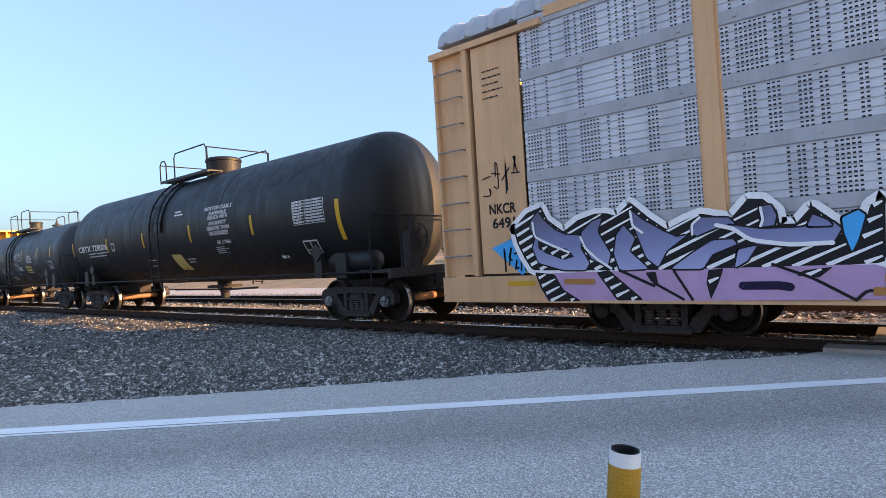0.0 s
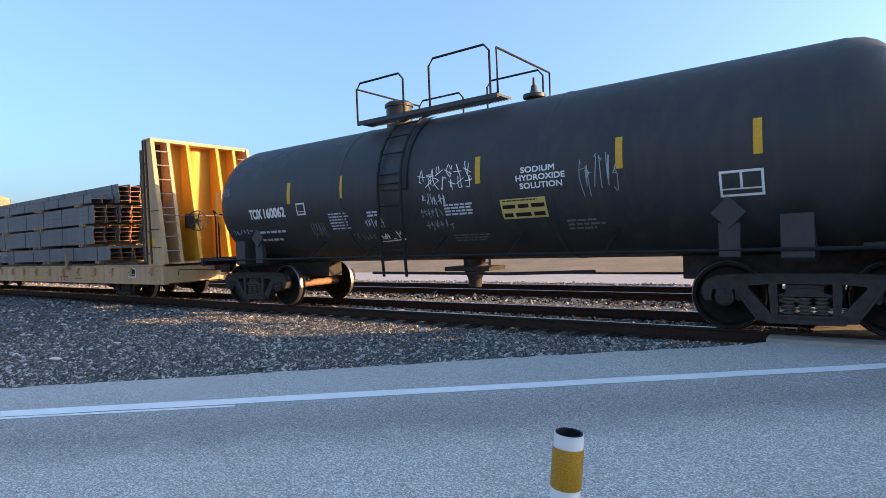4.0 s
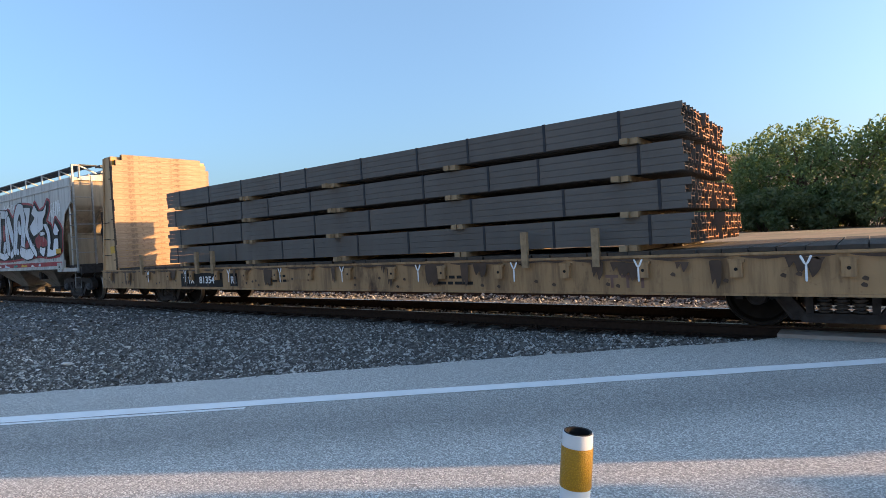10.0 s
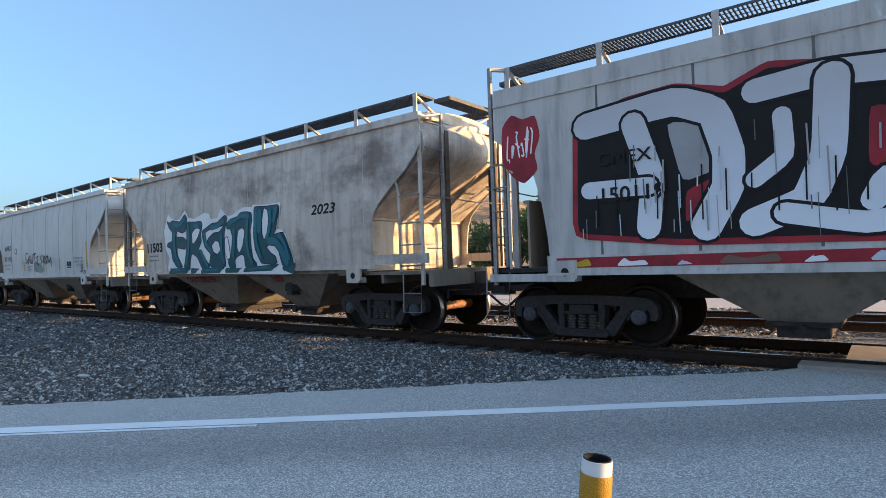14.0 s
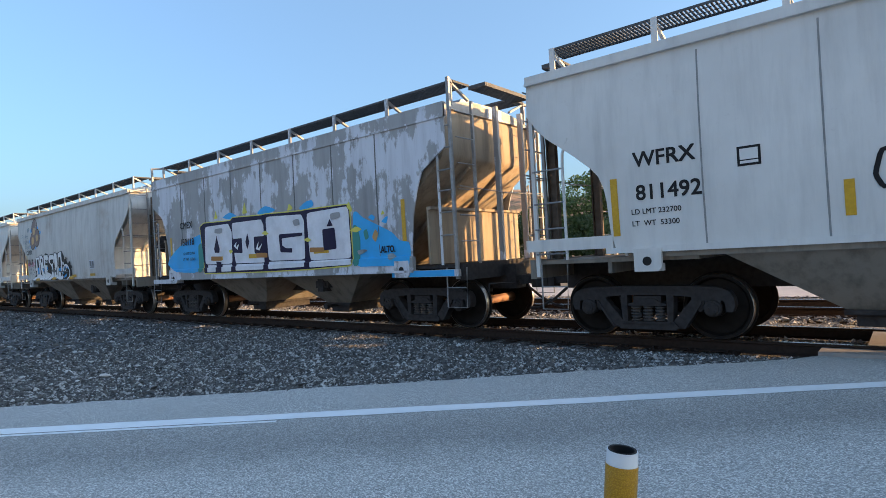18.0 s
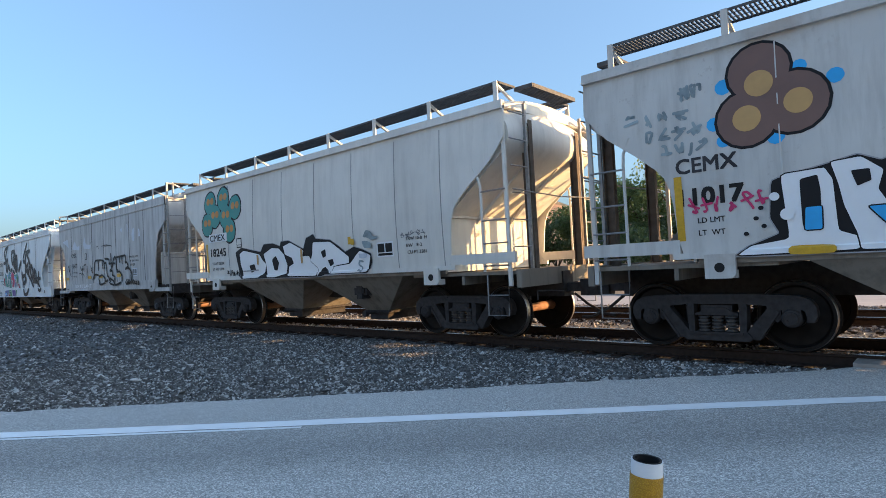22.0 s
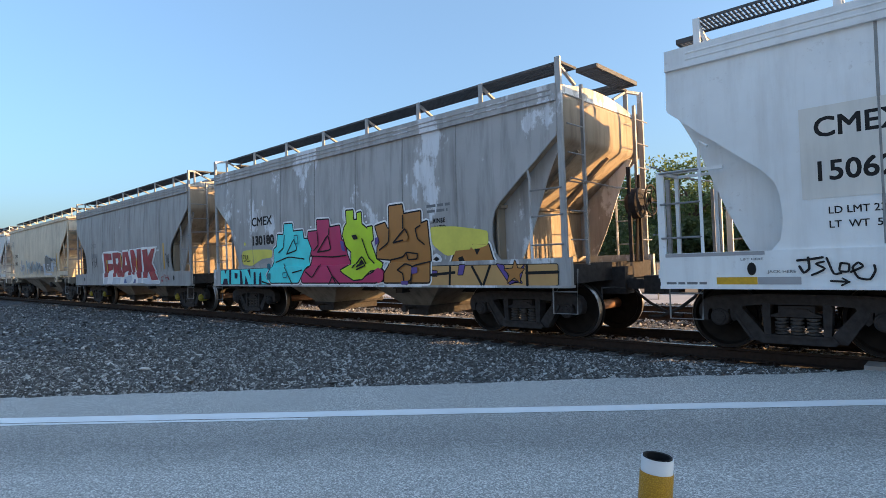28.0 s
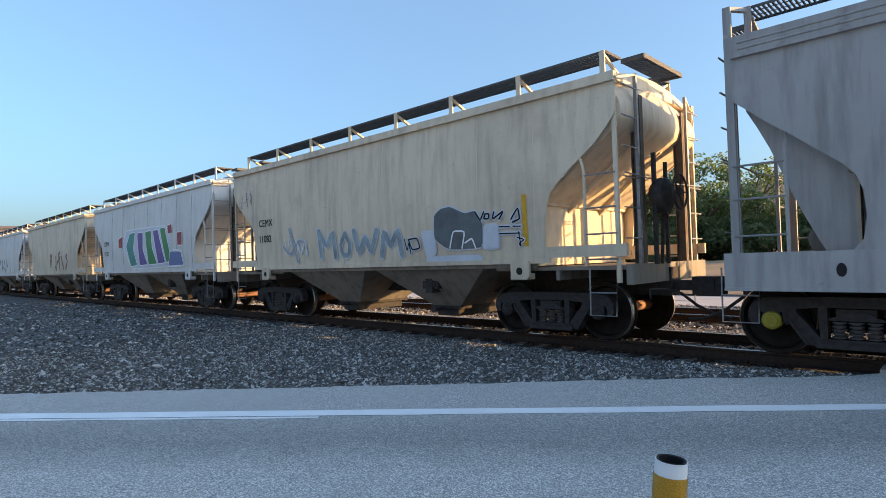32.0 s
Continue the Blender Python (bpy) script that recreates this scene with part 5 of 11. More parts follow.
            for z in (1.3, 1.68, 2.07, 2.57) if B == "arc" else (1.54, 2.0, 2.42) if B in DEEP else (1.72, 2.12, 2.5, 2.86) + ((3.24, 3.62) if m > 0 else ()):
                part("rung", kept(f"{B}{m}:rung", lambda: Geo().tube([(m * xs, -1.54, 0), (m * x0, -1.54, 0)], 0.014, 6)), steel_m, car, place=(0, 0, z) if turn == 0 else (0, 0, z), turn=turn)
            for z in (1.6, 2.05, 2.5, 2.95, 3.4, 3.85)[:2 if B == "long" else 6]:
                part("rung", kept(f"{B}{m}:erung", lambda: Geo().tube([(m * (x0 + 0.12), -1.5, 0), (m * (x0 + 0.12), -1.0, 0)], 0.012, 6)), steel_m, car, place=(0, 0, z), turn=turn)
            part("grab_rail", kept(f"{B}{m}:grab", lambda: Geo().tube([(m * (x0 + 0.14), -1.5, 2.55), (m * (x0 + 0.14), 0.0, 2.5)], 0.012, 6)), steel_m, car, turn=turn)
        n = 8
        for i in range(n):
            x = -5.55 + i * 11.1 / (n - 1)
            part("board_bracket", kept("hop:bracket", lambda: Geo().beam((0, -1.235, 4.05), (0, -1.235, 4.5), 0.085, 0.03, (0, 1, 0)).beam((0, -1.2, 4.45), (0, -0.7, 4.22), 0.05, 0.04), 0), paint, car, place=(x, 0, 0) if turn == 0 else (-x, 0, 0), turn=turn)
        for x in SEAMS[B]:
            part("weld_seam", kept(f"{B}{x}:seam", lambda: seam_geo(B, x)), (faint_seam_m if paint in (PAINT["pale"], PAINT["light"]) else paint) if B == "arc" else faint_seam_m if B in DEEP else seam_m, car, place=(x, 0, 0) if turn == 0 else (-x, 0, 0), turn=turn)
        cz = (3.93, 4.05) if B == "arc" else (3.80, 4.05)
        part("top_chord", kept(B + ":chord", lambda: Geo().box(-CUT[B][-1][1], CUT[B][-1][1], -1.56, -1.46, cz[0], cz[1]).box(-CUT[B][-1][1], CUT[B][-1][1], -1.585, -1.49, cz[0] - 0.025, cz[0] + 0.01)), paint, car, turn=turn)
        if B in DEEP:
            for z in (3.88, 3.96):
                part("chord_rib", kept("deep:chord_rib", lambda: Geo().prism([(-1.56, -0.014), (-1.572, -0.008), (-1.572, 0.008), (-1.56, 0.014)], "x", -5.6, 5.6)), paint, car, place=(0, 0, z), turn=turn)
        if B == "arc":
            part("lower_sill", kept("arc:lower_sill", lambda: Geo().box(-4.4, 4.4, -1.5, -1.45, 1.19, 1.26)), low, car, turn=turn)
        part("side_sill", kept(B + ":sill", lambda: sill_geo(B)), paint, car, turn=turn)
    part("roof", kept(B + ":roof", lambda: roof_geo(CUT[B][-1][1] - 0.1)), paint, car)
    trough = part("hatch_trough", kept("hop:hatch", hatch_geo), steel_m, car)
    for i in range(9):
        part("hatch_lid", kept("hop:lid", lid_geo), steel_m, trough, place=(-4.6 + i * 1.15, 0, 0))
    part("hopper_ridge", kept("hop:ridge", lambda: Geo().box(-2.62, 2.62, -1.45, 1.45, 1.24, 3.98)), paint, car)
    part("centre_sill", kept("hop:csill", lambda: Geo().box(-6.05, 6.05, -0.17, 0.17, 0.68, 1.14)), truck_m, car)
    part("brake_reservoir", kept("hop:res", lambda: Geo().lathe([(0, -0.45), (0.2, -0.42), (0.22, 0.0), (0.2, 0.42), (0, 0.45)], "y", 16, (-4.95, 0, 1.48))), low, car)
    part("brake_pipe", kept("hop:pipe", lambda: Geo().tube([(-5.9, 0.6, 0.9), (-3.2, 0.6, 0.9), (-3.0, 0.62, 0.75), (3.0, 0.62, 0.75), (3.2, 0.6, 0.9), (5.9, 0.6, 0.9)], 0.02, 6)), truck_m, car)
    for m in (-1, 1):
        coupler(car, m * 5.9, m)
        truck(car, s, m * {"arc": 4.35, "lattice": 4.48, "deep": 4.57, "long": 4.57}[B], cap=cap)
    if brake:
        x0 = (5.92 if B == "arc" else 5.72) + 0.16
        stand = part("brake_stand", kept(f"{B}:stand", lambda: Geo().beam((x0, -0.75, 1.2), (x0, -0.75, 2.9), 0.06, 0.05).beam((x0, -0.32, 1.2), (x0, -0.32, 2.8), 0.05, 0.05).lathe([(0, x0 - 0.12), (0.2, x0 - 0.1), (0.28, x0), (0.27, x0 + 0.12), (0.16, x0 + 0.18), (0, x0 + 0.18)], "x", 16, (0, -0.55, 2.25)).tube([(x0, -0.45, 2.0), (x0 - 0.05, -0.45, 1.2)], 0.03, 6)), truck_m, car, place=(0, 1.25 * brake if B in DEEP else 0, 0), turn=0 if brake > 0 else math.pi)
        part("brake_wheel", kept("hop:bwheel", brake_geo), truck_m, stand, place=(x0 + 0.26, -0.42, 2.3))
    return car, surf
# ---- tank cars ----
def tank_geo(half, r, zc):
    prof = [(0.0, -half)]
    for i in range(1, 9):
        a = i / 8 * math.pi / 2
        prof.append((r * math.sin(a) ** 0.8 * 0.995, -half + 0.72 * (1 - math.cos(a)) ** 1.0))
    prof += [(r, -half + 0.76), (r, -half + 0.8), (r, -half * 0.33 - 0.03), (r, -half * 0.33), (r + 0.008, -half * 0.33 + 0.01), (r + 0.008, -half * 0.33 + 0.05), (r, -half * 0.33 + 0.06), (r, -half * 0.33 + 0.09), (r, half * 0.33 - 0.03), (r, half * 0.33), (r + 0.008, half * 0.33 + 0.01), (r + 0.008, half * 0.33 + 0.05), (r, half * 0.33 + 0.06), (r, half * 0.33 + 0.09), (r, half - 0.8), (r, half - 0.76)]
    for i in range(8, 0, -1):
        a = i / 8 * math.pi / 2
        prof.append((r * math.sin(a) ** 0.8 * 0.995, half - 0.72 * (1 - math.cos(a))))
    prof.append((0.0, half))
    return Geo().lathe(prof, "x", 64, (0, 0, zc))


def tank_car(label, s, tip, half, r, zc, bolster, paint, dome_x, ladder_x, plat, rail_m_, brake, dome_r=0.5, loops=(), cap=None):
    car = thing("tank_car", label, "tank car", "tank cars")
    CARS.append((car, s))
    key = f"tank{r}"
    surf = lambda z: math.sqrt(max(0.01, r * r - (z - zc) ** 2))
    part("tank_shell", tank_geo(half, r, zc), paint, car, smooth=50)
    for m in (-1, 1):
        for_turn = 0.0 if m > 0 else math.pi
        part("stub_sill", kept(key + ":stub", lambda: Geo().box(bolster - 1.6, tip - 0.35, -0.2, 0.2, 0.62, 1.06)), truck_m, car, turn=for_turn)
        part("saddle", kept(key + ":saddle", lambda: Geo().prism([(-1.42, 0.98), (-1.3, 0.92), (1.3, 0.92), (1.42, 0.98), (1.42, 1.5), (1.2, 1.28), (0.8, 1.08), (-0.8, 1.08), (-1.2, 1.28), (-1.42, 1.5)], "x", bolster - 0.2, bolster + 0.14)), paint, car, turn=for_turn)
        part("end_platform", kept(key + ":plat", lambda: Geo().box(tip - 1.3, tip - 0.35, -1.42, 1.42, 1.06, 1.12).box(tip - 0.42, tip - 0.33, -1.45, 1.45, 0.95, 1.14)), truck_m, car, turn=for_turn)
        part("end_rail", kept(key + ":erail", lambda: Geo().tube([(bolster + 0.9, -1.42, 1.1), (bolster + 0.9, -1.42, 2.18), (bolster + 1.0, -1.4, 2.26), (tip - 0.45, -1.0, 2.2), (tip - 0.4, 0.0, 2.18), (tip - 0.45, 1.0, 2.2), (bolster + 1.0, 1.4, 2.26), (bolster + 0.9, 1.42, 2.1), (bolster + 0.9, 1.42, 1.1)], 0.02, 7).tube([(tip - 0.45, -1.0, 2.2), (tip - 0.45, -1.0, 1.1)], 0.02, 6).tube([(tip - 0.45, 1.0, 2.2), (tip - 0.45, 1.0, 1.1)], 0.02, 6)), rail_m_, car, turn=for_turn)
        part("sill_step", kept(key + ":step", lambda: Geo().tube([(tip - 0.9, -1.44, 1.08), (tip - 0.9, -1.46, 0.5), (tip - 0.5, -1.46, 0.5), (tip - 0.5, -1.44, 1.08)], 0.014, 6)), rail_m_, car, turn=for_turn)
        part("side_rail", kept(key + ":srail", lambda: Geo().tube([(-bolster - 0.8, -1.43, 1.08), (bolster + 0.8, -1.43, 1.08)], 0.024, 7)), rail_m_, car, turn=for_turn)
        for i in range(7):
            x = -bolster + 0.8 + i * (2 * bolster - 1.6) / 6
            part("rail_bracket", kept(key + ":brack", lambda: Geo().beam((0, -1.43, 1.08), (0.1, -surf(1.42) + 0.02, 1.42), 0.05, 0.015)), rail_m_, car, place=(x * (1 if m > 0 else -1), 0, 0), turn=for_turn)
        coupler(car, m * (tip - 0.82), m)
        truck(car, s, m * bolster, cap=cap)
        part("placard_holder", kept(key + ":plac", lambda: Geo().prism([(0, 0.2), (0.2, 0), (0, -0.2), (-0.2, 0)], "y", -1.48, -1.46)), paint, car, place=(m * (bolster - 0.75), 0, 1.55), turn=0)
        part("placard_post", kept(key + ":ppost", lambda: Geo().box(-0.12, 0.12, -1.45, -1.36, 1.0, 1.42)), paint, car, place=(m * (bolster - 0.75), 0, 0))
    # middle ladder over the side and walkway round the dome
    arc = [(-(r + 0.1) * math.cos(a), zc + (r + 0.1) * math.sin(a)) for a in np.linspace(0.0, 1.25, 9)]
    for side in (0.0, math.pi):
        lad = part("ladder", kept(key + ":ladder", lambda: Geo().tube([(-0.27, -r - 0.02, 0.72), (-0.27, -r - 0.1, 1.6)] + [(-0.27, y, z) for y, z in arc], 0.028, 6).tube([(0.27, -r - 0.02, 0.72), (0.27, -r - 0.1, 1.6)] + [(0.27, y, z) for y, z in arc], 0.028, 6)), rail_m_, car, place=(ladder_x, 0, 0) if side == 0 else (ladder_x, 0, 0), turn=side)
        for z in (0.8, 1.2, 1.6, 2.0, 2.4):
            part("rung", kept(key + ":rung", lambda: Geo().tube([(-0.27, -r - 0.09, 0), (0.27, -r - 0.09, 0)], 0.014, 6)), rail_m_, lad, place=(0, 0, z))
        for a in (0.15, 0.42, 0.69, 0.96):
            part("rung", kept(f"{key}{a}:rung", lambda: Geo().tube([(-0.27, -(r + 0.1) * math.cos(a), zc + (r + 0.1) * math.sin(a)), (0.27, -(r + 0.1) * math.cos(a), zc + (r + 0.1) * math.sin(a))], 0.014, 6)), rail_m_, lad)
        part("ladder_cage_band", kept(key + ":band", lambda: Geo().add([p for q in ((x, y * 1.0 + 0.05, z - 0.05) for y, z in arc for x in (-0.36, 0.36)) for p in [q]], [(2 * i, 2 * i + 1, 2 * i + 3, 2 * i + 2) for i in range(8)])), paint, lad)
    z0 = zc + r * 0.93
    x0, x1 = plat
    for m in (-1, 1):
        part("walkway", kept(key + f"{m}:walk", lambda: grating_geo(x0, x1, min(m * 0.55, m * 1.0), max(m * 0.55, m * 1.0), z0 + 0.1, 0.06).box(x0, x1, m * 1.0 - 0.02, m * 1.0 + 0.02, z0 + 0.03, z0 + 0.11), 0), board_m, car)
        for a, b, top in loops:
            part("handrail", kept(key + f"{m}{a}:hand", lambda: Geo().tube([(a, m * 1.0, z0 + 0.1), (a, m * 1.0, z0 + top - 0.12), (a + 0.1, m * 1.0, z0 + top), (b - 0.1, m * 1.0, z0 + top), (b, m * 1.0, z0 + top - 0.12), (b, m * 1.0, z0 + 0.1)], 0.02, 6)), rail_m_, car)
    for x, top in ((x1, loops[-1][2] - 0.1), (x0, loops[0][2] - 0.1)):
        part("handrail", kept(key + f"{x}:handx", lambda: Geo().tube([(x, -1.0, z0 + 0.1), (x, -1.0, z0 + top), (x, 1.0, z0 + top), (x, 1.0, z0 + 0.1)], 0.02, 6)), rail_m_, car)
    part("dome_housing", kept(key + ":dome", lambda: Geo().lathe([(dome_r, z0), (dome_r, z0 + 0.5), (dome_r + 0.03, z0 + 0.51), (dome_r + 0.03, z0 + 0.57), (dome_r - 0.04, z0 + 0.62), (0, z0 + 0.64)], "z", 28, (dome_x, 0, 0))), paint, car)
    part("bottom_valve", kept(key + ":valve", lambda: Geo().lathe([(0.0, 0.42), (0.12, 0.42), (0.14, 0.6), (0.2, 0.7), (0.22, zc - r + 0.06)], "z", 14).box(-0.5, 0.5, -0.3, 0.3, 0.74, 0.82).tube([(-2.2, -0.5, 0.72), (-0.5, -0.3, 0.7), (0.9, -0.4, 0.7), (2.6, -0.5, 0.75)], 0.03, 6)), truck_m, car)
    part("air_tank", kept(key + ":air", lambda: Geo().lathe([(0, -0.7), (0.2, -0.66), (0.25, -0.5), (0.25, 0.5), (0.2, 0.66), (0, 0.7)], "x", 18, (bolster + 0.1, -1.1, 1.32))), paint, car, turn=0 if brake > 0 else math.pi)
    stand = part("brake_stand", kept(key + ":bstand", lambda: Geo().box(tip - 0.55, tip - 0.35, -0.85, -0.5, 1.12, 1.9).beam((tip - 0.45, -0.65, 1.1), (tip - 0.45, -0.65, 2.2), 0.12, 0.1)), truck_m, car, turn=0 if brake > 0 else math.pi)
    part("brake_wheel", kept("hop:bwheel", brake_geo), truck_m, stand, place=(tip - 0.28, -0.65, 1.75))
    return car, surf


# ---- bulkhead flat cars and their loads ----
def flat_car(label, s, half, bolster, paint, wall_paint, seed, deep=0.0, thick=0.13, strip=False):
    car = thing("bulkhead_flat_car", label, "flat car", "bulkhead flat cars")
    CARS.append((car, s))
    rng = random.Random(seed)
    key, hi = f"flat{half}", half - deep          # deep: how much thicker the bulkheads are
    surf = lambda z: 1.545
    for turn in (0.0, math.pi):
        part("side_sill", kept(key + ":sill", lambda: Geo().prism([(-1.56, 0.47), (-1.40, 0.47), (-1.40, 0.50), (-1.50, 0.50), (-1.50, 0.965), (-1.40, 0.965), (-1.40, 1.0), (-1.57, 1.0), (-1.57, 0.965), (-1.545, 0.96), (-1.545, 0.505), (-1.56, 0.50)], "x", -half, half)), paint, car, turn=turn)
        n = int(2 * half / 1.09)
        for i in range(n):
            x = -half + 0.6 + i * (2 * half - 1.2) / (n - 1)
            pocket = part("stake_pocket", kept("flat:pocket", lambda: Geo().box(-0.07, 0.07, -1.61, -1.545, 0.70, 0.9).box(-0.09, 0.09, -1.60, -1.545, 0.88, 0.92)), paint, car, place=(x, 0, 0), turn=turn)
            part("pocket_hole", kept("flat:hole", lambda: Geo().lathe([(0, -1.614), (0.022, -1.614), (0.022, -1.608), (0, -1.608)], "y", 8, (0, 0, 0.8))), black_m, pocket)
        part("end_sill", kept(key + ":end", lambda: Geo().box(half - 0.12, half, -1.5, 1.5, 0.5, 1.0)), paint, car, turn=turn)
        coupler(car, half - 0.1 if turn == 0 else -half + 0.1, 1 if turn == 0 else -1)
        truck(car, s, bolster if turn == 0 else -bolster, r=0.419)
        # bulkhead
        web = [(hi - 0.90, 1.0), (half, 1.0), (half - 0.42, 4.33), (hi - 0.87, 4.33)]
        for y in (-1.46, 1.46):
            wall = part("bulkhead_side", kept(key + f"{y}:web", lambda: Geo().prism(web, "y", y - 0.02, y + 0.02)), wall_paint, car, turn=turn)
            if turn == 0.0:
                part("stiffener", kept(key + f"{y}:stiff", lambda: Geo().prism([(hi - 0.66, 1.02), (hi - 0.60, 1.02), (hi - 0.66, 4.3), (hi - 0.71, 4.3)], "y", y * 1.0 + (0.02 if y > 0 else -0.02), y * 1.0 + (0.05 if y > 0 else -0.05))), rust_shade_m, wall)
            part("edge_flange", kept(key + f"{y}:flange", lambda: Geo().prism([(half - 0.05, 1.0), (half + 0.01, 1.0), (half - 0.41, 4.33), (half - 0.47, 4.33)], "y", y - 0.05, y + 0.05)), wall_paint, wall)
            part("inner_flange", kept(key + f"{y}:inner", lambda: Geo().prism([(hi - 0.885, 1.0), (hi - 0.84, 1.0), (hi - 0.81, 4.33), (hi - 0.855, 4.33)], "y", y - 0.045, y + 0.045)), rust_shade_m, wall)
            for z in (1.3, 1.9, 2.5, 3.1, 3.7):
                part("lug", kept(key + f"{y}:lug", lambda: Geo().box(hi - 0.84, hi - 0.74, y * 1.02 - 0.03, y * 1.02 + 0.03, -0.012, 0.012)), rust_shade_m, wall, place=(0, 0, z))
            for z in (1.45, 1.93, 2.42):
                part("grab_iron", kept(key + f"{y}:grab", lambda: Geo().tube([(half - 0.57, y * 1.03, 0), (half - 0.14, y * 1.03, 0)], 0.011, 5)), truck_m, wall, place=(0, 0, z))
        # posts coloured by light: beige where shaded on the near side, else sunlit yellow
        for y in (-1.425, -1.0, -0.45, 0.45, 1.0, 1.425):
            part("bulkhead_post", kept(key + f"{y}:post", lambda: Geo().prism([(half - 0.12, 1.0), (half, 1.0), (half - 0.46, 4.33), (half - 0.58, 4.33)], "y", y - 0.045, y + 0.045).prism([(hi - 0.82, 1.0), (half, 1.0), (half - 0.46, 4.3), (hi - 0.82, 4.3)], "y", y - 0.012, y + 0.012)), wall_paint if abs(y) > 1.4 or y * (1 if turn == 0 else -1) < -0.9 else sunlit_yellow_m, car, turn=turn)
        part("top_beam", kept(key + ":top", lambda: Geo().box(hi - 0.87, half - 0.44, -1.48, 1.48, 4.27, 4.36)), wall_paint, car, turn=turn)
        part("back_plate", kept(key + ":back", lambda: Geo().box(hi - 0.86, hi - 0.82, -1.44, 1.44, 1.0, 4.27)), sunlit_yellow_m, car, turn=turn)
        # dark sheet laid in the near bay for the shade there
        part("ladder_bay", kept(key + f"{turn:.0f}:lbay", lambda: Geo().box(hi - 0.818, hi - 0.812, *((-1.38, -1.02) if turn == 0 else (1.02, 1.38)), 1.05, 4.26)), rust_shade_m, car, turn=turn)
        part("walkway_step", kept(key + ":wstep", lambda: Geo().box(half - 0.3, half + 0.12, -1.3, 1.3, 1.0, 1.05)), paint, car, turn=turn)
        for y0 in (-1.43, 1.02):
            for i in range(8):
                z = 1.35 + i * 0.38
                part("rung", kept("flat:rung", lambda: Geo().tube([(0, 0, 0), (0, 0.41, 0)], 0.013, 5)), steel_m, car, place=((1 if turn == 0 else -1) * (half + 0.02 - (z - 1.0) * 0.138), y0 if turn == 0 else -y0, z), turn=turn)
        part("grab_rail", kept(key + ":grail", lambda: Geo().tube([(half - 0.16, -1.45, 2.3), (half - 0.16, 1.45, 2.3)], 0.012, 5)), steel_m, car, turn=turn)
        # timber facing, plank by plank
        n = 20
        for i in range(n):
            z = 1.06 + i * 0.168
            w = 1.525 if i < n - 2 else 1.42 if i < n - 1 else 1.24
            pl = part("plank", kept(f"flat{w}{thick}:plank", lambda: Geo().box(-thick / 2, thick / 2, -w, w, 0.003, 0.166)), wood_m, car, place=((1 if turn == 0 else -1) * (hi - 0.895 - thick / 2 + rng.uniform(-0.006, 0.006)), rng.uniform(-0.016, 0.016), z))
        if strip and turn:
            part("tie_strip", kept(key + ":strip", lambda: Geo().box(hi - 0.918 - thick, hi - 0.904 - thick, -0.02, 0.02, 1.12, 4.1)), white_m, car, "white painted strip down the planks", turn=turn)
    part("deck", kept(key + ":deck", lambda: Geo().box(-half, half, -1.5, 1.5, 0.94, 1.0)), deck_m, car)
    n = int(2 * (half - 1.2) / 0.29)
    for i in range(n):
        x = -half + 1.2 + (i + 0.5) * 2 * (half - 1.2) / n
        part("deck_plank", kept("flat:dplank", lambda: Geo().box(-0.138, 0.138, -1.56, 1.56, 0, 0.05), 0), deck_m, car, place=(x + rng.uniform(-0.005, 0.005), rng.uniform(-0.03, 0.03), 1.0 + rng.uniform(-0.006, 0.006)))
    part("centre_sill", kept(key + ":csill", lambda: Geo().box(-half + 0.1, half - 0.1, -0.2, 0.2, 0.45, 0.94)), truck_m, car)
    stand = part("brake_stand", kept(key + ":bs", lambda: Geo().box(half - 0.5, half - 0.2, -0.6, -0.3, 1.95, 2.35)), truck_m, car)
    part("brake_wheel", kept("hop:bwheel", brake_geo), truck_m, stand, place=(half - 0.12, -0.45, 2.15))
    return car, surf


def section_geo(length, depth, width, web):
    """A rolled H beam lying with its web level: depth across, flanges upright and width high."""
    d, w, t = depth / 2, width / 2, web
    prof = [(-d, -w), (-d + t, -w), (-d + t, -t / 2), (d - t, -t / 2), (d - t, -w), (d, -w), (d, w), (d - t, w), (d - t, t / 2), (-d + t, t / 2), (-d + t, w), (-d, w)]
    return Geo().prism(prof, "x", -length / 2, length / 2)


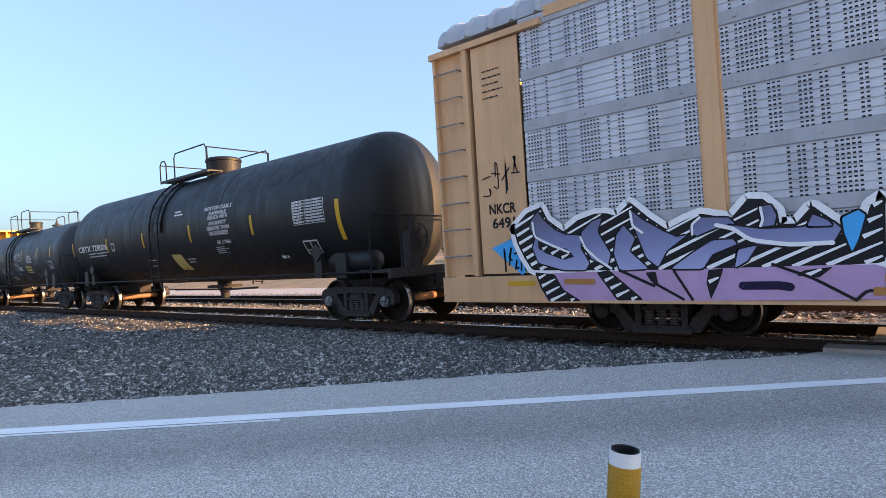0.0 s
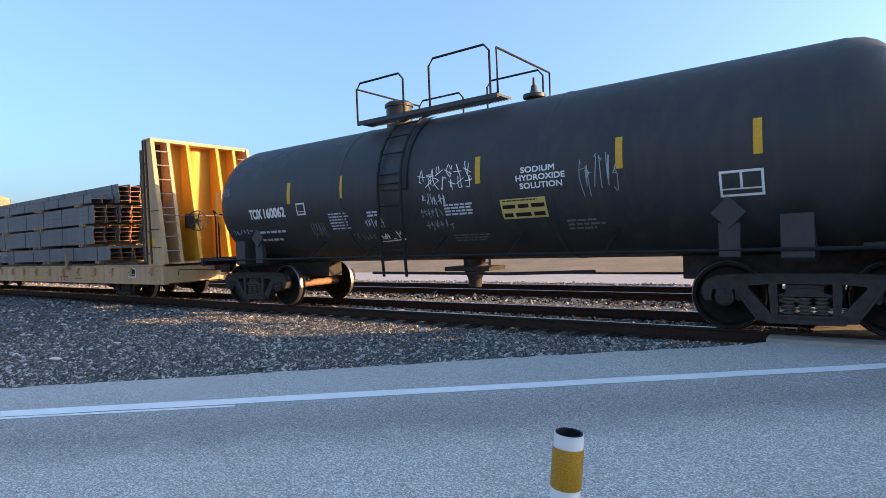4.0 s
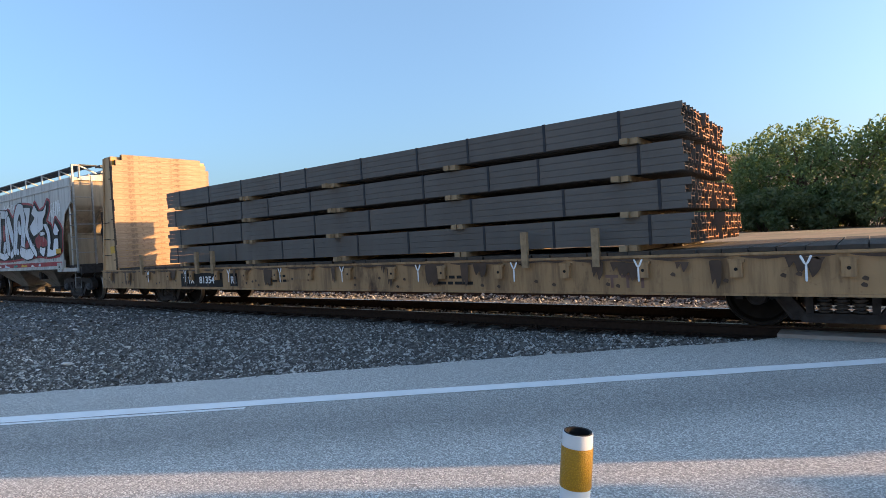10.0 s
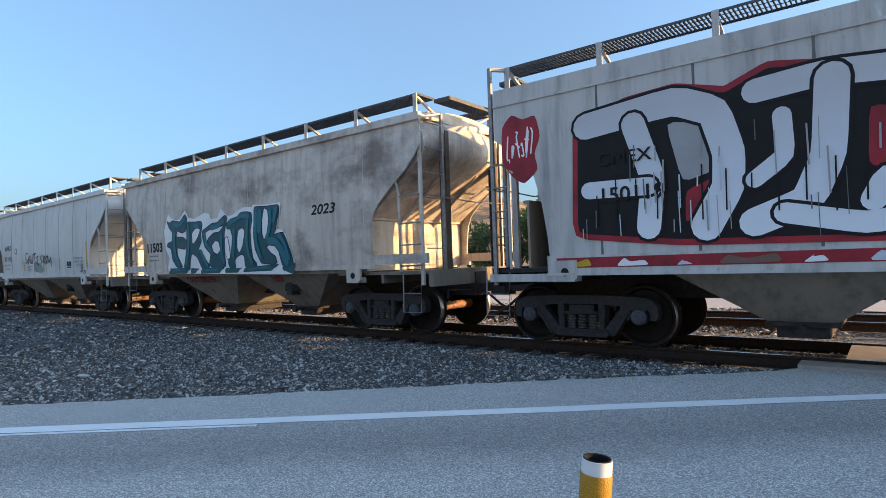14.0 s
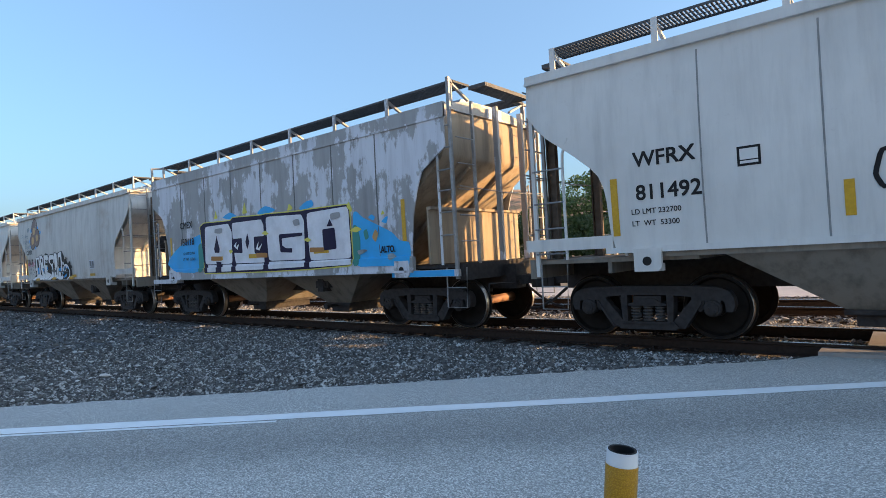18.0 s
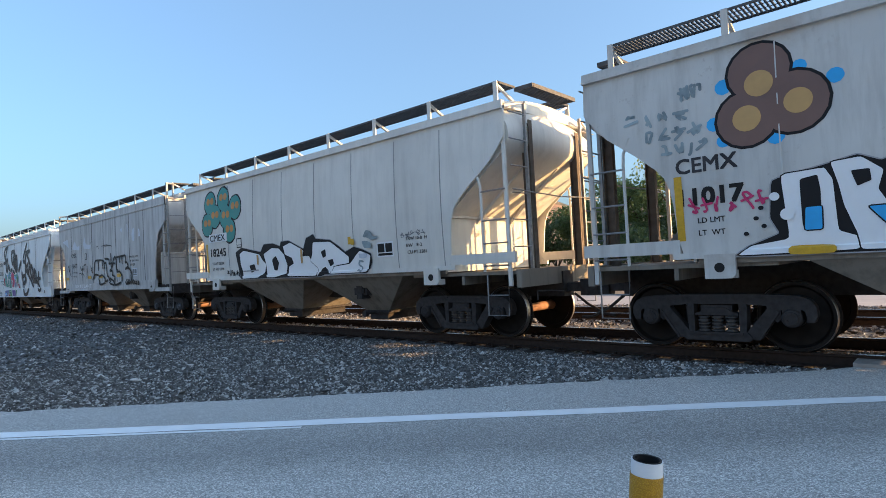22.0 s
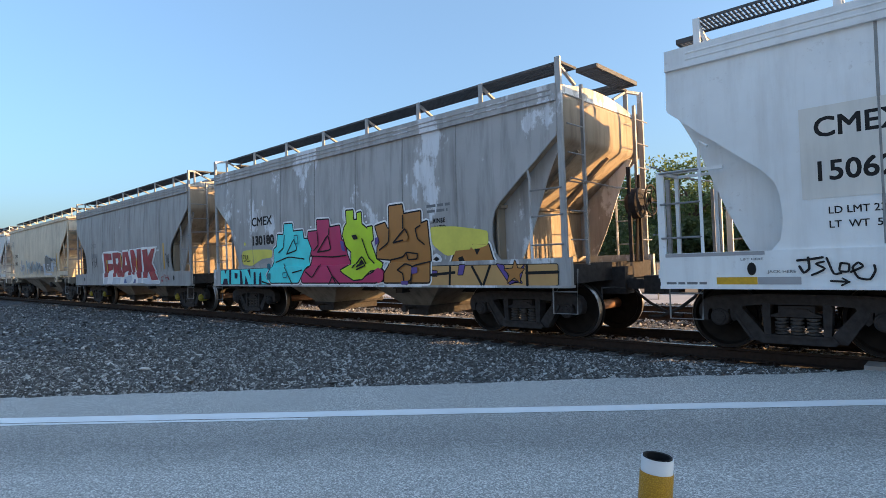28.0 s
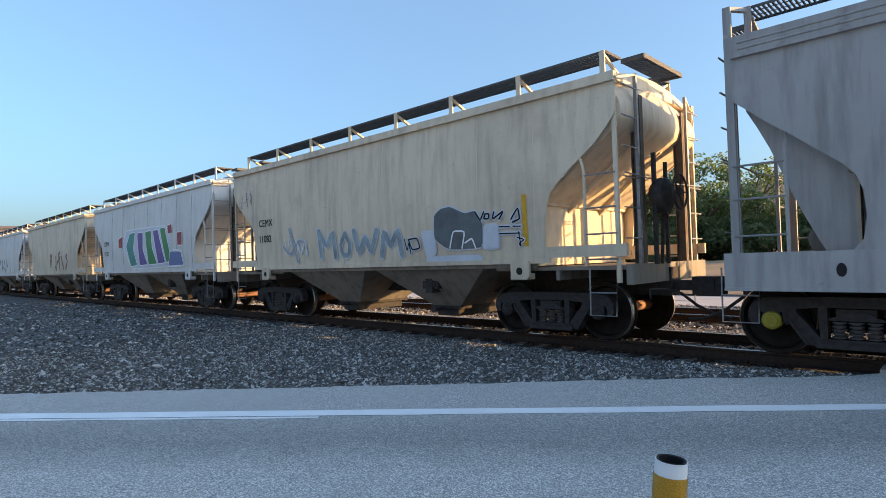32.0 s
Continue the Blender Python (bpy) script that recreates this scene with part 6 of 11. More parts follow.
def bundle(car_s, x0, x1, y0, z0, rows, cols, depth, width, material, label, key, rng, strap_every=1.5, timber=True):
    """A strapped bundle of beams on dunnage, a thing of its own that rides with the train."""
    b = thing("beam_bundle", label, "steel beams", "bundles of steel beams")
    CARS.append((b, car_s))
    length = x1 - x0
    for r in range(rows):
        for c in range(cols):
            part("beam", kept(f"beam{key}:beam", lambda: section_geo(length, depth * 0.97, width * 0.955, 0.014), 0), material, b, place=((x0 + x1) / 2 + rng.uniform(-0.05, 0.05), y0 + (c + 0.5) * depth, z0 + (r + 0.5) * width))
    h, w = rows * width, cols * depth
    n = max(2, int(length / strap_every))
    for i in range(n):
        x = x0 + 0.6 + i * (length - 1.2) / (n - 1) + rng.uniform(-0.25, 0.25)
        part("strap", kept(f"beam{key}:strap", lambda: Geo().box(-0.02, 0.02, y0 - 0.006, y0 - 0.001, -0.003, h + 0.004).box(-0.02, 0.02, y0, y0 + w, h + 0.001, h + 0.006), 0), strap_m, b, place=(x, 0, z0))
    if timber:
        n = max(3, int(length / 2.6))
        for i in range(n):
            x = x0 + 0.75 + i * (length - 1.5) / (n - 1) + rng.uniform(-0.1, 0.1)
            part("dunnage", kept(f"beam{key}{i % 3}:dun", lambda: Geo().box(-0.11, -0.005, y0 - 0.1 - 0.05 * (i % 3), y0 + w, -0.082, -0.002).box(0.005, 0.11, y0 - 0.08, y0 + w, -0.082, -0.002)), dunnage_m, b, place=(x, 0, z0))
    return b
# ---- the covered auto carrier at the head ----
def perforated():
    """Galvanised sheet with columns of small slots punched through."""
    k = Nodes("perforated_galvanised_panel")
    xyz = k.n("SeparateXYZ", Vector=k.co)

    def calc(op, a, b=0.0):
        node = k.t.nodes.new("ShaderNodeMath")
        node.operation = op
        k.put(node.inputs[0], a)
        k.put(node.inputs[1], b)
        return node.outputs[0]
    u, v = calc("DIVIDE", xyz.outputs[0], 0.052), calc("DIVIDE", xyz.outputs[2], 0.0517)
    slot = calc("MULTIPLY", calc("LESS_THAN", calc("FRACT", u), 0.62), calc("LESS_THAN", calc("FRACT", v), 0.42))
    who = k.n("TexWhiteNoise", Vector=k.n("CombineXYZ", X=calc("FLOOR", u), Y=k.n("ObjectInfo").outputs["Random"]).outputs[0])
    slot = calc("MULTIPLY", slot, calc("LESS_THAN", who.outputs["Value"], 0.5))
    base = k.ramp(k.noise(1.2, 6), (0.3, (0.46, 0.49, 0.54)), (0.7, (0.66, 0.69, 0.73)))
    base = k.mix(k.ramp(k.noise(1.0, 6, 0.6, k.scaled(4, 4, 0.4)), (0.5, 0.0), (0.8, 0.5)), base, (0.2, 0.2, 0.21))
    base = k.mix(slot, base, (0.015, 0.016, 0.018))
    return k.done(base, 0.5, 0.2)


def rib_geo():
    """A panel's sheet with level ribs pressed into it."""
    prof = [(-1.53, 0.0)]
    for i in range(6):
        z = i * 0.1033
        prof += [(-1.545, z + 0.004), (-1.545, z + 0.07), (-1.528, z + 0.078), (-1.528, z + 0.094), (-1.545, z + 0.1025)]
    prof += [(-1.53, 0.6202), (-1.515, 0.6202), (-1.515, 0.0)]
    return Geo().prism(prof, "x", -1.3, 1.3)


rack_panel_m = perforated()
rack_plain_m = weathered("dull_galvanised_sheet", (0.46, 0.48, 0.51), streak=0.3, rusty=0.1, rough=0.45)


def auto_rack(s):
    car = thing("auto_rack_car", "tan and galvanised auto carrier with purple graffiti along its sill", "auto carrier")
    CARS.append((car, s))
    H = 13.65
    bay = [(-12.26 + i * 2.83, -12.26 + i * 2.83 + 2.6) for i in range(9)]
    for turn in (0.0, math.pi):
        side = part("side_sill", kept("rack:sill", lambda: Geo().box(-H - 0.4, H + 0.4, -1.60, -1.52, 0.56, 0.94).box(-H - 0.4, H + 0.4, -1.62, -1.4, 0.52, 0.56)), rack_m, car, turn=turn)
        part("end_panel", kept("rack:endp", lambda: Geo().box(-13.2, -12.3, -1.56, -1.53, 0.98, 4.72)), rack_m, car, turn=turn)
        part("end_panel", kept("rack:endq", lambda: Geo().box(13.2, 12.3 + 0.75, -1.56, -1.53, 0.98, 4.72)), rack_m, car, turn=turn)
        for x0, x1 in ((-14.02, -13.28), (13.28, 14.02)):
            part("corner_post", kept(f"rack{x0}:corner", lambda: Geo().prism([(x0, -1.42), (x1, -1.42), (x1, -1.60), (x1 - 0.09, -1.60), (x1 - 0.09, -1.50), (x0 + 0.05, -1.50), (x0 + 0.05, -1.58), (x0, -1.58)], "z", 0.95, 4.75)), rack_m, car, turn=turn)
            for i in range(8):
                part("rung", kept("rack:rung", lambda: Geo().tube([(0.04, -1.5, 0), (0.04, -1.6, 0), (0.55, -1.6, 0), (0.55, -1.5, 0)], 0.013, 6)), steel_m, car, place=((x0 if turn == 0 else -x0), 0, 1.3 + i * 0.45), turn=turn)
        part("top_rail", kept("rack:toprail", lambda: Geo().box(-H - 0.42, -11.85, -1.62, -1.42, 4.74, 4.84).box(-11.8, 11.8, -1.57, -1.45, 4.84, 5.0).box(11.85, H + 0.42, -1.62, -1.42, 4.74, 4.84)), rack_m, car, turn=turn)
        for x0, x1 in bay:
            part("pillar", kept("rack:pillar", lambda: Geo().prism([(-0.15, -1.5), (0.15, -1.5), (0.15, -1.56), (0.115, -1.56), (0.115, -1.60), (-0.115, -1.60), (-0.115, -1.56), (-0.15, -1.56)], "z", 0.94, 4.95)), rack_m, car, place=((x1 + 0.115) * (1 if turn == 0 else -1), 0, 0), turn=turn)
            for i in range(5):
                z = 0.98 + i * 0.79
                part("side_panel", kept("rack:panel", rib_geo), rack_panel_m, car, place=((x0 + x1) / 2 * (1 if turn == 0 else -1), 0, z), turn=turn)
                part("panel_band", kept("rack:band", lambda: Geo().box(-1.3, 1.3, -1.556, -1.525, 0.622, 0.788).box(-1.1, -1.06, -1.575, -1.556, 0.68, 0.72).box(-0.3, -0.26, -1.575, -1.556, 0.68, 0.72).box(0.3, 0.34, -1.575, -1.556, 0.68, 0.72).box(1.06, 1.1, -1.575, -1.556, 0.68, 0.72)), rack_plain_m, car, place=((x0 + x1) / 2 * (1 if turn == 0 else -1), 0, z), turn=turn)
        part("end_door", kept("rack:door", lambda: Geo().box(H - 0.02, H + 0.04, -1.42, 1.42, 1.0, 4.75)), rack_m, car, turn=turn)
        coupler(car, (H + 0.1) * (1 if turn == 0 else -1), 1 if turn == 0 else -1)
        truck(car, s, (10.5 if turn == 0 else -10.5), r=0.356)
    prof = [(1.5 * math.sin(a), 4.86 + 0.72 * math.cos(a) ** 0.7) for a in np.linspace(-1.5, 1.5, 15)]
    roof = part("roof", Geo().prism(prof, "x", -13.95, 13.95), rack_plain_m, car, "corrugated galvanised roof")
    for i in range(62):
        part("roof_rib", kept("rack:rib", lambda: Geo().add([p for a in np.linspace(-1.5, 1.5, 13) for p in ((-0.06, 1.505 * math.sin(a), 4.862 + 0.722 * math.cos(a) ** 0.7), (0.0, 1.54 * math.sin(a), 4.885 + 0.74 * math.cos(a) ** 0.7), (0.06, 1.505 * math.sin(a), 4.862 + 0.722 * math.cos(a) ** 0.7))], [(3 * i_ + k, 3 * i_ + k + 1, 3 * i_ + k + 4, 3 * i_ + k + 3) for i_ in range(12) for k in (0, 1)])), rack_plain_m, roof, place=(-13.75 + i * 0.45, 0, 0))
    part("deck", kept("rack:deck", lambda: Geo().box(-H, H, -1.5, 1.5, 0.85, 0.97)), truck_m, car)
    part("centre_sill", kept("rack:cs", lambda: Geo().box(-H, H, -0.2, 0.2, 0.5, 0.85)), truck_m, car)
    return car, lambda z: 1.60
# ---- the train, from its head to its tail ----
CARS = []
HOPPERS = [  # label, place, build, paint, end with the hand brake
    ("weathered ash-grey hopper car with large silver and red graffiti", -93.75, "lattice", "ash", 1),
    ("brown-stained grey hopper car with teal block graffiti", -106.85, "arc", "tan_grey", 0),
    ("clean pale grey hopper car with thin black tags", -120.09, "arc", "pale", 0),
    ("peeling grey hopper car with white block graffiti on blue", -133.25, "lattice", "peeling", 0),
    ("faded grey hopper car with white and black bubble graffiti", -146.5, "arc", "grey", 1),
    ("light grey hopper car with white letters and jade blobs", -159.73, "arc", "light", 0),
    ("mid-grey hopper car with black outline graffiti", -172.77, "lattice", "mid", 0),
    ("chalky white hopper car with black scrawl and colourful graffiti", -185.93, "long", "white", 0),
    ("patchy grey hopper car with a row of bright coloured graffiti", -199.2, "deep", "patchy", 1),
    ("slate grey hopper car with red and white block graffiti", -212.45, "deep", "slate", 1),
    ("stained cream hopper car with faded blue graffiti", -225.6, "arc", "cream", 1),
    ("pale grey hopper car with green and violet graffiti", -238.8, "arc", "pale", 0),
    ("dusty cream hopper car with a dark tag", -252.0, "arc", "cream", 0),
    ("pale grey hopper car far down the train", -265.2, "arc", "pale", 0),
    ("grey hopper car at the far end of the train", -278.4, "arc", "grey", 0),
]
cap_yellow = plain("yellow_bearing_cap", (0.34, 0.29, 0.03), 0.5, 0.0, 0.2, 20)
cap_steel = plain("worn_steel_cap", (0.085, 0.088, 0.10), 0.6, 0.2, 0.3, 20)
cap_bright = plain("polished_steel_cap", (0.22, 0.24, 0.27), 0.45, 0.5, 0.3, 20)
HOP = []
for i_, (label, s, build, paint, brake) in enumerate(HOPPERS):
    HOP.append(hopper(label, s, build, PAINT[paint], under_m, brake, cap=cap_yellow if i_ == 9 else cap_steel if i_ in (0, 1, 6) else None))

RACK = auto_rack(7.6)
T1 = tank_car("long satin-black tank car with white stencilled warnings", -16.62, 9.07, 8.35, 1.626, 2.546, 7.26, tank_m, 0.35, -0.8, (-1.7, 1.25), black_m, 1, 0.5, ((-1.7, -1.3, 0.72), (-0.75, 1.2, 0.84)), cap_bright)
T2 = tank_car("shorter blue-black tank car with white tags on its shell", -33.0, 7.35, 6.7, 1.395, 2.345, 5.46, tank2_m, -1.73, -0.8, (-1.97, 1.24), black_m, -1, 0.27, ((-1.97, -0.78, 0.85), (-0.17, 1.1, 0.95)))
part("relief_valve", Geo().lathe([(0.1, 3.66), (0.1, 3.78), (0.2, 3.8), (0.2, 3.86), (0.07, 3.9), (0.05, 4.02), (0.025, 4.04), (0.02, 4.16), (0, 4.17)], "z", 16, (1.4, 0, 0)), tank2_m, T2[0])
F1 = flat_car("beige bulkhead flat car loaded with steel beams", -52.29, 10.66, 7.55, beige_m, beige_m, 3, 0.02, 0.09, True)
F2 = flat_car("rust-chipped beige bulkhead flat car loaded with small beams", -75.5, 10.69, 7.75, chipped_m, beige_m, 4, 0.0, 0.12)
rng_ = random.Random(11)
# load of the first flat car: wide beams in four tiers, two stacks abreast
for tier, (x0, x1, far, z0, rows, width) in enumerate(((-4.7, 7.28, 7.1, 1.135, 3, 0.142), (-5.04, 6.28, 6.68, 1.66, 4, 0.138), (-4.86, 6.41, 6.66, 2.28, 4, 0.139), (-4.4, 6.18, 6.5, 2.91, 1, 0.27))):
    bundle(-52.215, x0, x1, -1.38, z0, rows, 2, 0.335, width, beam_m, "strapped bundle of blue-grey steel beams on timber blocks", f"a{tier}", rng_)
    if tier < 3:
        bundle(-52.215, x0 + 0.2, x1 + (0.15 if tier else 0.0), -0.68, z0, rows, 2, 0.335, width, beam_m, "strapped bundle of blue-grey steel beams with rusty ends", f"e{tier}", rng_)
        bundle(-52.215, -4.7, far, 0.02, z0, rows, 4, 0.335, width, beam_m, "strapped bundle of blue-grey steel beams with rusty ends", f"b{tier}", rng_)
    else:
        bundle(-52.215, -4.6, far, -0.68, z0, 4, 3, 0.335, 0.15, beam_m, "strapped top bundle of steel beams with rusty ends", f"b{tier}", rng_)
# load of the second: four tiers of small sections
for tier in range(4):
    z0 = max(1.135, 1.1 + tier * 0.497)
    bundle(-75.5, -6.93, 6.2 - 0.02 * tier, -1.4, z0, 4, 7, 0.195, 0.1, beam2_m, "strapped bundle of small brown-grey steel sections", f"c{tier}", rng_, 1.25)
    bundle(-75.5, -6.9, 6.3 - 0.07 * tier, 0.02, z0, 4, 7, 0.195, 0.1, beam2_m, "strapped bundle of small brown-grey steel sections", f"d{tier}", rng_, 1.25)
# short stakes standing in the flat cars' pockets
for car, xs in ((F1[0], (-4.8, -1.2, 4.9)), (F2[0], (-5.3, -4.6, -8.1, 3.85, 4.97))):
    for x in xs:
        part("stake", kept("flat:stake", lambda: Geo().box(-0.05, 0.05, -1.63, -1.56, 0.86, 1.4)), dunnage_m, car, "upright timber stake", place=(x, 0, 0))
# ---- lettering, tape and spray paint ----
def number(car, surf, mark, digits, x, z, h=0.2, ink=None, gap=0.42, lift=0.004):
    write(car, mark, x, z, h, ink or black_m, surf, bold=0.005, lift=lift)
    write(car, digits, x + 0.02, z - gap, h, ink or black_m, surf, bold=0.005, lift=lift)


def weights(car, surf, x, z, a, b, h=0.07, lift=0.004):
    write(car, "LD LMT " + a, x, z, h, black_m, surf, bold=0.003, lift=lift)
    write(car, "LT  WT  " + b, x, z - 0.16, h, black_m, surf, bold=0.003, lift=lift)


def tape(car, surf, *spots):
    for x, z, h in spots:
        block(car, x, x + 0.1, z, z + h, yellow_m, surf, 0.006, "reflective_tape")


def box_frame(car, surf, x, z, w, h, cells=2, ink=white_m, fill=black_m):
    block(car, x, x + w, z, z + h, ink, surf, 0.004, "stencil_frame", cuts=2)
    m = 0.03
    cw = (w - m) / cells
    for i in range(cells):
        block(car, x + m + i * cw, x + (i + 1) * cw, z + h * 0.32, z + h - m, fill, surf, 0.007, "stencil_field", cuts=2)
    block(car, x + m, x + w - m, z + m, z + h * 0.26, fill, surf, 0.007, "stencil_field", cuts=0)


# tank cars
car, sf = T1
for i, line_ in enumerate(("NOT FOR CLASS 3", "FLAMMABLE", "LIQUIDS WITH", "API GRAVITY", "GREATER THAN", "50 DEGREES")):
    w = (1.22, 0.78, 0.92, 0.80, 1.02, 0.84)[i]
    write(car, line_, 2.72 - w * 0.54, 2.87 - i * 0.132, 0.094, white_m, sf, w * 1.08, bold=0.006, cuts=5, lift=0.012)
write(car, "SR 11961", 2.52, 1.97, 0.09, white_m, sf, 0.66, bold=0.006, cuts=5, lift=0.012)
bars(car, 2.35, 1.9, 0.62, 4, 0.05, 0.018, white_m, sf, seed=2)
write(car, "CBTX 728006", -7.25, 2.2, 0.2, white_m, sf, 2.62, bold=0.006, cuts=8, lift=0.012)
bars(car, -6.4, 2.13, 1.8, 2, 0.1, 0.035, white_m, sf, seed=3)
for x in (-7.9, -4.68, -1.86, 1.12, 4.2):
    block(car, x, x + 0.1, 2.1, 2.57, yellow_m, sf, 0.006, "reflective_tape")
block(car, 7.40, 7.53, 1.78, 2.62, yellow_m, sf, 0.006, "reflective_tape", cuts=8)
for i in range(9):
    block(car, 5.93, 7.03, 2.19 + i * 0.064, 2.199 + i * 0.064, white_m, sf, 0.006, "table_line", cuts=0)
for x in (5.93, 6.38, 6.6, 6.82, 7.02):
    block(car, x, x + 0.011, 2.19, 2.711, white_m, sf, 0.006, "table_line", cuts=5)
bars(car, 5.96, 2.695, 0.4, 8, 0.064, 0.026, white_m, sf, 0.008, ragged=0.4, seed=61)
bars(car, 6.42, 2.695, 0.58, 8, 0.064, 0.02, INK["silver"], sf, 0.008, ragged=0.1, seed=62)
box_frame(car, sf, 6.03, 1.54, 0.52, 0.3, 2, white_m, tank_m)
part("notice", lay([(0, 0), (0.6, -0.03), (0.56, 0.44), (-0.02, 0.46)], [(0, 1, 2, 3)], -0.27, 1.36, sf, 0.006, 3), INK["notice"], car, "yellow paper notice stuck on the tank")
bars(car, 0.5, 1.66, 0.5, 2, 0.08, 0.03, white_m, sf, seed=4)
bars(car, -0.0 - 1.95, 1.72, 0.6, 3, 0.09, 0.028, white_m, sf, seed=5)
bars(car, 0.3, 3.02, 0.5, 2, 0.09, 0.04, white_m, sf, seed=6)
box_frame(car, sf, -4.3, 2.12, 0.26, 0.26, 1, white_m, tank_m)
bars(car, 4.95, 1.55, 0.3, 1, 0.1, 0.07, white_m, sf, seed=7)
spray(car, tag(5, 6), 0.9, 3.2, 5.6, 0.5, 0.06, INK["dim"], sf, 0.004, cuts=8)
car, sf = T2
write(car, "TCIX", -5.08, 1.98, 0.2, white_m, sf, 0.42, bold=0.01, cuts=6, lift=0.012)
write(car, "160062", -4.57, 1.98, 0.2, white_m, sf, 0.7, bold=0.01, cuts=6, lift=0.012)
bars(car, -4.98, 1.7, 1.03, 2, 0.17, 0.05, INK["silver"], sf, seed=8)
for x, z0 in ((-6.36, 1.73), (-3.75, 2.24), (-2.2, 2.24), (0.98, 2.24), (3.3, 2.24), (5.0, 2.24)):
    block(car, x, x + 0.1, z0, 2.68, yellow_m, sf, 0.006, "reflective_tape")
box_frame(car, sf, -3.49, 1.98, 0.27, 0.25, 1, white_m, tank2_m)
bars(car, -2.58, 1.96, 0.55, 6, 0.058, 0.026, INK["silver"], sf, ragged=0.2, seed=9)
bars(car, -1.53, 1.94, 0.33, 2, 0.06, 0.035, INK["silver"], sf, ragged=0.1, seed=10)
for i, line_ in enumerate(("SODIUM", "HYDROXIDE", "SOLUTION")):
    write(car, line_, (1.82, 1.73, 1.79)[i], 2.33 - i * 0.122, 0.085, white_m, sf, (0.56, 0.81, 0.70)[i], bold=0.009, cuts=5, lift=0.012)
block(car, 1.39, 2.18, 1.64, 1.95, INK["notice"], sf, 0.006, "notice", "yellow notice stuck on the tank")
bars(car, 1.44, 1.93, 0.7, 1, 0.1, 0.02, black_m, sf, 0.009, seed=63)
bars(car, 1.42, 1.86, 0.74, 1, 0.1, 0.06, black_m, sf, 0.009, ragged=0.02, seed=64)
bars(car, 1.42, 1.73, 0.74, 1, 0.1, 0.06, black_m, sf, 0.009, ragged=0.02, seed=65)
bars(car, 0.28, 1.95, 0.6, 4, 0.052, 0.03, INK["silver"], sf, ragged=0.15, seed=66)
bars(car, 0.28, 1.43, 0.75, 3, 0.045, 0.022, INK["grey"], sf, seed=67)
bars(car, 2.45, 1.58, 0.6, 3, 0.06, 0.03, INK["grey"], sf, seed=68)
for sd, x, z, w, h, ink in ((71, -0.21, 2.36, 1.15, 0.26, "white"), (72, -0.05, 2.2, 1.0, 0.22, "white"), (73, -0.15, 1.95, 0.5, 0.2, "silver"), (74, -0.26, 1.76, 0.5, 0.14, "fade"), (75, -0.2, 1.55, 0.6, 0.14, "fade"), (76, 2.75, 1.95, 0.6, 0.5, "fade")):
    spray(car, tag(sd, 6), x, z, w, h, 0.013, INK[ink], sf, 0.006, cuts=4)
box_frame(car, sf, 4.6, 1.75, 0.5, 0.32, 2, white_m, tank2_m)
for sd, x, z, w, h, ink, t_ in ((3, -5.9, 1.66, 0.75, 0.1, "silver", 0.012), (4, -6.2, 2.55, 0.4, 0.2, "grey", 0.02), (6, -3.2, 1.5, 0.45, 0.3, "grey", 0.014), (7, -2.1, 1.4, 0.6, 0.14, "grey", 0.014), (8, -1.65, 1.64, 0.5, 0.16, "silver", 0.01), (9, -1.43, 1.4, 0.62, 0.14, "white", 0.018)):
    spray(car, tag(sd, 6), x, z, w, h, t_, INK[ink], sf, 0.006, cuts=4)
spray(car, [[(0, 0.1), (0.1, 0), (1, 0.3)]], -1.43, 1.36, 0.6, 0.1, 0.016, INK["white"], sf, 0.006, cuts=2)

# auto carrier: blue and violet drawing over pale pink, black and white shards
car, sf = RACK
write(car, "NKCR", -13.0, 1.95, 0.16, black_m, sf, 0.5, lift=-0.035, bold=0.006)
write(car, "6491", -12.95, 1.72, 0.16, black_m, sf, 0.42, lift=-0.035, bold=0.006)
spray(car, tag(15, 4), -13.1, 2.3, 0.75, 0.55, 0.022, INK["black"], sf, -0.034)
bars(car, -13.0, 4.3, 0.4, 5, 0.11, 0.022, black_m, sf, -0.034, seed=12)
block(car, -12.05, 1.2, 0.58, 0.93, INK["lilac"], sf, 0.004, "graffiti", "pale pink spray paint along the sill", cuts=0)
part("graffiti", lay([(0, 0.3), (0.6, 0.5), (0.9, 0.1), (0.55, -0.15)], [(0, 1, 2, 3)], -13.0, 1.1, sf, -0.033, 0), INK["sky"], car)
spray(car, tag(21, 4), -12.8, 1.05, 0.45, 0.35, 0.03, INK["black"], sf, -0.03)
for x in (-12.7, -10.9, -8.2, -5.5):
    block(car, x, x + 0.5, 0.78, 0.86, yellow_m, sf, 0.01, "reflective_tape", cuts=0)

# flat cars
car, sf = F1
block(car, -6.09, -4.1, 0.515, 0.765, black_m, sf, 0.004, "number_panel", cuts=0)
write(car, "TTPX", -5.98, 0.56, 0.15, white_m, sf, 0.62, lift=0.008, shear=0.15, bold=0.006, cuts=0)
write(car, "81130", -4.98, 0.56, 0.16, white_m, sf, 0.75, lift=0.008, bold=0.008, cuts=0)
block(car, -3.82, -3.44, 0.515, 0.735, black_m, sf, 0.004, "number_panel", cuts=0)
write(car, "R-1", -3.76, 0.55, 0.15, white_m, sf, 0.28, lift=0.008, bold=0.008, cuts=0)
write(car, "LD LMT 166000", -2.49, 0.64, 0.055, black_m, sf, 0.5, bold=0.003, cuts=0)
write(car, "LT WT 63000", -2.45, 0.55, 0.055, black_m, sf, 0.42, bold=0.003, cuts=0)
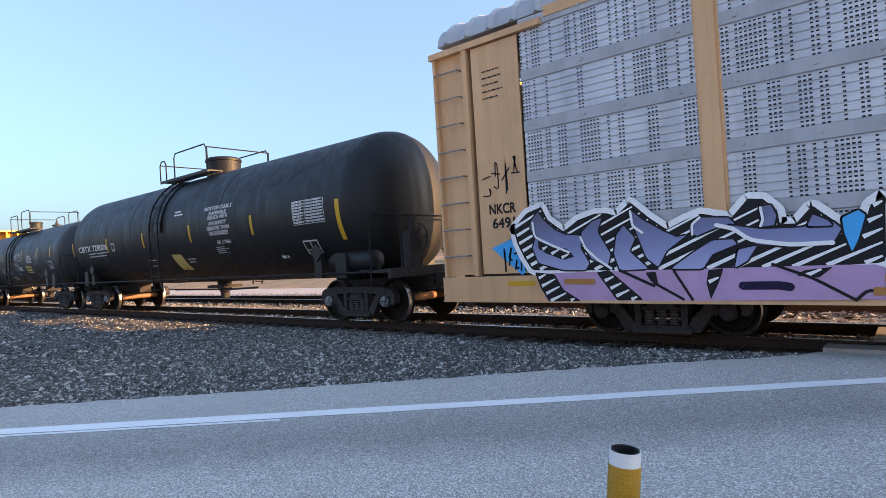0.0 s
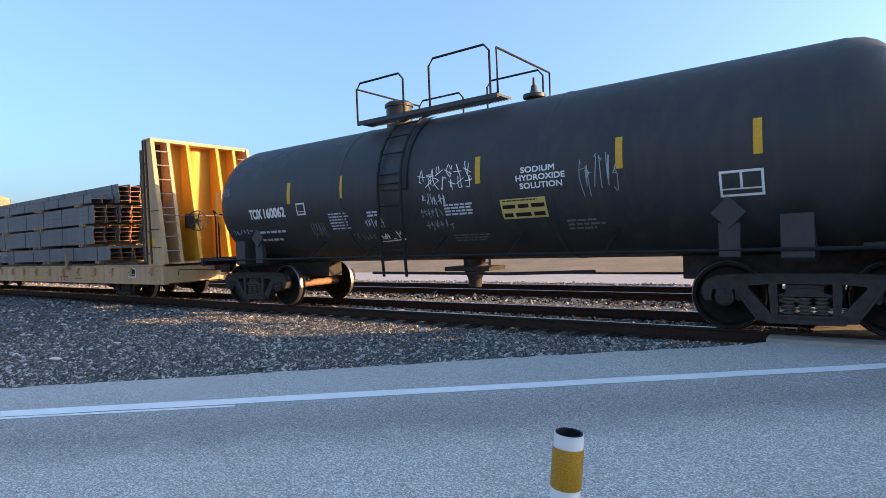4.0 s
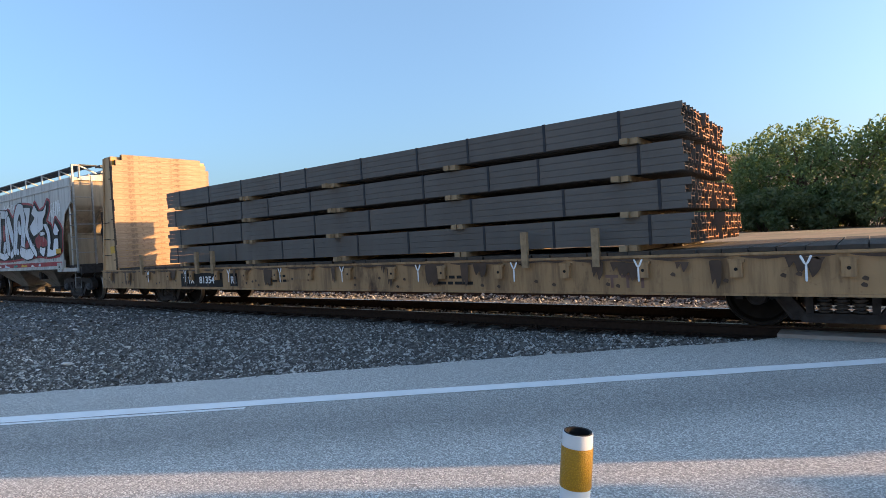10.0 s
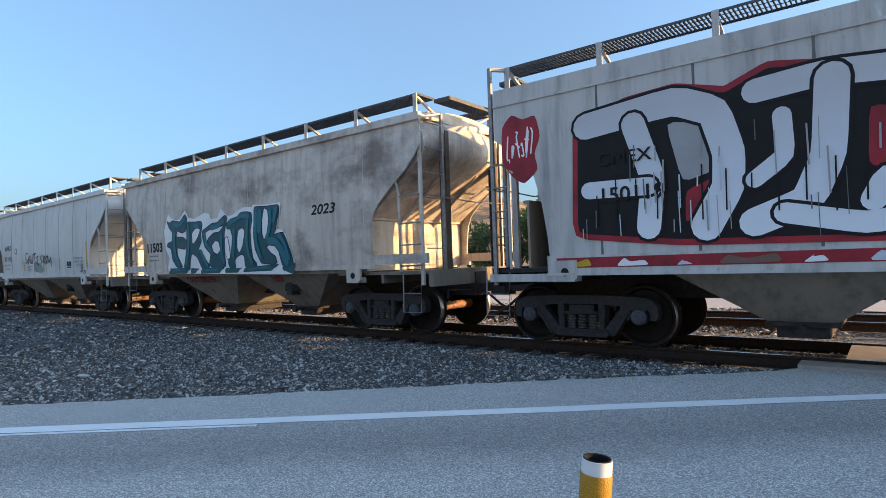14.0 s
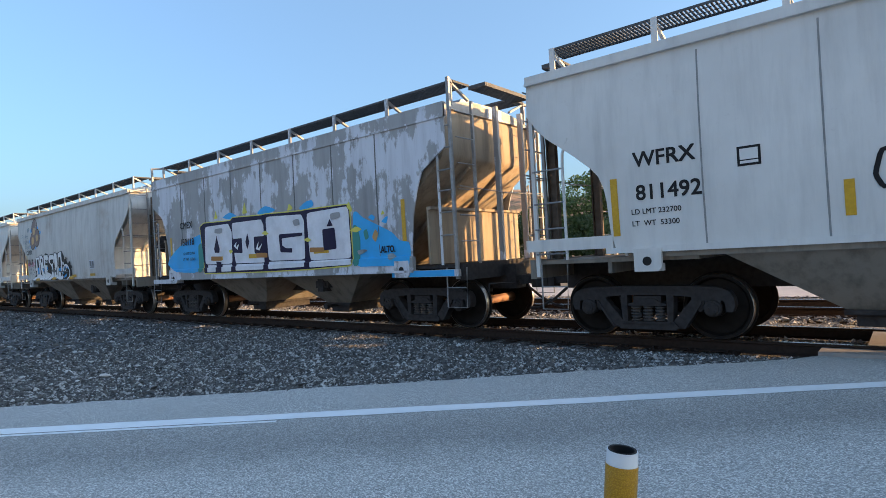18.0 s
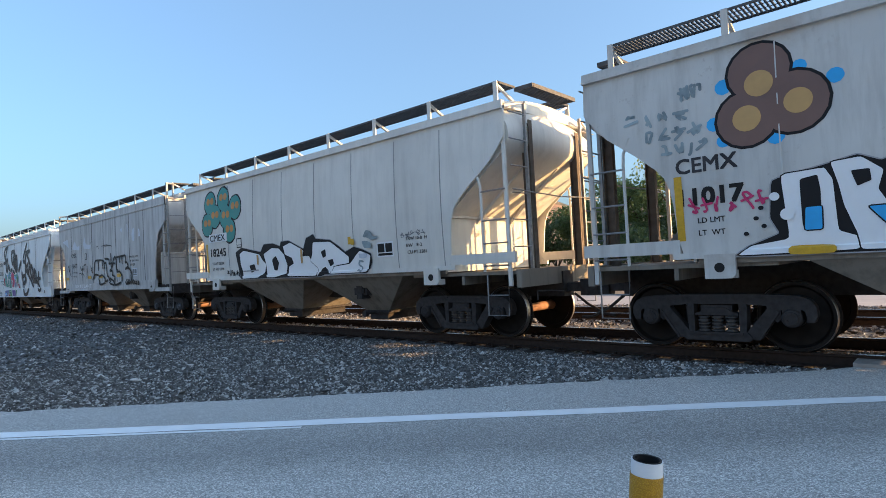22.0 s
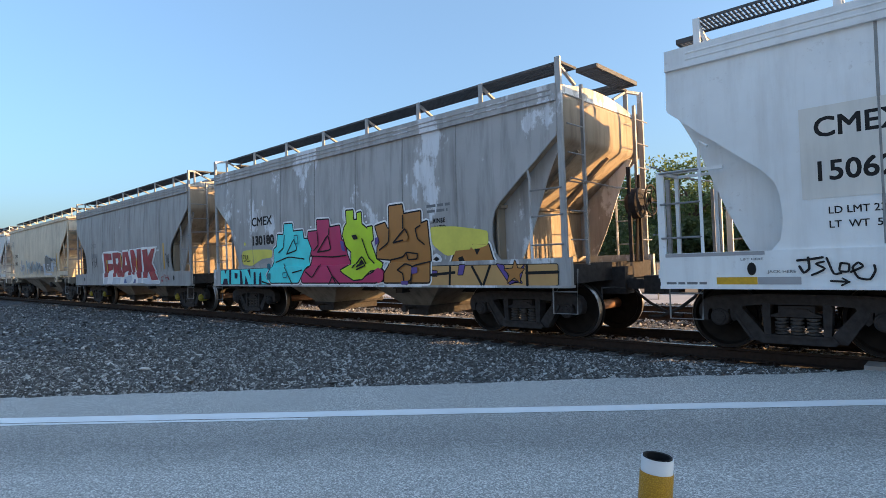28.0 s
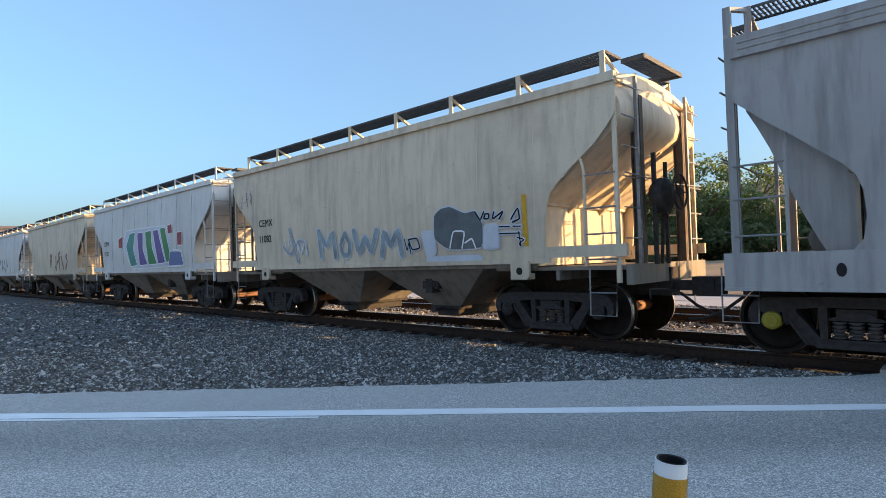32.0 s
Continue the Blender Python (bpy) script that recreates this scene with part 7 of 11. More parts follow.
for x in (-6.85, -3.0, 0.6, 2.2, 6.2, -9.0):
    block(car, x, x + 0.46, 0.55, 0.63, yellow_m, sf, 0.005, "reflective_tape", cuts=0)
for i, xx in enumerate((4.2, 4.43, 4.63)):          # the owner's mark as plain shapes
    block(car, xx, xx + 0.18, 0.64, 0.68, INK["red"], sf, 0.005, "owner_mark", cuts=0)
    block(car, xx + 0.07, xx + 0.11, 0.52, 0.64, INK["red"], sf, 0.005, "owner_mark", cuts=0)
box_frame(car, sf, 8.79, 0.65, 0.42, 0.26, 2, white_m, black_m)
for m in (-1, 1):
    block(car, m * 10.0 - 0.21, m * 10.0 + 0.21, 1.5, 1.71, yellow_m, lambda z: 1.48, 0.004, "reflective_panel", cuts=0)
bars(car, 5.3, 0.62, 0.7, 1, 0.1, 0.025, black_m, sf, seed=22)
car, sf = F2
block(car, -6.17, -4.3, 0.53, 0.87, black_m, sf, 0.004, "number_panel", cuts=0)
write(car, "TTPX", -6.05, 0.62, 0.16, white_m, sf, 0.5, lift=0.008, bold=0.008, cuts=0)
write(car, "81354", -5.3, 0.62, 0.16, white_m, sf, 0.65, lift=0.008, bold=0.008, cuts=0)
block(car, -4.0, -3.7, 0.55, 0.85, black_m, sf, 0.004, "number_panel", cuts=0)
write(car, "R1", -3.95, 0.62, 0.16, white_m, sf, 0.2, lift=0.008, bold=0.008, cuts=0)
for i, xx in enumerate((5.07, 5.29, 5.49)):
    block(car, xx, xx + 0.18, 0.70, 0.74, INK["brown"], sf, 0.005, "owner_mark", cuts=0)
    block(car, xx + 0.07, xx + 0.11, 0.56, 0.70, INK["brown"], sf, 0.005, "owner_mark", cuts=0)
bars(car, -2.6, 0.8, 0.9, 2, 0.1, 0.05, black_m, sf, seed=23)
bars(car, 2.1, 0.75, 0.8, 2, 0.1, 0.05, black_m, sf, seed=24)
box_frame(car, sf, 8.2, 0.62, 0.42, 0.3, 2, white_m, INK["grey"])
block(car, -10.2, -9.8, 1.5, 1.71, yellow_m, lambda z: 1.48, 0.004, "reflective_panel", cuts=0)
for i in range(9):                                   # white chain hooks along the sill
    spray(car, [[(0.0, 1.0), (0.5, 0.6), (1.0, 1.0)], [(0.5, 0.6), (0.5, 0.0)]], -7.8 + i * 1.9, 0.66, 0.1, 0.28, 0.025, INK["white"], lambda z: 1.6, 0.012, "", "chain_hook", 0)

# hoppers, from the head
car, sf = HOP[0]
spray(car, [[(0.04 + 0.031 * i, 0.15 + 0.2 * ((i * 7) % 5) / 5), (0.041 + 0.031 * i, 0.5 + 0.3 * ((i * 3) % 4) / 4)] for i in range(30)], -4.3, 1.6, 9.0, 1.2, 0.018, INK["black"], sf, 0.036)
draw((car, sf), [("P", "red", 0, [(-5.48, 3.45), (-5.3, 3.62), (-5.1, 3.5), (-4.88, 3.55), (-4.8, 3.2), (-4.92, 2.95), (-4.85, 2.7), (-5.1, 2.5), (-5.3, 2.62), (-5.5, 2.9)])], base=-0.006, soft=0.3)
spray(car, tag(31, 6), -5.4, 2.9, 0.5, 0.45, 0.025, INK["white"], sf, 0.012)
spray(car, tag(32, 6), -0.64, 3.38, 1.15, 0.22, 0.03, INK["white"], sf, 0.006)
spray(car, tag(33, 6) + tag(34, 6), 3.85, 2.85, 0.95, 0.5, 0.035, INK["white"], sf, 0.006)
write(car, "CMEX", -3.9, 2.62, 0.17, black_m, sf, 0.75, bold=0.0025, lift=0.04)
write(car, "150119", -3.85, 2.1, 0.2, black_m, sf, 0.85, lift=0.04)
block(car, 4.28, 4.7, 1.62, 1.78, yellow_m, sf, 0.04, "reflective_tape")
block(car, -4.6, 4.7, 1.2, 1.345, INK["red"], lambda z: 1.59, 0.004, "graffiti", "dark red paint along the sill", cuts=0)
for i, (a, b, ink) in enumerate(((-4.5, -4.1, "tape"), (-3.7, -3.3, "white"), (-2.9, -2.75, "silver"), (-2.4, -1.75, "brown"), (-1.5, -1.3, "white"), (-0.9, -0.3, "silver"), (0.1, 0.5, "jade"), (0.9, 1.5, "tape"), (1.9, 2.2, "white"), (2.6, 2.8, "silver"))):
    draw((car, lambda z: 1.59), [("P", ink, 0, [(a, 1.21), (a + 0.12, 1.30 + 0.03 * (i % 2)), ((a + b) / 2, 1.27), (b, 1.33 - 0.04 * (i % 3)), (b + 0.06, 1.22)])], base=-0.002, soft=0.25)

car, sf = HOP[1]
write(car, "11503", -4.42, 1.9, 0.24, black_m, sf, 0.86, bold=0.012)
write(car, "2023", 2.9, 2.42, 0.2, INK["black"], sf, 0.75, bold=0.006, shear=0.2)
tape(car, sf, (-4.6, 1.55, 0.8))
write(car, "OUTSIDER", -2.66, 1.02, 0.15, INK["red"], lambda z: 1.47 - (1.26 - z) * 0.893, 1.45, bold=0.008, lift=0.02, cuts=6)
write(car, "US", 1.2, 1.03, 0.15, INK["red"], lambda z: 1.47 - (1.26 - z) * 0.893, 0.32, bold=0.008, lift=0.02, cuts=6)
bars(car, -4.35, 1.8, 0.7, 2, 0.12, 0.04, INK["grey"], sf, seed=42)

car, sf = HOP[2]
number(car, sf, "WFRX", "811492", -4.24, 2.42, 0.2, gap=0.45)
weights(car, sf, -4.3, 1.78, "232700", "53300")
box_frame(car, sf, -2.95, 2.25, 0.26, 0.24, 1, black_m, PAINT["pale"])
box_frame(car, sf, 2.64, 1.55, 0.44, 0.29, 2)
write(car, "EXW 10-8  H 8-3", 3.35, 1.88, 0.06, black_m, sf, 0.72)
write(car, "EW   8-6  H 15-3", 3.4, 1.75, 0.06, black_m, sf, 0.7)
write(car, "CU FT 3281", 3.45, 1.62, 0.06, black_m, sf, 0.5)
tape(car, sf, (4.37, 1.56, 0.88), (1.92, 1.56, 0.42), (0.3, 1.5, 0.4), (-1.9, 1.56, 0.4), (-4.58, 1.5, 0.8))
bars(car, -1.4, 1.72, 0.5, 4, 0.06, 0.015, INK["grey"], sf, seed=55)

car, sf = HOP[3]
block(car, 4.2, 5.7, 1.005, 1.115, INK["sky"], lambda z: 1.57, 0.004, "graffiti", cuts=0)
for x in (-2.3, -0.6, 1.9):
    block(car, x, x + 0.5, 1.56, 1.66, yellow_m, sf, 0.022, "reflective_tape")
number(car, sf, "CMEX", "150118", -3.94, 2.5, 0.18, gap=0.46, lift=0.03)
weights(car, sf, -3.85, 1.78, "233800", "52200", lift=0.03)
write(car, "24.", -3.85, 1.25, 0.1, black_m, sf, bold=0.01, lift=0.01)
write(car, ".ALTO.", 3.93, 1.49, 0.12, black_m, sf, 0.4, bold=0.008, lift=0.03)
tape(car, sf, (4.52, 1.5, 0.95), (-4.62, 1.45, 0.85))

car, sf = HOP[4]
for x, z, r, ink, lift in ((-3.55, 3.5, 0.34, "brown", 0.004), (-3.2, 3.05, 0.36, "brown", 0.005), (-3.7, 2.95, 0.34, "brown", 0.006), (-3.55, 3.35, 0.16, "sand", 0.009), (-3.15, 3.05, 0.15, "sand", 0.009), (-3.7, 2.95, 0.16, "sand", 0.009)):
    part("graffiti", lay([(r * math.cos(a), r * math.sin(a)) for a in np.linspace(0, 5.9, 18)], [tuple(range(18))], x, z, sf, lift, 4), INK[ink], car, "faded brown round blobs")
write(car, "CEMX", -4.58, 2.38, 0.19, INK["smoke"], sf, 0.74, bold=0.006)
write(car, "11017", -4.55, 1.96, 0.21, black_m, sf, 0.76, bold=0.011)
spray(car, tag(64, 6), -4.45, 1.85, 0.95, 0.2, 0.03, INK["magenta"], sf, 0.012)
for i, (x, z, w) in enumerate(((-5.25, 3.1, 0.9), (-5.0, 2.86, 0.8), (-4.75, 2.62, 0.6), (-4.5, 3.35, 0.3))):
    spray(car, tag(65 + i, 4), x, z, w, 0.17, 0.04, INK["fade"], sf, 0.005, "washed-out blue scrawl")
for x, z, r in ((-3.95, 3.4, 0.1), (-4.08, 2.95, 0.09), (-2.78, 3.25, 0.09), (-3.4, 2.68, 0.1), (-3.98, 2.72, 0.08), (-3.12, 3.45, 0.08)):
    part("graffiti", lay([(r * math.cos(a), r * math.sin(a)) for a in np.linspace(0, 5.9, 10)], [tuple(range(10))], x, z, sf, 0.003, 2), INK["sky"], car)
for x, z, r in ((-3.55, 3.5, 0.34), (-3.2, 3.05, 0.36), (-3.7, 2.95, 0.34)):
    part("graffiti", lay([((r + 0.035) * math.cos(a), (r + 0.035) * math.sin(a)) for a in np.linspace(0, 5.9, 18)], [tuple(range(18))], x, z, sf, 0.0035, 4), INK["black"], car)
weights(car, sf, -4.35, 1.72, "", "")
tape(car, sf, (-4.62, 1.5, 0.85))
for x in (-3.1, -1.2, 0.65, 2.45):
    block(car, x, x + 0.48, 1.33, 1.43, yellow_m, sf, 0.016, "reflective_tape", cuts=2)
box_frame(car, sf, 2.45, 1.6, 0.44, 0.3, 2, INK["silver"], INK["grey"])

car, sf = HOP[5]
rng2 = random.Random(9)
for x, z in ((-4.35, 3.45), (-3.6, 3.5), (-4.05, 3.05), (-3.45, 3.0), (-4.5, 2.85), (-2.95, 3.2), (-3.25, 2.6)):
    for r, ink, lift in ((0.34, "black", 0.004), (0.30, "jade", 0.007)):
        part("graffiti", lay([((r + 0.03 * rng2.random()) * math.cos(a), (r + 0.03 * rng2.random()) * math.sin(a)) for a in np.linspace(0, 5.9, 18)], [tuple(range(18))], x, z, sf, lift + 0.0005 * rng2.random(), 4), INK[ink], car, "round jade blobs edged in black")
    for d in (-0.1, 0.12):
        part("graffiti", lay([(0.1 * math.cos(a), 0.1 * math.sin(a)) for a in np.linspace(0, 5.8, 12)], [tuple(range(12))], x + d, z + 0.05, sf, 0.0105, 2), INK["orange"], car)
block(car, -4.4, -3.4, 2.33, 2.56, PAINT["white"], sf, 0.0115, "repaint_patch")
write(car, "CMEX", -4.35, 2.36, 0.17, black_m, sf, 0.85, bold=0.0025, lift=0.015)
write(car, "18245", -4.35, 1.93, 0.21, black_m, sf, 0.85, bold=0.008)
weights(car, sf, -4.3, 1.7, "232300", "53700")
box_frame(car, sf, 2.65, 1.58, 0.48, 0.3, 2)
write(car, "EXW 10-8  H", 3.5, 1.87, 0.06, black_m, sf, 0.55)
write(car, "EW   8-2", 3.5, 1.74, 0.06, black_m, sf, 0.42)
write(car, "CU FT 3281", 3.52, 1.61, 0.06, black_m, sf, 0.5)
spray(car, tag(71, 5), 3.35, 1.93, 0.7, 0.12, 0.015, INK["grey"], sf, 0.005)
spray(car, tag(73, 7), -3.5, 1.36, 0.8, 0.16, 0.03, INK["black"], sf, 0.006)
box_frame(car, sf, -2.9, 2.1, 0.26, 0.26, 1, black_m, PAINT["light"])
tape(car, sf, (1.75, 1.9, 0.16), (-4.62, 1.5, 0.8), (-2.0, 1.6, 0.25), (0.15, 1.65, 0.25))

car, sf = HOP[6]
write(car, "5IX FT LANZ", -3.45, 1.22, 0.12, INK["white"], lambda z: 1.59, 2.0, bold=0.006, lift=0.006, cuts=0)
number(car, sf, "CMEX", "150473", -3.95, 2.5, 0.18, gap=0.45)
weights(car, sf, -3.9, 1.82, "234300", "51700")
write(car, "EXW 10-8  H 8-9", 2.55, 2.2, 0.07, black_m, sf, 0.8)
write(car, "EW   8-6  H 14-11", 2.58, 2.06, 0.07, black_m, sf, 0.8)
write(car, "CU FT 3282", 2.58, 1.92, 0.07, black_m, sf, 0.48)
box_frame(car, sf, 2.81, 1.55, 0.4, 0.28, 2, INK["silver"], INK["grey"])
box_frame(car, sf, -2.2, 2.35, 0.24, 0.26, 1, black_m, PAINT["mid"])
for x in (-4.75, -1.9, -0.6, 1.3):
    block(car, x, x + 0.4, 1.56, 1.68, yellow_m, sf, 0.012, "reflective_tape", cuts=2)

car, sf = HOP[7]
block(car, -4.35, -3.2, 1.9, 2.95, PAINT["light"], sf, 0.004, "repaint_patch")
number(car, sf, "CMEX", "150626", -4.2, 2.6, 0.22, gap=0.5)
weights(car, sf, -4.1, 1.72, "232400", "53600", 0.08)
block(car, -5.33, -4.86, 0.92, 1.01, yellow_m, lambda z: 1.58, 0.006, "reflective_tape", cuts=0)
block(car, -4.855, -4.4, 0.92, 1.01, INK["ash_fill"], lambda z: 1.58, 0.006, "reflective_tape", "faded grey half of the tape", cuts=0)
write(car, "LIFT HERE", -5.04, 1.215, 0.03, INK["grey"], lambda z: 1.58, 0.25, bold=0.002, cuts=0)
write(car, "JACK HERE", -4.75, 1.045, 0.035, INK["grey"], lambda z: 1.58, 0.3, bold=0.002, cuts=0)
bars(car, -5.97, 0.95, 0.55, 1, 0.05, 0.03, INK["grey"], lambda z: 1.58, seed=97)
block(car, -5.97, -4.77, 1.28, 1.325, INK["ash_fill"], lambda z: 1.58, 0.004, "marking", "worn grey strip", cuts=0)

car, sf = HOP[8]
for i, line_ in enumerate(("..RINSE", "ALTO..", "DIEN..", "24..")):
    write(car, line_, 2.95 + 0.06 * i, 2.05 - i * 0.13, 0.085, black_m, sf, bold=0.006, lift=0.008)
write(car, "CMEX", -3.58, 2.43, 0.22, black_m, sf, 0.98, bold=0.006)
write(car, "130180", -3.56, 1.94, 0.22, black_m, sf, 1.02, bold=0.014)
bars(car, 2.85, 2.4, 0.7, 2, 0.1, 0.05, INK["grey"], sf, seed=96)
bars(car, -3.4, 1.75, 0.8, 2, 0.13, 0.05, INK["grey"], sf, seed=97)

car, sf = HOP[9]
number(car, sf, "CMEX", "130258", -3.66, 2.4, 0.17, INK["grey"], gap=0.42)
spray(car, tag(101, 4), -3.6, 1.62, 0.7, 0.35, 0.025, INK["black"], sf, 0.005)
spray(car, tag(102, 3), 4.0, 1.42, 0.28, 0.5, 0.03, INK["black"], sf, 0.005)
spray(car, tag(103, 4), 3.6, 1.0, 0.7, 0.22, 0.03, INK["red"], lambda z: 1.58, 0.006, cuts=0)
tape(car, sf, (3.8, 1.42, 0.85))
bars(car, 2.9, 2.2, 0.6, 2, 0.12, 0.05, INK["silver"], sf, seed=104)

car, sf = HOP[10]
spray(car, tag(113, 3), -5.4, 2.95, 0.7, 0.45, 0.018, INK["grey"], sf, 0.005)
spray(car, tag(114, 4), -3.2, 1.6, 0.8, 0.45, 0.02, INK["white"], sf, 0.005)
number(car, sf, "CEMX", "11082", -4.4, 2.4, 0.18, gap=0.42)
tape(car, sf, (4.2, 1.55, 0.85))
car, sf = HOP[11]
number(car, sf, "CEMX", "11301", -4.4, 2.4, 0.18, gap=0.42)
car, sf = HOP[12]
spray(car, tag(131, 5), -0.5, 1.5, 3.6, 0.8, 0.16, INK["brown"], sf, 0.006, "dark brown tag")
car, sf = HOP[13]
spray(car, tag(141, 5), -2.5, 1.5, 4.0, 0.8, 0.14, INK["fade"], sf, 0.006)

RACK = (RACK[0], lambda z: 1.603)
RACK_SILL = (RACK[0], lambda z: 1.602)
def over(build, sill, brow):
    """A hopper car's side, stepping out over its sill below the brow."""
    side = half_width(build)
    return lambda z: max(side(z), sill) if z < brow else side(z)


def whole_side(i, build):
    """Target for a drawing that runs from the side down over the sill, with the heights at which it must bend."""
    sill, brow = {"arc": (1.577, 1.35), "lattice": (1.592, 1.39), "deep": (1.582, 1.34)}[build]
    return HOP[i][0], over(build, sill, brow), (brow - 0.008, brow + 0.008)


ARC1, ARC4, ARC5 = whole_side(1, "arc"), whole_side(4, "arc"), whole_side(5, "arc")
LAT3, LAT6, DEEP9 = whole_side(3, "lattice"), whole_side(6, "lattice"), whole_side(9, "deep")
DEEP8 = whole_side(8, "deep")
SILL7, SILL8 = (HOP[7][0], lambda z: 1.58), (HOP[8][0], lambda z: 1.58)
# ---- drawings on the cars, in metres along and up each car ----
rng_ = random.Random(31)
drips_ = []
for i in range(90):
    x, z, d = rng_.uniform(-4.2, 3.9), rng_.uniform(1.75, 2.95), rng_.uniform(0.12, 0.55)
    drips_.append(("S", rng_.choice(("ash_fill", "ash_fill", "silver", "slate_fill")), rng_.uniform(0.008, 0.022), [(x, z), (x + rng_.uniform(-0.01, 0.01), max(1.42, z - d))]))
draw(HOP[0], drips_, edge=None, halo=None, base=0.016, soft=0.1, label="thin grey paint drips")
rng_ = random.Random(77)
runs_ = []
for i in range(19):
    x = -10.09 + i * 1.0836
    for _ in range(rng_.choice((1, 2, 2, 3))):
        a, w, d = x + rng_.uniform(-0.35, 0.3), rng_.uniform(0.06, 0.32), rng_.uniform(0.55, 0.9)
        top = rng_.uniform(0.90, 0.958)
        runs_.append(("P", "rust_run", 0, [(a, top), (a + w, top), (a + w * 0.9, d + 0.05), (a + w * 0.6, d - rng_.uniform(0.0, 0.06)), (a + w * 0.45, d + 0.09), (a + w * 0.2, d + 0.01), (a + 0.02, d + 0.1)]))
    runs_.append(("P", "rust_run", 0, [(x - 0.5, 0.958), (x + 0.52, 0.958), (x + 0.4, 0.93 - rng_.uniform(0, 0.04)), (x + 0.1, 0.945), (x - 0.2, 0.915), (x - 0.42, 0.94)]))
    for _ in range(2):
        a, z = x + rng_.uniform(-0.5, 0.5), rng_.uniform(0.54, 0.75)
        runs_.append(("P", "rust_run", 0, [(a, z), (a + 0.03, z + 0.03), (a + 0.07, z + 0.01), (a + 0.06, z - 0.03), (a + 0.02, z - 0.02)]))
draw(F2, runs_, edge=None, halo=None, base=0.002, soft=0.2, label="brown rust runs round the stake pockets")
draw(RACK, [
    ("H", "black", 0, [(-12.53, 1.69), (-12.27, 1.91), (-12.01, 1.98), (-11.91, 1.77), (-11.66, 1.58), (-11.42, 1.73), (-11.15, 1.8), (-10.98, 1.79), (-10.84, 1.74), (-10.63, 1.91), (-10.39, 1.68), (-10.16, 1.5), (-9.94, 1.6), (-9.73, 1.67), (-9.38, 1.58), (-9.18, 1.8), (-9.02, 1.78), (-8.88, 1.63), (-8.86, 1.47), (-8.7, 1.46), (-8.53, 1.65), (-8.37, 1.5), (-8.25, 1.39), (-8.18, 1.14), (-8.11, 1.26), (-8, 1.61), (-7.87, 1.7), (-7.9, 0.98), (-8.67, 0.95), (-9.65, 0.96), (-10.83, 0.98), (-12.23, 1.02), (-12.37, 1.23), (-12.48, 1.46)]),
], edge=None, halo=('white', 0.16), base=0.003, soft=0.1)
draw(RACK, [
    ("P", "sky", 0, [(-8.26, 1.49), (-8.11, 1.56), (-8.05, 1.5), (-8.13, 1.23), (-8.19, 1.11), (-8.25, 1.33)]),
    ("P", "indigo", 0, [(-12.21, 1.78), (-12.07, 1.91), (-11.99, 1.78), (-11.8, 1.61), (-11.64, 1.53), (-11.39, 1.5), (-11.4, 1.31), (-11.28, 1.1), (-11.34, 1), (-11.7, 1.01), (-12.11, 1.13), (-12.2, 1.36), (-12.14, 1.51), (-12.22, 1.66)]),
    ("H", "black", 0, [(-12.1, 1.47), (-11.82, 1.34), (-11.63, 1.33), (-11.51, 1.2), (-11.69, 1.16), (-11.97, 1.27), (-12.1, 1.35)]),
    ("P", "indigo", 0, [(-11.38, 1.54), (-11.2, 1.69), (-11.05, 1.73), (-11.13, 1.54), (-10.95, 1.21), (-11.01, 1.04), (-11.24, 1.16), (-11.35, 1.34)]),
    ("P", "indigo", 0, [(-10.85, 1.47), (-10.74, 1.6), (-10.59, 1.41), (-10.68, 1.24), (-10.43, 0.99), (-10.83, 0.98), (-10.9, 1.21)]),
    ("P", "indigo", 0, [(-10.63, 1.8), (-10.47, 1.65), (-10.21, 1.48), (-10.04, 1.39), (-9.91, 1.41), (-10.18, 1.22), (-10.3, 1.01), (-10.45, 1.14), (-10.58, 1.53)]),
    ("P", "indigo", 0, [(-9.85, 1.51), (-9.74, 1.62), (-9.41, 1.59), (-9.34, 1.51), (-9.48, 1.5), (-9.69, 1.43), (-9.79, 1.39), (-9.85, 1.44)]),
    ("P", "indigo", 0, [(-10.14, 0.98), (-9.83, 1.19), (-9.61, 1.32), (-9.37, 1.32), (-9.33, 1.26), (-9.62, 1.15), (-9.74, 0.97)]),
    ("P", "indigo", 0, [(-9.42, 1.5), (-9.05, 1.42), (-8.65, 1.41), (-8.35, 1.46), (-8.27, 1.37), (-8.35, 1.23), (-8.77, 1.2), (-9.12, 1.25), (-9.3, 1.39)]),
    ("P", "indigo", 0, [(-9.06, 1.69), (-8.94, 1.7), (-8.89, 1.57), (-8.92, 1.46), (-9.05, 1.45), (-9.05, 1.6)]),
    ("P", "indigo", 0, [(-9.32, 1.19), (-9.11, 1.23), (-9.23, 1.05), (-9.37, 0.97)]),
    ("P", "indigo", 0, [(-8.59, 1.42), (-8.53, 1.55), (-8.39, 1.47), (-8.35, 1.41)]),
], edge=('black', 0.045), halo=None, base=0.006, soft=0.14)
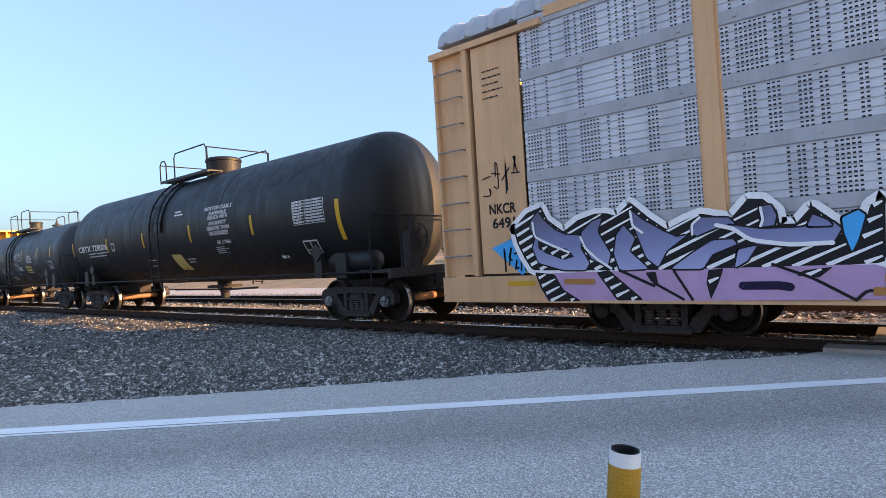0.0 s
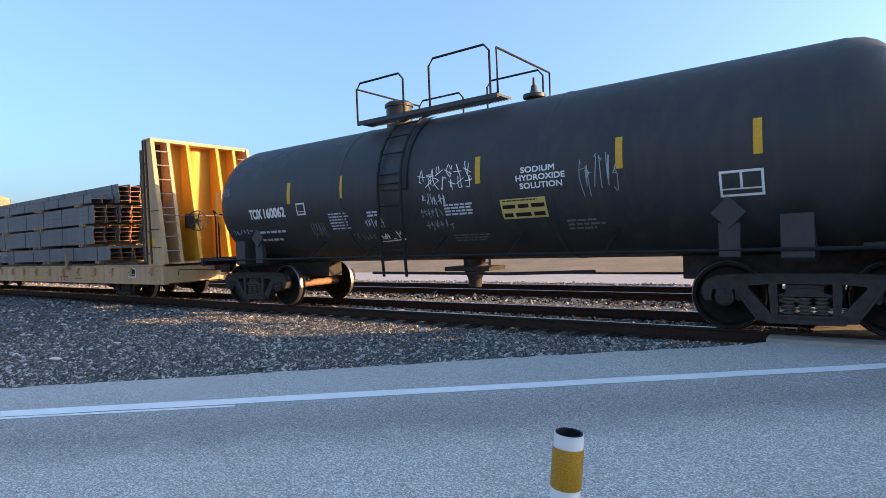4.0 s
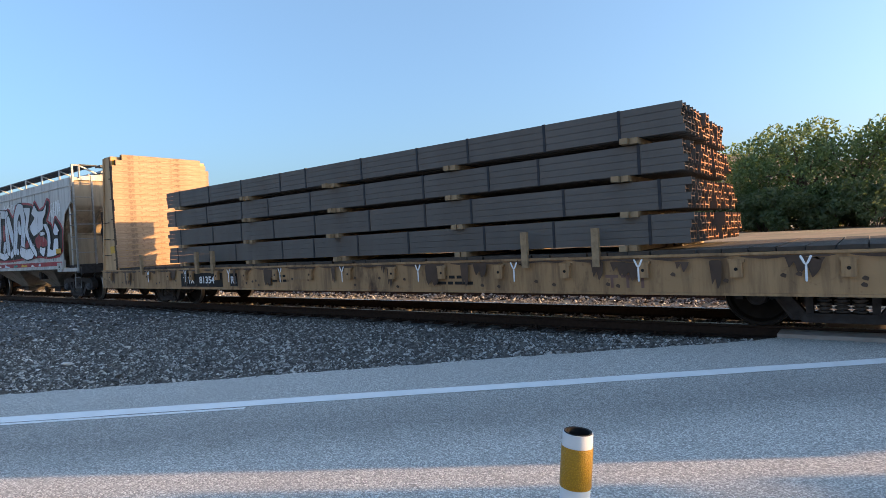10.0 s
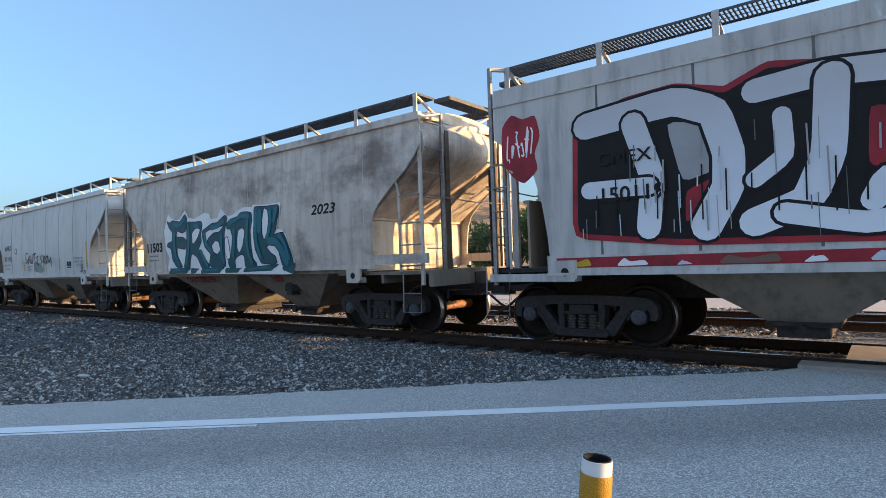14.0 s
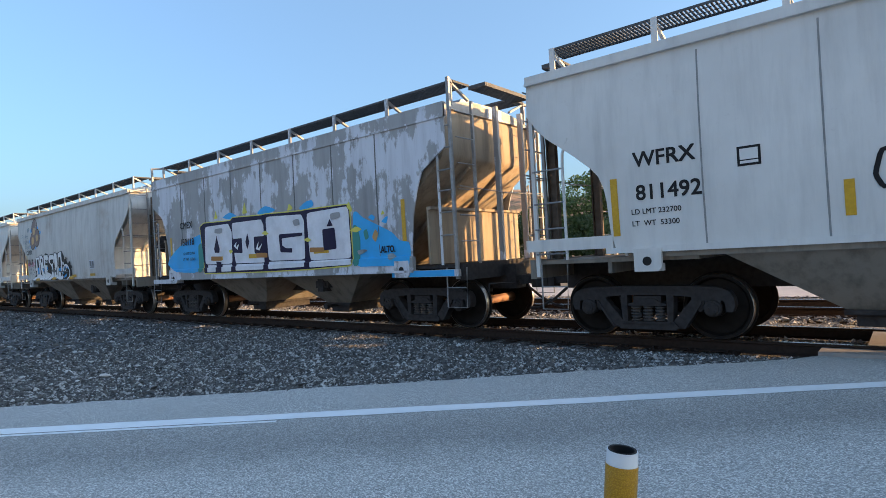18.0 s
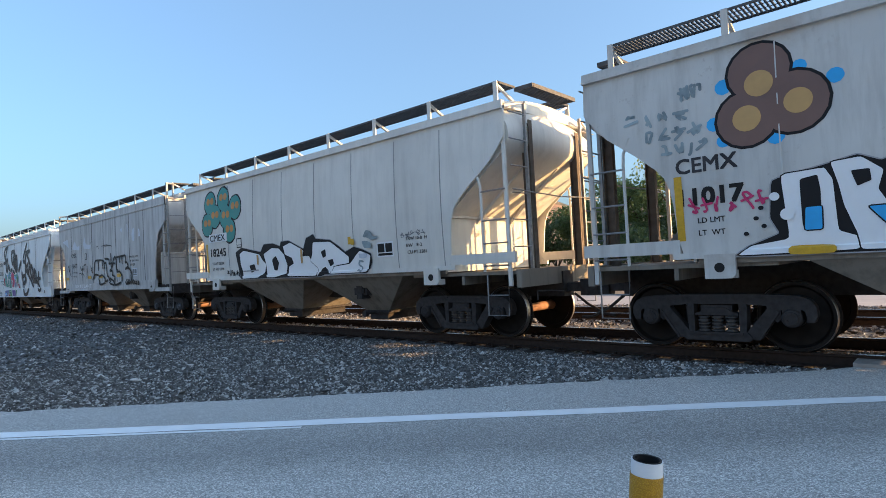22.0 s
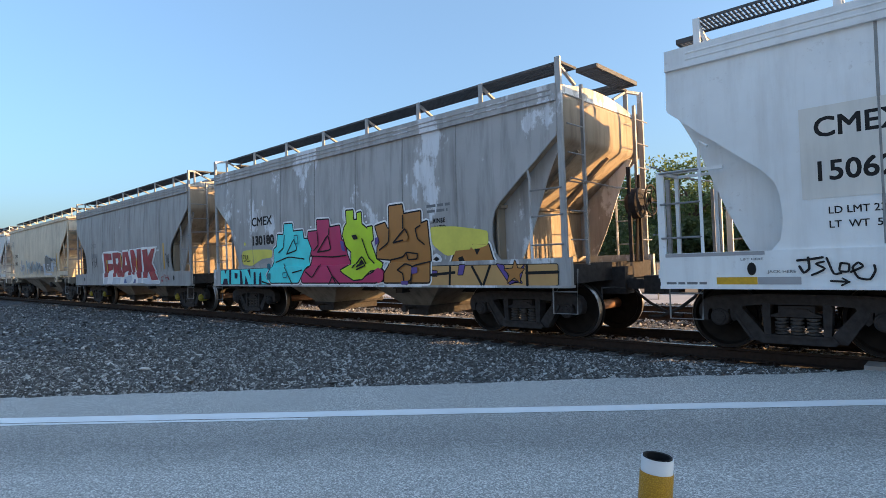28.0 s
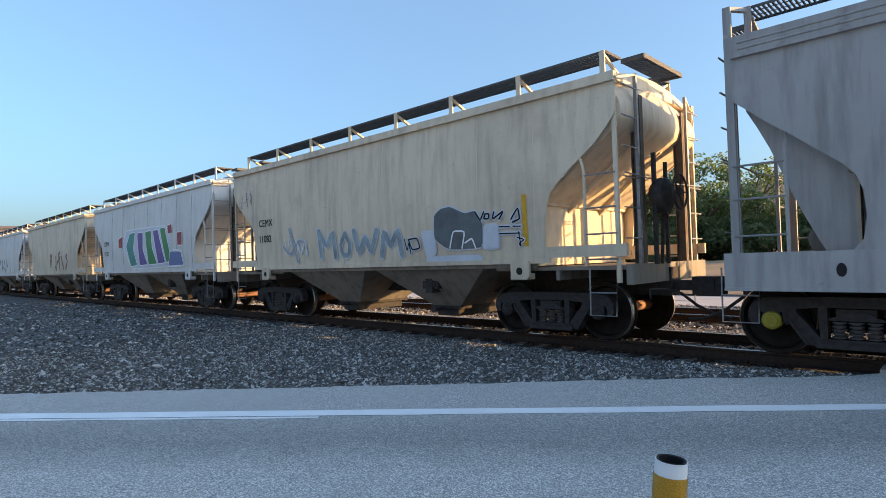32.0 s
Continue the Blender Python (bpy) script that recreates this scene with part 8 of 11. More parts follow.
draw(RACK, [
    ("S", "white", 0.05, [(-9.55, 1.51), (-9.36, 1.45), (-9.18, 1.3), (-8.77, 1.22), (-8.36, 1.22)]),
    ("S", "white", 0.035, [(-12.17, 1.75), (-12.15, 1.53), (-11.82, 1.37), (-11.59, 1.27)]),
    ("S", "white", 0.035, [(-11.39, 1.48), (-11.32, 1.31), (-11.15, 1.15), (-10.95, 1.01)]),
    ("S", "white", 0.035, [(-10.63, 1.78), (-10.61, 1.58), (-10.48, 1.48)]),
    ("S", "white", 0.03, [(-9.84, 1.41), (-9.84, 1.54), (-9.74, 1.62)]),
    ("S", "white", 0.03, [(-9.05, 1.68), (-9.03, 1.53), (-9.06, 1.46)]),
], edge=None, halo=None, base=0.018, soft=0.25)
draw(RACK_SILL, [
    ("P", "lilac", 0, [(-12.09, 0.97), (-7.91, 0.97), (-7.93, 0.6), (-8.26, 0.58), (-11.87, 0.54)]),
    ("H", "black", 0, [(-12.19, 0.99), (-11.85, 0.95), (-11.72, 0.72), (-11.44, 0.55), (-11.97, 0.54), (-12.1, 0.74)]),
    ("H", "black", 0, [(-11.18, 0.96), (-10.99, 0.99), (-10.52, 0.57), (-10.9, 0.56)]),
    ("H", "black", 0, [(-9.68, 0.95), (-9.5, 0.97), (-9.56, 0.8), (-9.67, 0.58), (-9.71, 0.79)]),
    ("H", "black", 0, [(-8.73, 0.86), (-8.65, 0.92), (-8.37, 0.95), (-8.51, 0.83)]),
    ("H", "black", 0, [(-10.48, 0.94), (-10.34, 0.95), (-10.31, 0.76), (-10.41, 0.82)]),
    ("S", "black", 0.035, [(-10.37, 0.8), (-10, 0.58)]),
    ("S", "black", 0.035, [(-10.1, 0.95), (-9.89, 0.58)]),
    ("S", "black", 0.035, [(-8.96, 1), (-8.57, 0.83), (-8.18, 0.58)]),
    ("S", "black", 0.035, [(-8.18, 0.58), (-8.08, 0.68), (-7.92, 0.69)]),
    ("S", "night", 0.1, [(-9.29, 0.75), (-8.91, 0.75), (-8.8, 0.73)]),
    ("S", "black", 0.04, [(-10.83, 0.98), (-10.37, 0.76)]),
    ("P", "ochre", 0, [(-11.69, 0.88), (-11.21, 0.87), (-11.21, 0.79), (-11.7, 0.8)]),
    ("P", "ochre", 0, [(-8.02, 0.72), (-7.92, 0.72), (-7.92, 0.63), (-8.03, 0.63)]),
], edge=None, halo=None, base=0.006, soft=0.1)
draw(HOP[0], [
    ("P", "black", 0, [(-4.19, 3.23), (-3.48, 3.44), (-2.84, 3.49), (-2.24, 3.32), (-1.76, 3.52), (-1.14, 3.4), (-0.4, 3.37), (-0.13, 3.4), (0.3, 3.07), (0.41, 3.11), (0.7, 3.48), (1.23, 3.51), (1.6, 3.49), (2.32, 3.39), (2.37, 3.25), (2.56, 3.5), (3, 3.14), (3.39, 3.22), (3.71, 3.48), (3.9, 3.4), (3.83, 3.09), (3.51, 2.76), (3.94, 2.61), (4.09, 2.4), (4.33, 2.84), (4.72, 2.56), (4.86, 2.39), (4.76, 1.77), (4.45, 1.57), (3.5, 1.53), (2.69, 1.6), (1.4, 1.55), (-0.32, 1.49), (-2.82, 1.54), (-4.25, 1.69)]),
], edge=None, halo=('red', 0.16), base=0.002, soft=0.1)
draw(HOP[0], [
    ("P", "ash_fill", 0, [(-2.96, 3.08), (-2.5, 3), (-2.38, 2.38), (-2.78, 2.27)]),
    ("P", "red", 0, [(-2.74, 2.16), (-2.36, 2.31), (-2.5, 1.9), (-2.76, 1.74)]),
    ("P", "red", 0, [(-0.82, 2.9), (-0.42, 2.79), (-0.69, 2.18), (-0.85, 2.26)]),
    ("P", "red", 0, [(-0.27, 2.71), (-0.02, 2.32), (-0.15, 2.08), (-0.29, 2.34)]),
    ("P", "red", 0, [(1.36, 1.97), (1.67, 2.22), (1.84, 1.94), (1.48, 1.88)]),
    ("P", "red", 0, [(2.4, 2.18), (2.97, 2.4), (3.52, 2.1), (3.56, 1.95), (2.95, 1.81), (2.55, 1.88)]),
    ("P", "red", 0, [(2.74, 2.88), (2.99, 2.89), (2.94, 2.65), (2.68, 2.63)]),
    ("S", "chrome", 0.37, [(-4.07, 3.21), (-2.84, 3.34), (-2.37, 3.12), (-2.22, 2.58), (-2.24, 2.16), (-2.51, 1.69)]),
    ("S", "chrome", 0.32, [(-3.39, 3.13), (-3.15, 2.37), (-3.23, 1.72)]),
    ("S", "chrome", 0.24, [(-4.05, 2.29), (-3.21, 2.27)]),
    ("S", "chrome", 0.29, [(-1.91, 3.27), (-1.23, 3.33), (-0.44, 3.25)]),
    ("S", "chrome", 0.34, [(-1.14, 3.27), (-1.2, 2.42), (-1.42, 1.91), (-1.97, 1.7)]),
    ("S", "chrome", 0.24, [(-1.65, 1.79), (-0.88, 1.62), (-0.43, 1.7), (-0.42, 2.04), (-0.69, 2.12), (-0.82, 1.87)]),
    ("S", "chrome", 0.2, [(-1.64, 2.93), (-1.62, 2.46), (-1.95, 2.21)]),
    ("S", "chrome", 0.34, [(-0.29, 3.24), (-0.39, 2.66), (-0.31, 1.84)]),
    ("S", "chrome", 0.37, [(-0.14, 3.01), (0.3, 2.11)]),
    ("S", "chrome", 0.24, [(-0.05, 1.68), (0.29, 1.87), (0.67, 1.79)]),
    ("S", "chrome", 0.39, [(0.36, 1.87), (0.58, 2.44), (0.65, 3.02), (0.97, 3.38), (1.32, 3.35), (1.43, 2.91), (1.34, 2.36), (1.16, 1.87)]),
    ("S", "chrome", 0.37, [(1.06, 1.77), (1.53, 1.66), (2, 1.69), (2.23, 1.86)]),
    ("P", "chrome", 0, [(0.77, 2.68), (1.02, 3), (1.16, 2.64), (1.11, 2.41), (0.93, 2.43)]),
    ("P", "chrome", 0, [(1.48, 3.38), (2.19, 3.33), (1.99, 2.89), (1.8, 2.59), (1.96, 2.25), (2.49, 1.79), (2.56, 1.63), (2.43, 1.54), (1.95, 1.93), (1.5, 2.49), (1.76, 3.03)]),
    ("P", "chrome", 0, [(2.25, 3.11), (2.56, 3.4), (2.86, 3.14), (3.38, 3.12), (3.69, 3.35), (3.56, 3.04), (3.28, 2.82), (3.27, 2.51), (2.88, 2.41), (2.35, 2.29), (1.98, 2.62), (2.59, 2.95)]),
    ("P", "chrome", 0, [(3.3, 2.67), (3.59, 2.67), (3.82, 2.44), (3.88, 2.06), (3.73, 1.8), (4.02, 1.73), (4.16, 2.13), (4.51, 2.13), (4.48, 1.79), (4.26, 1.58), (3.85, 1.54), (3.41, 1.54), (3.58, 1.9), (3.62, 2.28), (3.47, 2.48)]),
    ("P", "chrome", 0, [(4.13, 2.38), (4.34, 2.67), (4.65, 2.37), (4.52, 2.35), (4.5, 2.24), (4.23, 2.26)]),
    ("P", "chrome", 0, [(2.8, 1.72), (3.06, 1.58), (3.18, 1.55), (3.38, 1.87), (3.14, 1.84), (2.9, 1.91)]),
    ("S", "chrome", 0.12, [(3, 2.35), (3.33, 2.35)]),
], edge=('black', 0.08), halo=None, base=0.006, soft=0.22)
draw(ARC1, [
    ("P", "white", 0, [(-3.4, 2.45), (-3.17, 2.9), (-2.99, 2.77), (-2.72, 2.71), (-2.52, 2.73), (-2.27, 2.94), (-2.05, 2.72), (-1.78, 2.68), (-1.44, 2.76), (-1.27, 2.8), (-1.05, 2.76), (-0.99, 2.62), (-0.69, 2.62), (-0.52, 2.84), (-0.26, 2.64), (-0.04, 2.64), (0.19, 2.73), (0.45, 2.79), (0.68, 2.78), (0.82, 2.77), (0.82, 2.82), (1.3, 2.78), (1.88, 2.78), (1.86, 2.52), (1.79, 2.47), (1.72, 2.2), (1.87, 2.18), (2.03, 2.07), (2.14, 1.81), (2.3, 1.45), (2.29, 1.19), (-3.18, 1.28), (-3.29, 1.45), (-3.14, 1.69), (-3.34, 1.95)]),
], edge=None, halo=None, base=0.002, soft=0.08, label='white ground of the teal lettering')
draw(ARC1, [
    ("P", "teal", 0, [(-3.23, 2.71), (-3.09, 2.65), (-2.91, 2.71), (-2.52, 2.64), (-2.27, 2.83), (-2.15, 2.73), (-2.21, 2.4), (-2.42, 2.35), (-2.67, 2.43), (-2.74, 2.25), (-2.38, 2.23), (-2.22, 2.15), (-2.27, 1.91), (-2.71, 1.98), (-2.72, 1.77), (-2.47, 1.44), (-2.79, 1.45), (-2.99, 1.65), (-3.04, 1.96), (-3.25, 2.03), (-3.2, 2.11), (-2.96, 2.14), (-2.93, 2.4), (-3.1, 2.52)]),
    ("P", "teal", 0, [(-2.16, 2.62), (-1.78, 2.59), (-1.44, 2.59), (-1.39, 2.5), (-1.49, 2.23), (-1.45, 2.08), (-1.61, 1.9), (-1.48, 1.74), (-1.14, 1.47), (-1.18, 1.39), (-1.51, 1.4), (-1.7, 1.69), (-1.95, 1.81), (-2.05, 1.64), (-2.1, 1.42), (-2.4, 1.43), (-2.3, 1.65), (-2.21, 1.94), (-2.17, 2.26)]),
    ("P", "teal", 0, [(-1.39, 2.34), (-1.19, 2.41), (-0.93, 2.5), (-0.69, 2.5), (-0.46, 2.61), (-0.34, 2.66), (-0.24, 2.6), (-0.3, 2.45), (-0.39, 2.21), (-0.41, 1.7), (-0.39, 1.43), (-0.63, 1.37), (-0.99, 1.38), (-1.14, 1.49), (-1.03, 1.74), (-1.31, 1.94), (-1.39, 2.19)]),
    ("P", "teal", 0, [(-0.28, 2.45), (-0.1, 2.54), (0.19, 2.58), (0.34, 2.67), (0.59, 2.67), (0.77, 2.63), (0.79, 2.47), (0.71, 2.25), (0.71, 1.94), (0.75, 1.58), (0.91, 1.44), (0.81, 1.33), (0.44, 1.38), (0.42, 1.65), (0.33, 1.7), (0.1, 1.64), (0.01, 1.54), (0.03, 1.39), (-0.21, 1.37), (-0.28, 1.53), (-0.14, 1.68), (-0.07, 1.9), (-0.03, 2.14), (-0.11, 2.32), (-0.25, 2.33)]),
    ("P", "teal", 0, [(0.89, 2.76), (1.34, 2.73), (1.81, 2.73), (1.82, 2.56), (1.74, 2.41), (1.68, 2.18), (1.56, 2.06), (1.76, 2.1), (1.94, 2.11), (2.04, 1.96), (2.21, 1.59), (2.27, 1.28), (1.93, 1.29), (1.84, 1.45), (1.76, 1.71), (1.63, 1.84), (1.41, 1.87), (1.29, 1.82), (1.45, 1.68), (1.62, 1.6), (1.67, 1.46), (1.54, 1.43), (1.08, 1.46), (0.88, 1.78), (0.84, 2.08), (0.88, 2.48)]),
    ("P", "white", 0, [(-1.9, 2.3), (-1.76, 2.4), (-1.65, 2.43), (-1.5, 2.39), (-1.59, 2.24), (-1.73, 2.11), (-1.89, 2.03)]),
    ("P", "white", 0, [(-1.29, 2.27), (-0.94, 2.37), (-0.64, 2.38), (-0.41, 2.41), (-0.61, 2.28), (-0.88, 2.27), (-1.1, 2.16), (-1.22, 2.05)]),
    ("P", "white", 0, [(-0.96, 1.94), (-0.8, 2.06), (-0.65, 2.03), (-0.59, 1.83), (-0.73, 1.73), (-0.89, 1.79)]),
    ("P", "white", 0, [(0.23, 2.25), (0.38, 2.31), (0.47, 2.25), (0.44, 2.07), (0.36, 1.87), (0.23, 1.73), (0.16, 1.83), (0.18, 2.07)]),
    ("P", "white", 0, [(1.28, 2.7), (1.4, 2.65), (1.43, 2.41), (1.36, 2.15), (1.25, 1.99), (1.19, 2.12), (1.2, 2.44)]),
    ("P", "white", 0, [(-0.36, 2.09), (-0.24, 2.14), (-0.18, 1.85), (-0.17, 1.63), (-0.28, 1.58), (-0.38, 1.76)]),
], edge=('night', 0.035), halo=None, base=0.006, soft=0.2)
draw(ARC1, [
    ("S", "petrol", 0.1, [(-2.8, 2.59), (-2.49, 2.57), (-2.29, 2.7)]),
    ("S", "petrol", 0.1, [(-2.81, 2.32), (-2.83, 1.98), (-2.77, 1.71), (-2.65, 1.51)]),
    ("S", "petrol", 0.1, [(-2.07, 2.51), (-2.05, 2.19), (-2.12, 1.87), (-2.24, 1.52)]),
    ("S", "petrol", 0.1, [(-1.75, 2.51), (-1.55, 2.45)]),
    ("S", "petrol", 0.1, [(-1.48, 1.83), (-1.33, 1.6), (-1.21, 1.46)]),
    ("S", "petrol", 0.1, [(-1.26, 2.24), (-1.21, 1.99), (-0.97, 1.79)]),
    ("S", "petrol", 0.1, [(-0.94, 2.38), (-0.64, 2.41), (-0.4, 2.52)]),
    ("S", "petrol", 0.1, [(-0.5, 2.16), (-0.54, 1.77), (-0.45, 1.53)]),
    ("S", "petrol", 0.1, [(-0.13, 2.46), (0.14, 2.51), (0.34, 2.59), (0.68, 2.56)]),
    ("S", "petrol", 0.1, [(0.05, 2.27), (0.06, 2.0), (-0.03, 1.68)]),
    ("S", "petrol", 0.1, [(0.63, 2.47), (0.56, 2.06), (0.6, 1.69), (0.73, 1.48)]),
    ("S", "petrol", 0.1, [(0.98, 2.62), (0.94, 2.22), (0.95, 1.92), (1.09, 1.61)]),
    ("S", "petrol", 0.1, [(1.5, 2.63), (1.53, 2.39), (1.44, 2.16), (1.36, 2.03)]),
    ("S", "petrol", 0.1, [(1.74, 2.64), (1.63, 2.38)]),
    ("S", "petrol", 0.1, [(1.83, 2.05), (1.97, 1.92), (2.12, 1.55)]),
    ("S", "petrol", 0.16, [(1.13, 2.6), (1.09, 2.21)]),
    ("S", "petrol", 0.16, [(1.44, 1.95), (1.63, 1.95), (1.86, 1.79), (2.03, 1.46)]),
], edge=None, halo=None, base=0.016, soft=0.3)
draw(ARC1, [
    ("P", "teal", 0, [(-3.16, 1.42), (-2.32, 1.42), (-2.06, 1.41), (-2.22, 1.27), (-3.18, 1.28)]),
    ("P", "teal", 0, [(-2.06, 1.41), (-1.64, 1.39), (-1.79, 1.27), (-2.0, 1.26)]),
    ("P", "teal", 0, [(-1.51, 1.4), (-0.46, 1.39), (-0.64, 1.26), (-1.52, 1.26)]),
    ("P", "teal", 0, [(-0.4, 1.38), (0.31, 1.37), (0.15, 1.26), (-0.38, 1.26)]),
    ("P", "teal", 0, [(0.44, 1.38), (1.75, 1.43), (1.49, 1.28), (0.38, 1.27)]),
    ("P", "teal", 0, [(1.93, 1.45), (2.3, 1.43), (2.29, 1.19), (2.02, 1.26)]),
    ("S", "petrol", 0.05, [(-2.92, 1.36), (-2.36, 1.37)]),
    ("S", "petrol", 0.05, [(-1.25, 1.34), (-0.75, 1.35)]),
    ("S", "petrol", 0.05, [(0.62, 1.34), (1.41, 1.37)]),
], edge=None, halo=None, base=0.006, soft=0.05)
draw(DEEP9, [
    ("P", "white", 0, [(-2.29, 2.07), (-2.1, 2.2), (-1.06, 2.2), (-0.49, 2.19), (-0.01, 2.1), (0.08, 2.19), (0.66, 2.19), (0.73, 2.09), (0.79, 2.19), (1.41, 2.19), (1.53, 2.2), (1.94, 2.21), (2.07, 2.22), (3.21, 2.19), (3.28, 2.06), (2.94, 1.64), (3.53, 1.0), (3.49, 0.92), (1.9, 0.94), (0.45, 0.92), (-2.2, 0.91), (-2.22, 1.21), (-2.22, 1.74)]),
], edge=None, halo=None, base=0.002, soft=0.03, label='white ground of the red block letters')
draw(DEEP9, [
    ("P", "silver", 0, [(-1.99, 1.15), (-1.59, 1.17), (-1.71, 0.92), (-2.16, 0.91)]),
    ("P", "silver", 0, [(-0.96, 1.16), (-0.17, 1.15), (-0.26, 0.93), (-1.14, 0.92)]),
    ("P", "silver", 0, [(0.22, 1.15), (0.65, 1.21), (0.96, 1.23), (1.03, 1.1), (0.8, 0.94), (0.14, 0.93)]),
    ("P", "silver", 0, [(1.58, 1.11), (1.92, 1.12), (1.9, 0.95), (1.54, 0.94)]),
    ("P", "blue", 0, [(0.17, 0.95), (0.25, 1.1), (0.4, 1.11), (0.45, 0.95)]),
    ("P", "blue", 0, [(1.1, 0.94), (1.25, 1.1), (1.39, 1.09), (1.34, 0.95)]),
    ("P", "silver", 0, [(2.53, 1.34), (2.84, 1.02), (3.45, 1.02), (3.5, 0.94), (2.41, 0.91), (2.07, 0.94), (2.09, 1.09), (2.46, 1.11)]),
], edge=None, halo=None, base=0.006, soft=0.03)
draw(DEEP9, [
    ("P", "red", 0, [(-2.05, 2.14), (-1.13, 2.1), (-1.12, 1.86), (-1.59, 1.85), (-1.62, 1.71), (-1.07, 1.7), (-0.96, 1.64), (-1.07, 1.47), (-1.54, 1.42), (-1.58, 1.19), (-1.99, 1.17), (-1.99, 1.51), (-2.02, 1.88)]),
    ("P", "red", 0, [(-1.01, 2.13), (-0.38, 2.12), (-0.08, 2.08), (-0.0, 1.91), (-0.1, 1.63), (-0.18, 1.54), (-0.03, 1.24), (-0.17, 1.17), (-0.44, 1.18), (-0.64, 1.4), (-0.66, 1.19), (-0.98, 1.18), (-1.0, 1.68)]),
    ("P", "red", 0, [(0.1, 2.11), (0.64, 2.12), (0.82, 1.7), (0.96, 1.25), (0.65, 1.23), (0.59, 1.4), (0.3, 1.37), (0.22, 1.17), (-0.09, 1.17), (-0.02, 1.53), (0.07, 1.75)]),
    ("P", "red", 0, [(0.9, 2.15), (1.22, 2.17), (1.51, 1.74), (1.53, 2.16), (1.93, 2.16), (1.92, 1.14), (1.58, 1.12), (1.26, 1.58), (1.27, 1.24), (1.04, 1.28), (0.95, 1.69)]),
    ("P", "red", 0, [(2.06, 2.12), (2.51, 2.13), (2.54, 1.86), (2.89, 2.12), (3.19, 2.13), (2.83, 1.63), (3.43, 1.06), (2.85, 1.04), (2.56, 1.38), (2.47, 1.13), (2.1, 1.13), (2.1, 1.57)]),
    ("P", "white", 0, [(-0.67, 1.89), (-0.43, 1.9), (-0.37, 1.77), (-0.48, 1.66), (-0.66, 1.69)]),
    ("P", "white", 0, [(0.28, 1.61), (0.4, 1.94), (0.52, 1.61)]),
], edge=None, halo=None, base=0.012, soft=0.03)
draw(DEEP9, [
    ("P", "tape", 0, [(-1.68, 1.86), (-1.58, 1.84), (-1.56, 1.42), (-1.65, 1.38)]),
    ("P", "tape", 0, [(-0.09, 2.01), (-0.0, 1.99), (-0.01, 1.56), (-0.09, 1.52)]),
    ("P", "tape", 0, [(1.46, 1.85), (1.54, 1.85), (1.54, 1.42), (1.47, 1.4)]),
], edge=None, halo=None, base=0.03, soft=0.1)
draw(LAT3, [
    ("P", "sky", 0, [(3.19, 2.33), (3.3, 2.35), (3.46, 2.21), (3.97, 1.99), (4.26, 1.86), (4.44, 1.69), (4.68, 1.66), (4.71, 1.5), (4.68, 1.19), (4.23, 1.23), (3.93, 1.23), (3.12, 1.24)]),
    ("P", "sky", 0, [(-4.88, 1.54), (-4.6, 1.79), (-4.01, 2.06), (-3.03, 2.28), (-2.76, 2.3), (-2.82, 1.26), (-4.32, 1.31)]),
    ("P", "sky", 0, [(-0.19, 2.61), (0.01, 2.72), (0.2, 2.76), (0.64, 2.62), (0.09, 2.54)]),
    ("P", "sky", 0, [(-1.77, 2.64), (-1.35, 2.76), (-0.97, 2.59), (-1.37, 2.57)]),
    ("P", "sky", 0, [(1.46, 2.59), (1.69, 2.7), (1.92, 2.72), (1.99, 2.58), (1.53, 2.51)]),
    ("P", "sky", 0, [(3.98, 2.08), (4.08, 2.15), (4.18, 2.18), (4.13, 2.03)]),
    ("P", "sky", 0, [(3.62, 2.19), (3.73, 2.25), (3.83, 2.19), (3.78, 2.11)]),
    ("P", "jade", 0, [(3.17, 2.09), (3.31, 2.06), (3.38, 1.76), (3.32, 1.26), (3.13, 1.26)]),
    ("P", "jade", 0, [(-3.03, 2.04), (-2.72, 2.06), (-2.81, 1.29), (-3.05, 1.27)]),
    ("P", "jade", 0, [(3.47, 1.93), (3.58, 1.98), (3.63, 1.8), (3.52, 1.75)]),
    ("P", "lemon", 0, [(-2.14, 2.64), (-2.08, 2.76), (-2.04, 2.86), (-2.0, 2.73), (-1.95, 2.64)]),
    ("P", "lemon", 0, [(-0.81, 2.65), (-0.74, 2.83), (-0.67, 2.94), (-0.63, 2.77), (-0.57, 2.66)]),
    ("P", "lemon", 0, [(3.06, 1.97), (3.28, 2.05), (3.45, 1.98), (3.27, 1.92)]),
    ("P", "lemon", 0, [(1.02, 2.55), (1.11, 2.73), (1.26, 2.59)]),
    ("P", "lemon", 0, [(3.02, 2.46), (3.09, 2.57), (3.19, 2.4), (3.16, 2.33)]),
    ("P", "lemon", 0, [(3.99, 2.21), (4.05, 2.3), (4.1, 2.22)]),
    ("P", "sand", 0, [(3.71, 1.8), (3.82, 1.96), (3.9, 1.86), (3.81, 1.69)]),
    ("P", "fade", 0, [(3.26, 1.56), (3.43, 1.58), (3.59, 1.56), (3.45, 1.5), (3.31, 1.47)]),
    ("P", "fade", 0, [(4.09, 1.43), (4.24, 1.48), (4.37, 1.39), (4.18, 1.33)]),
], edge=None, halo=None, base=-0.004, soft=0.3)
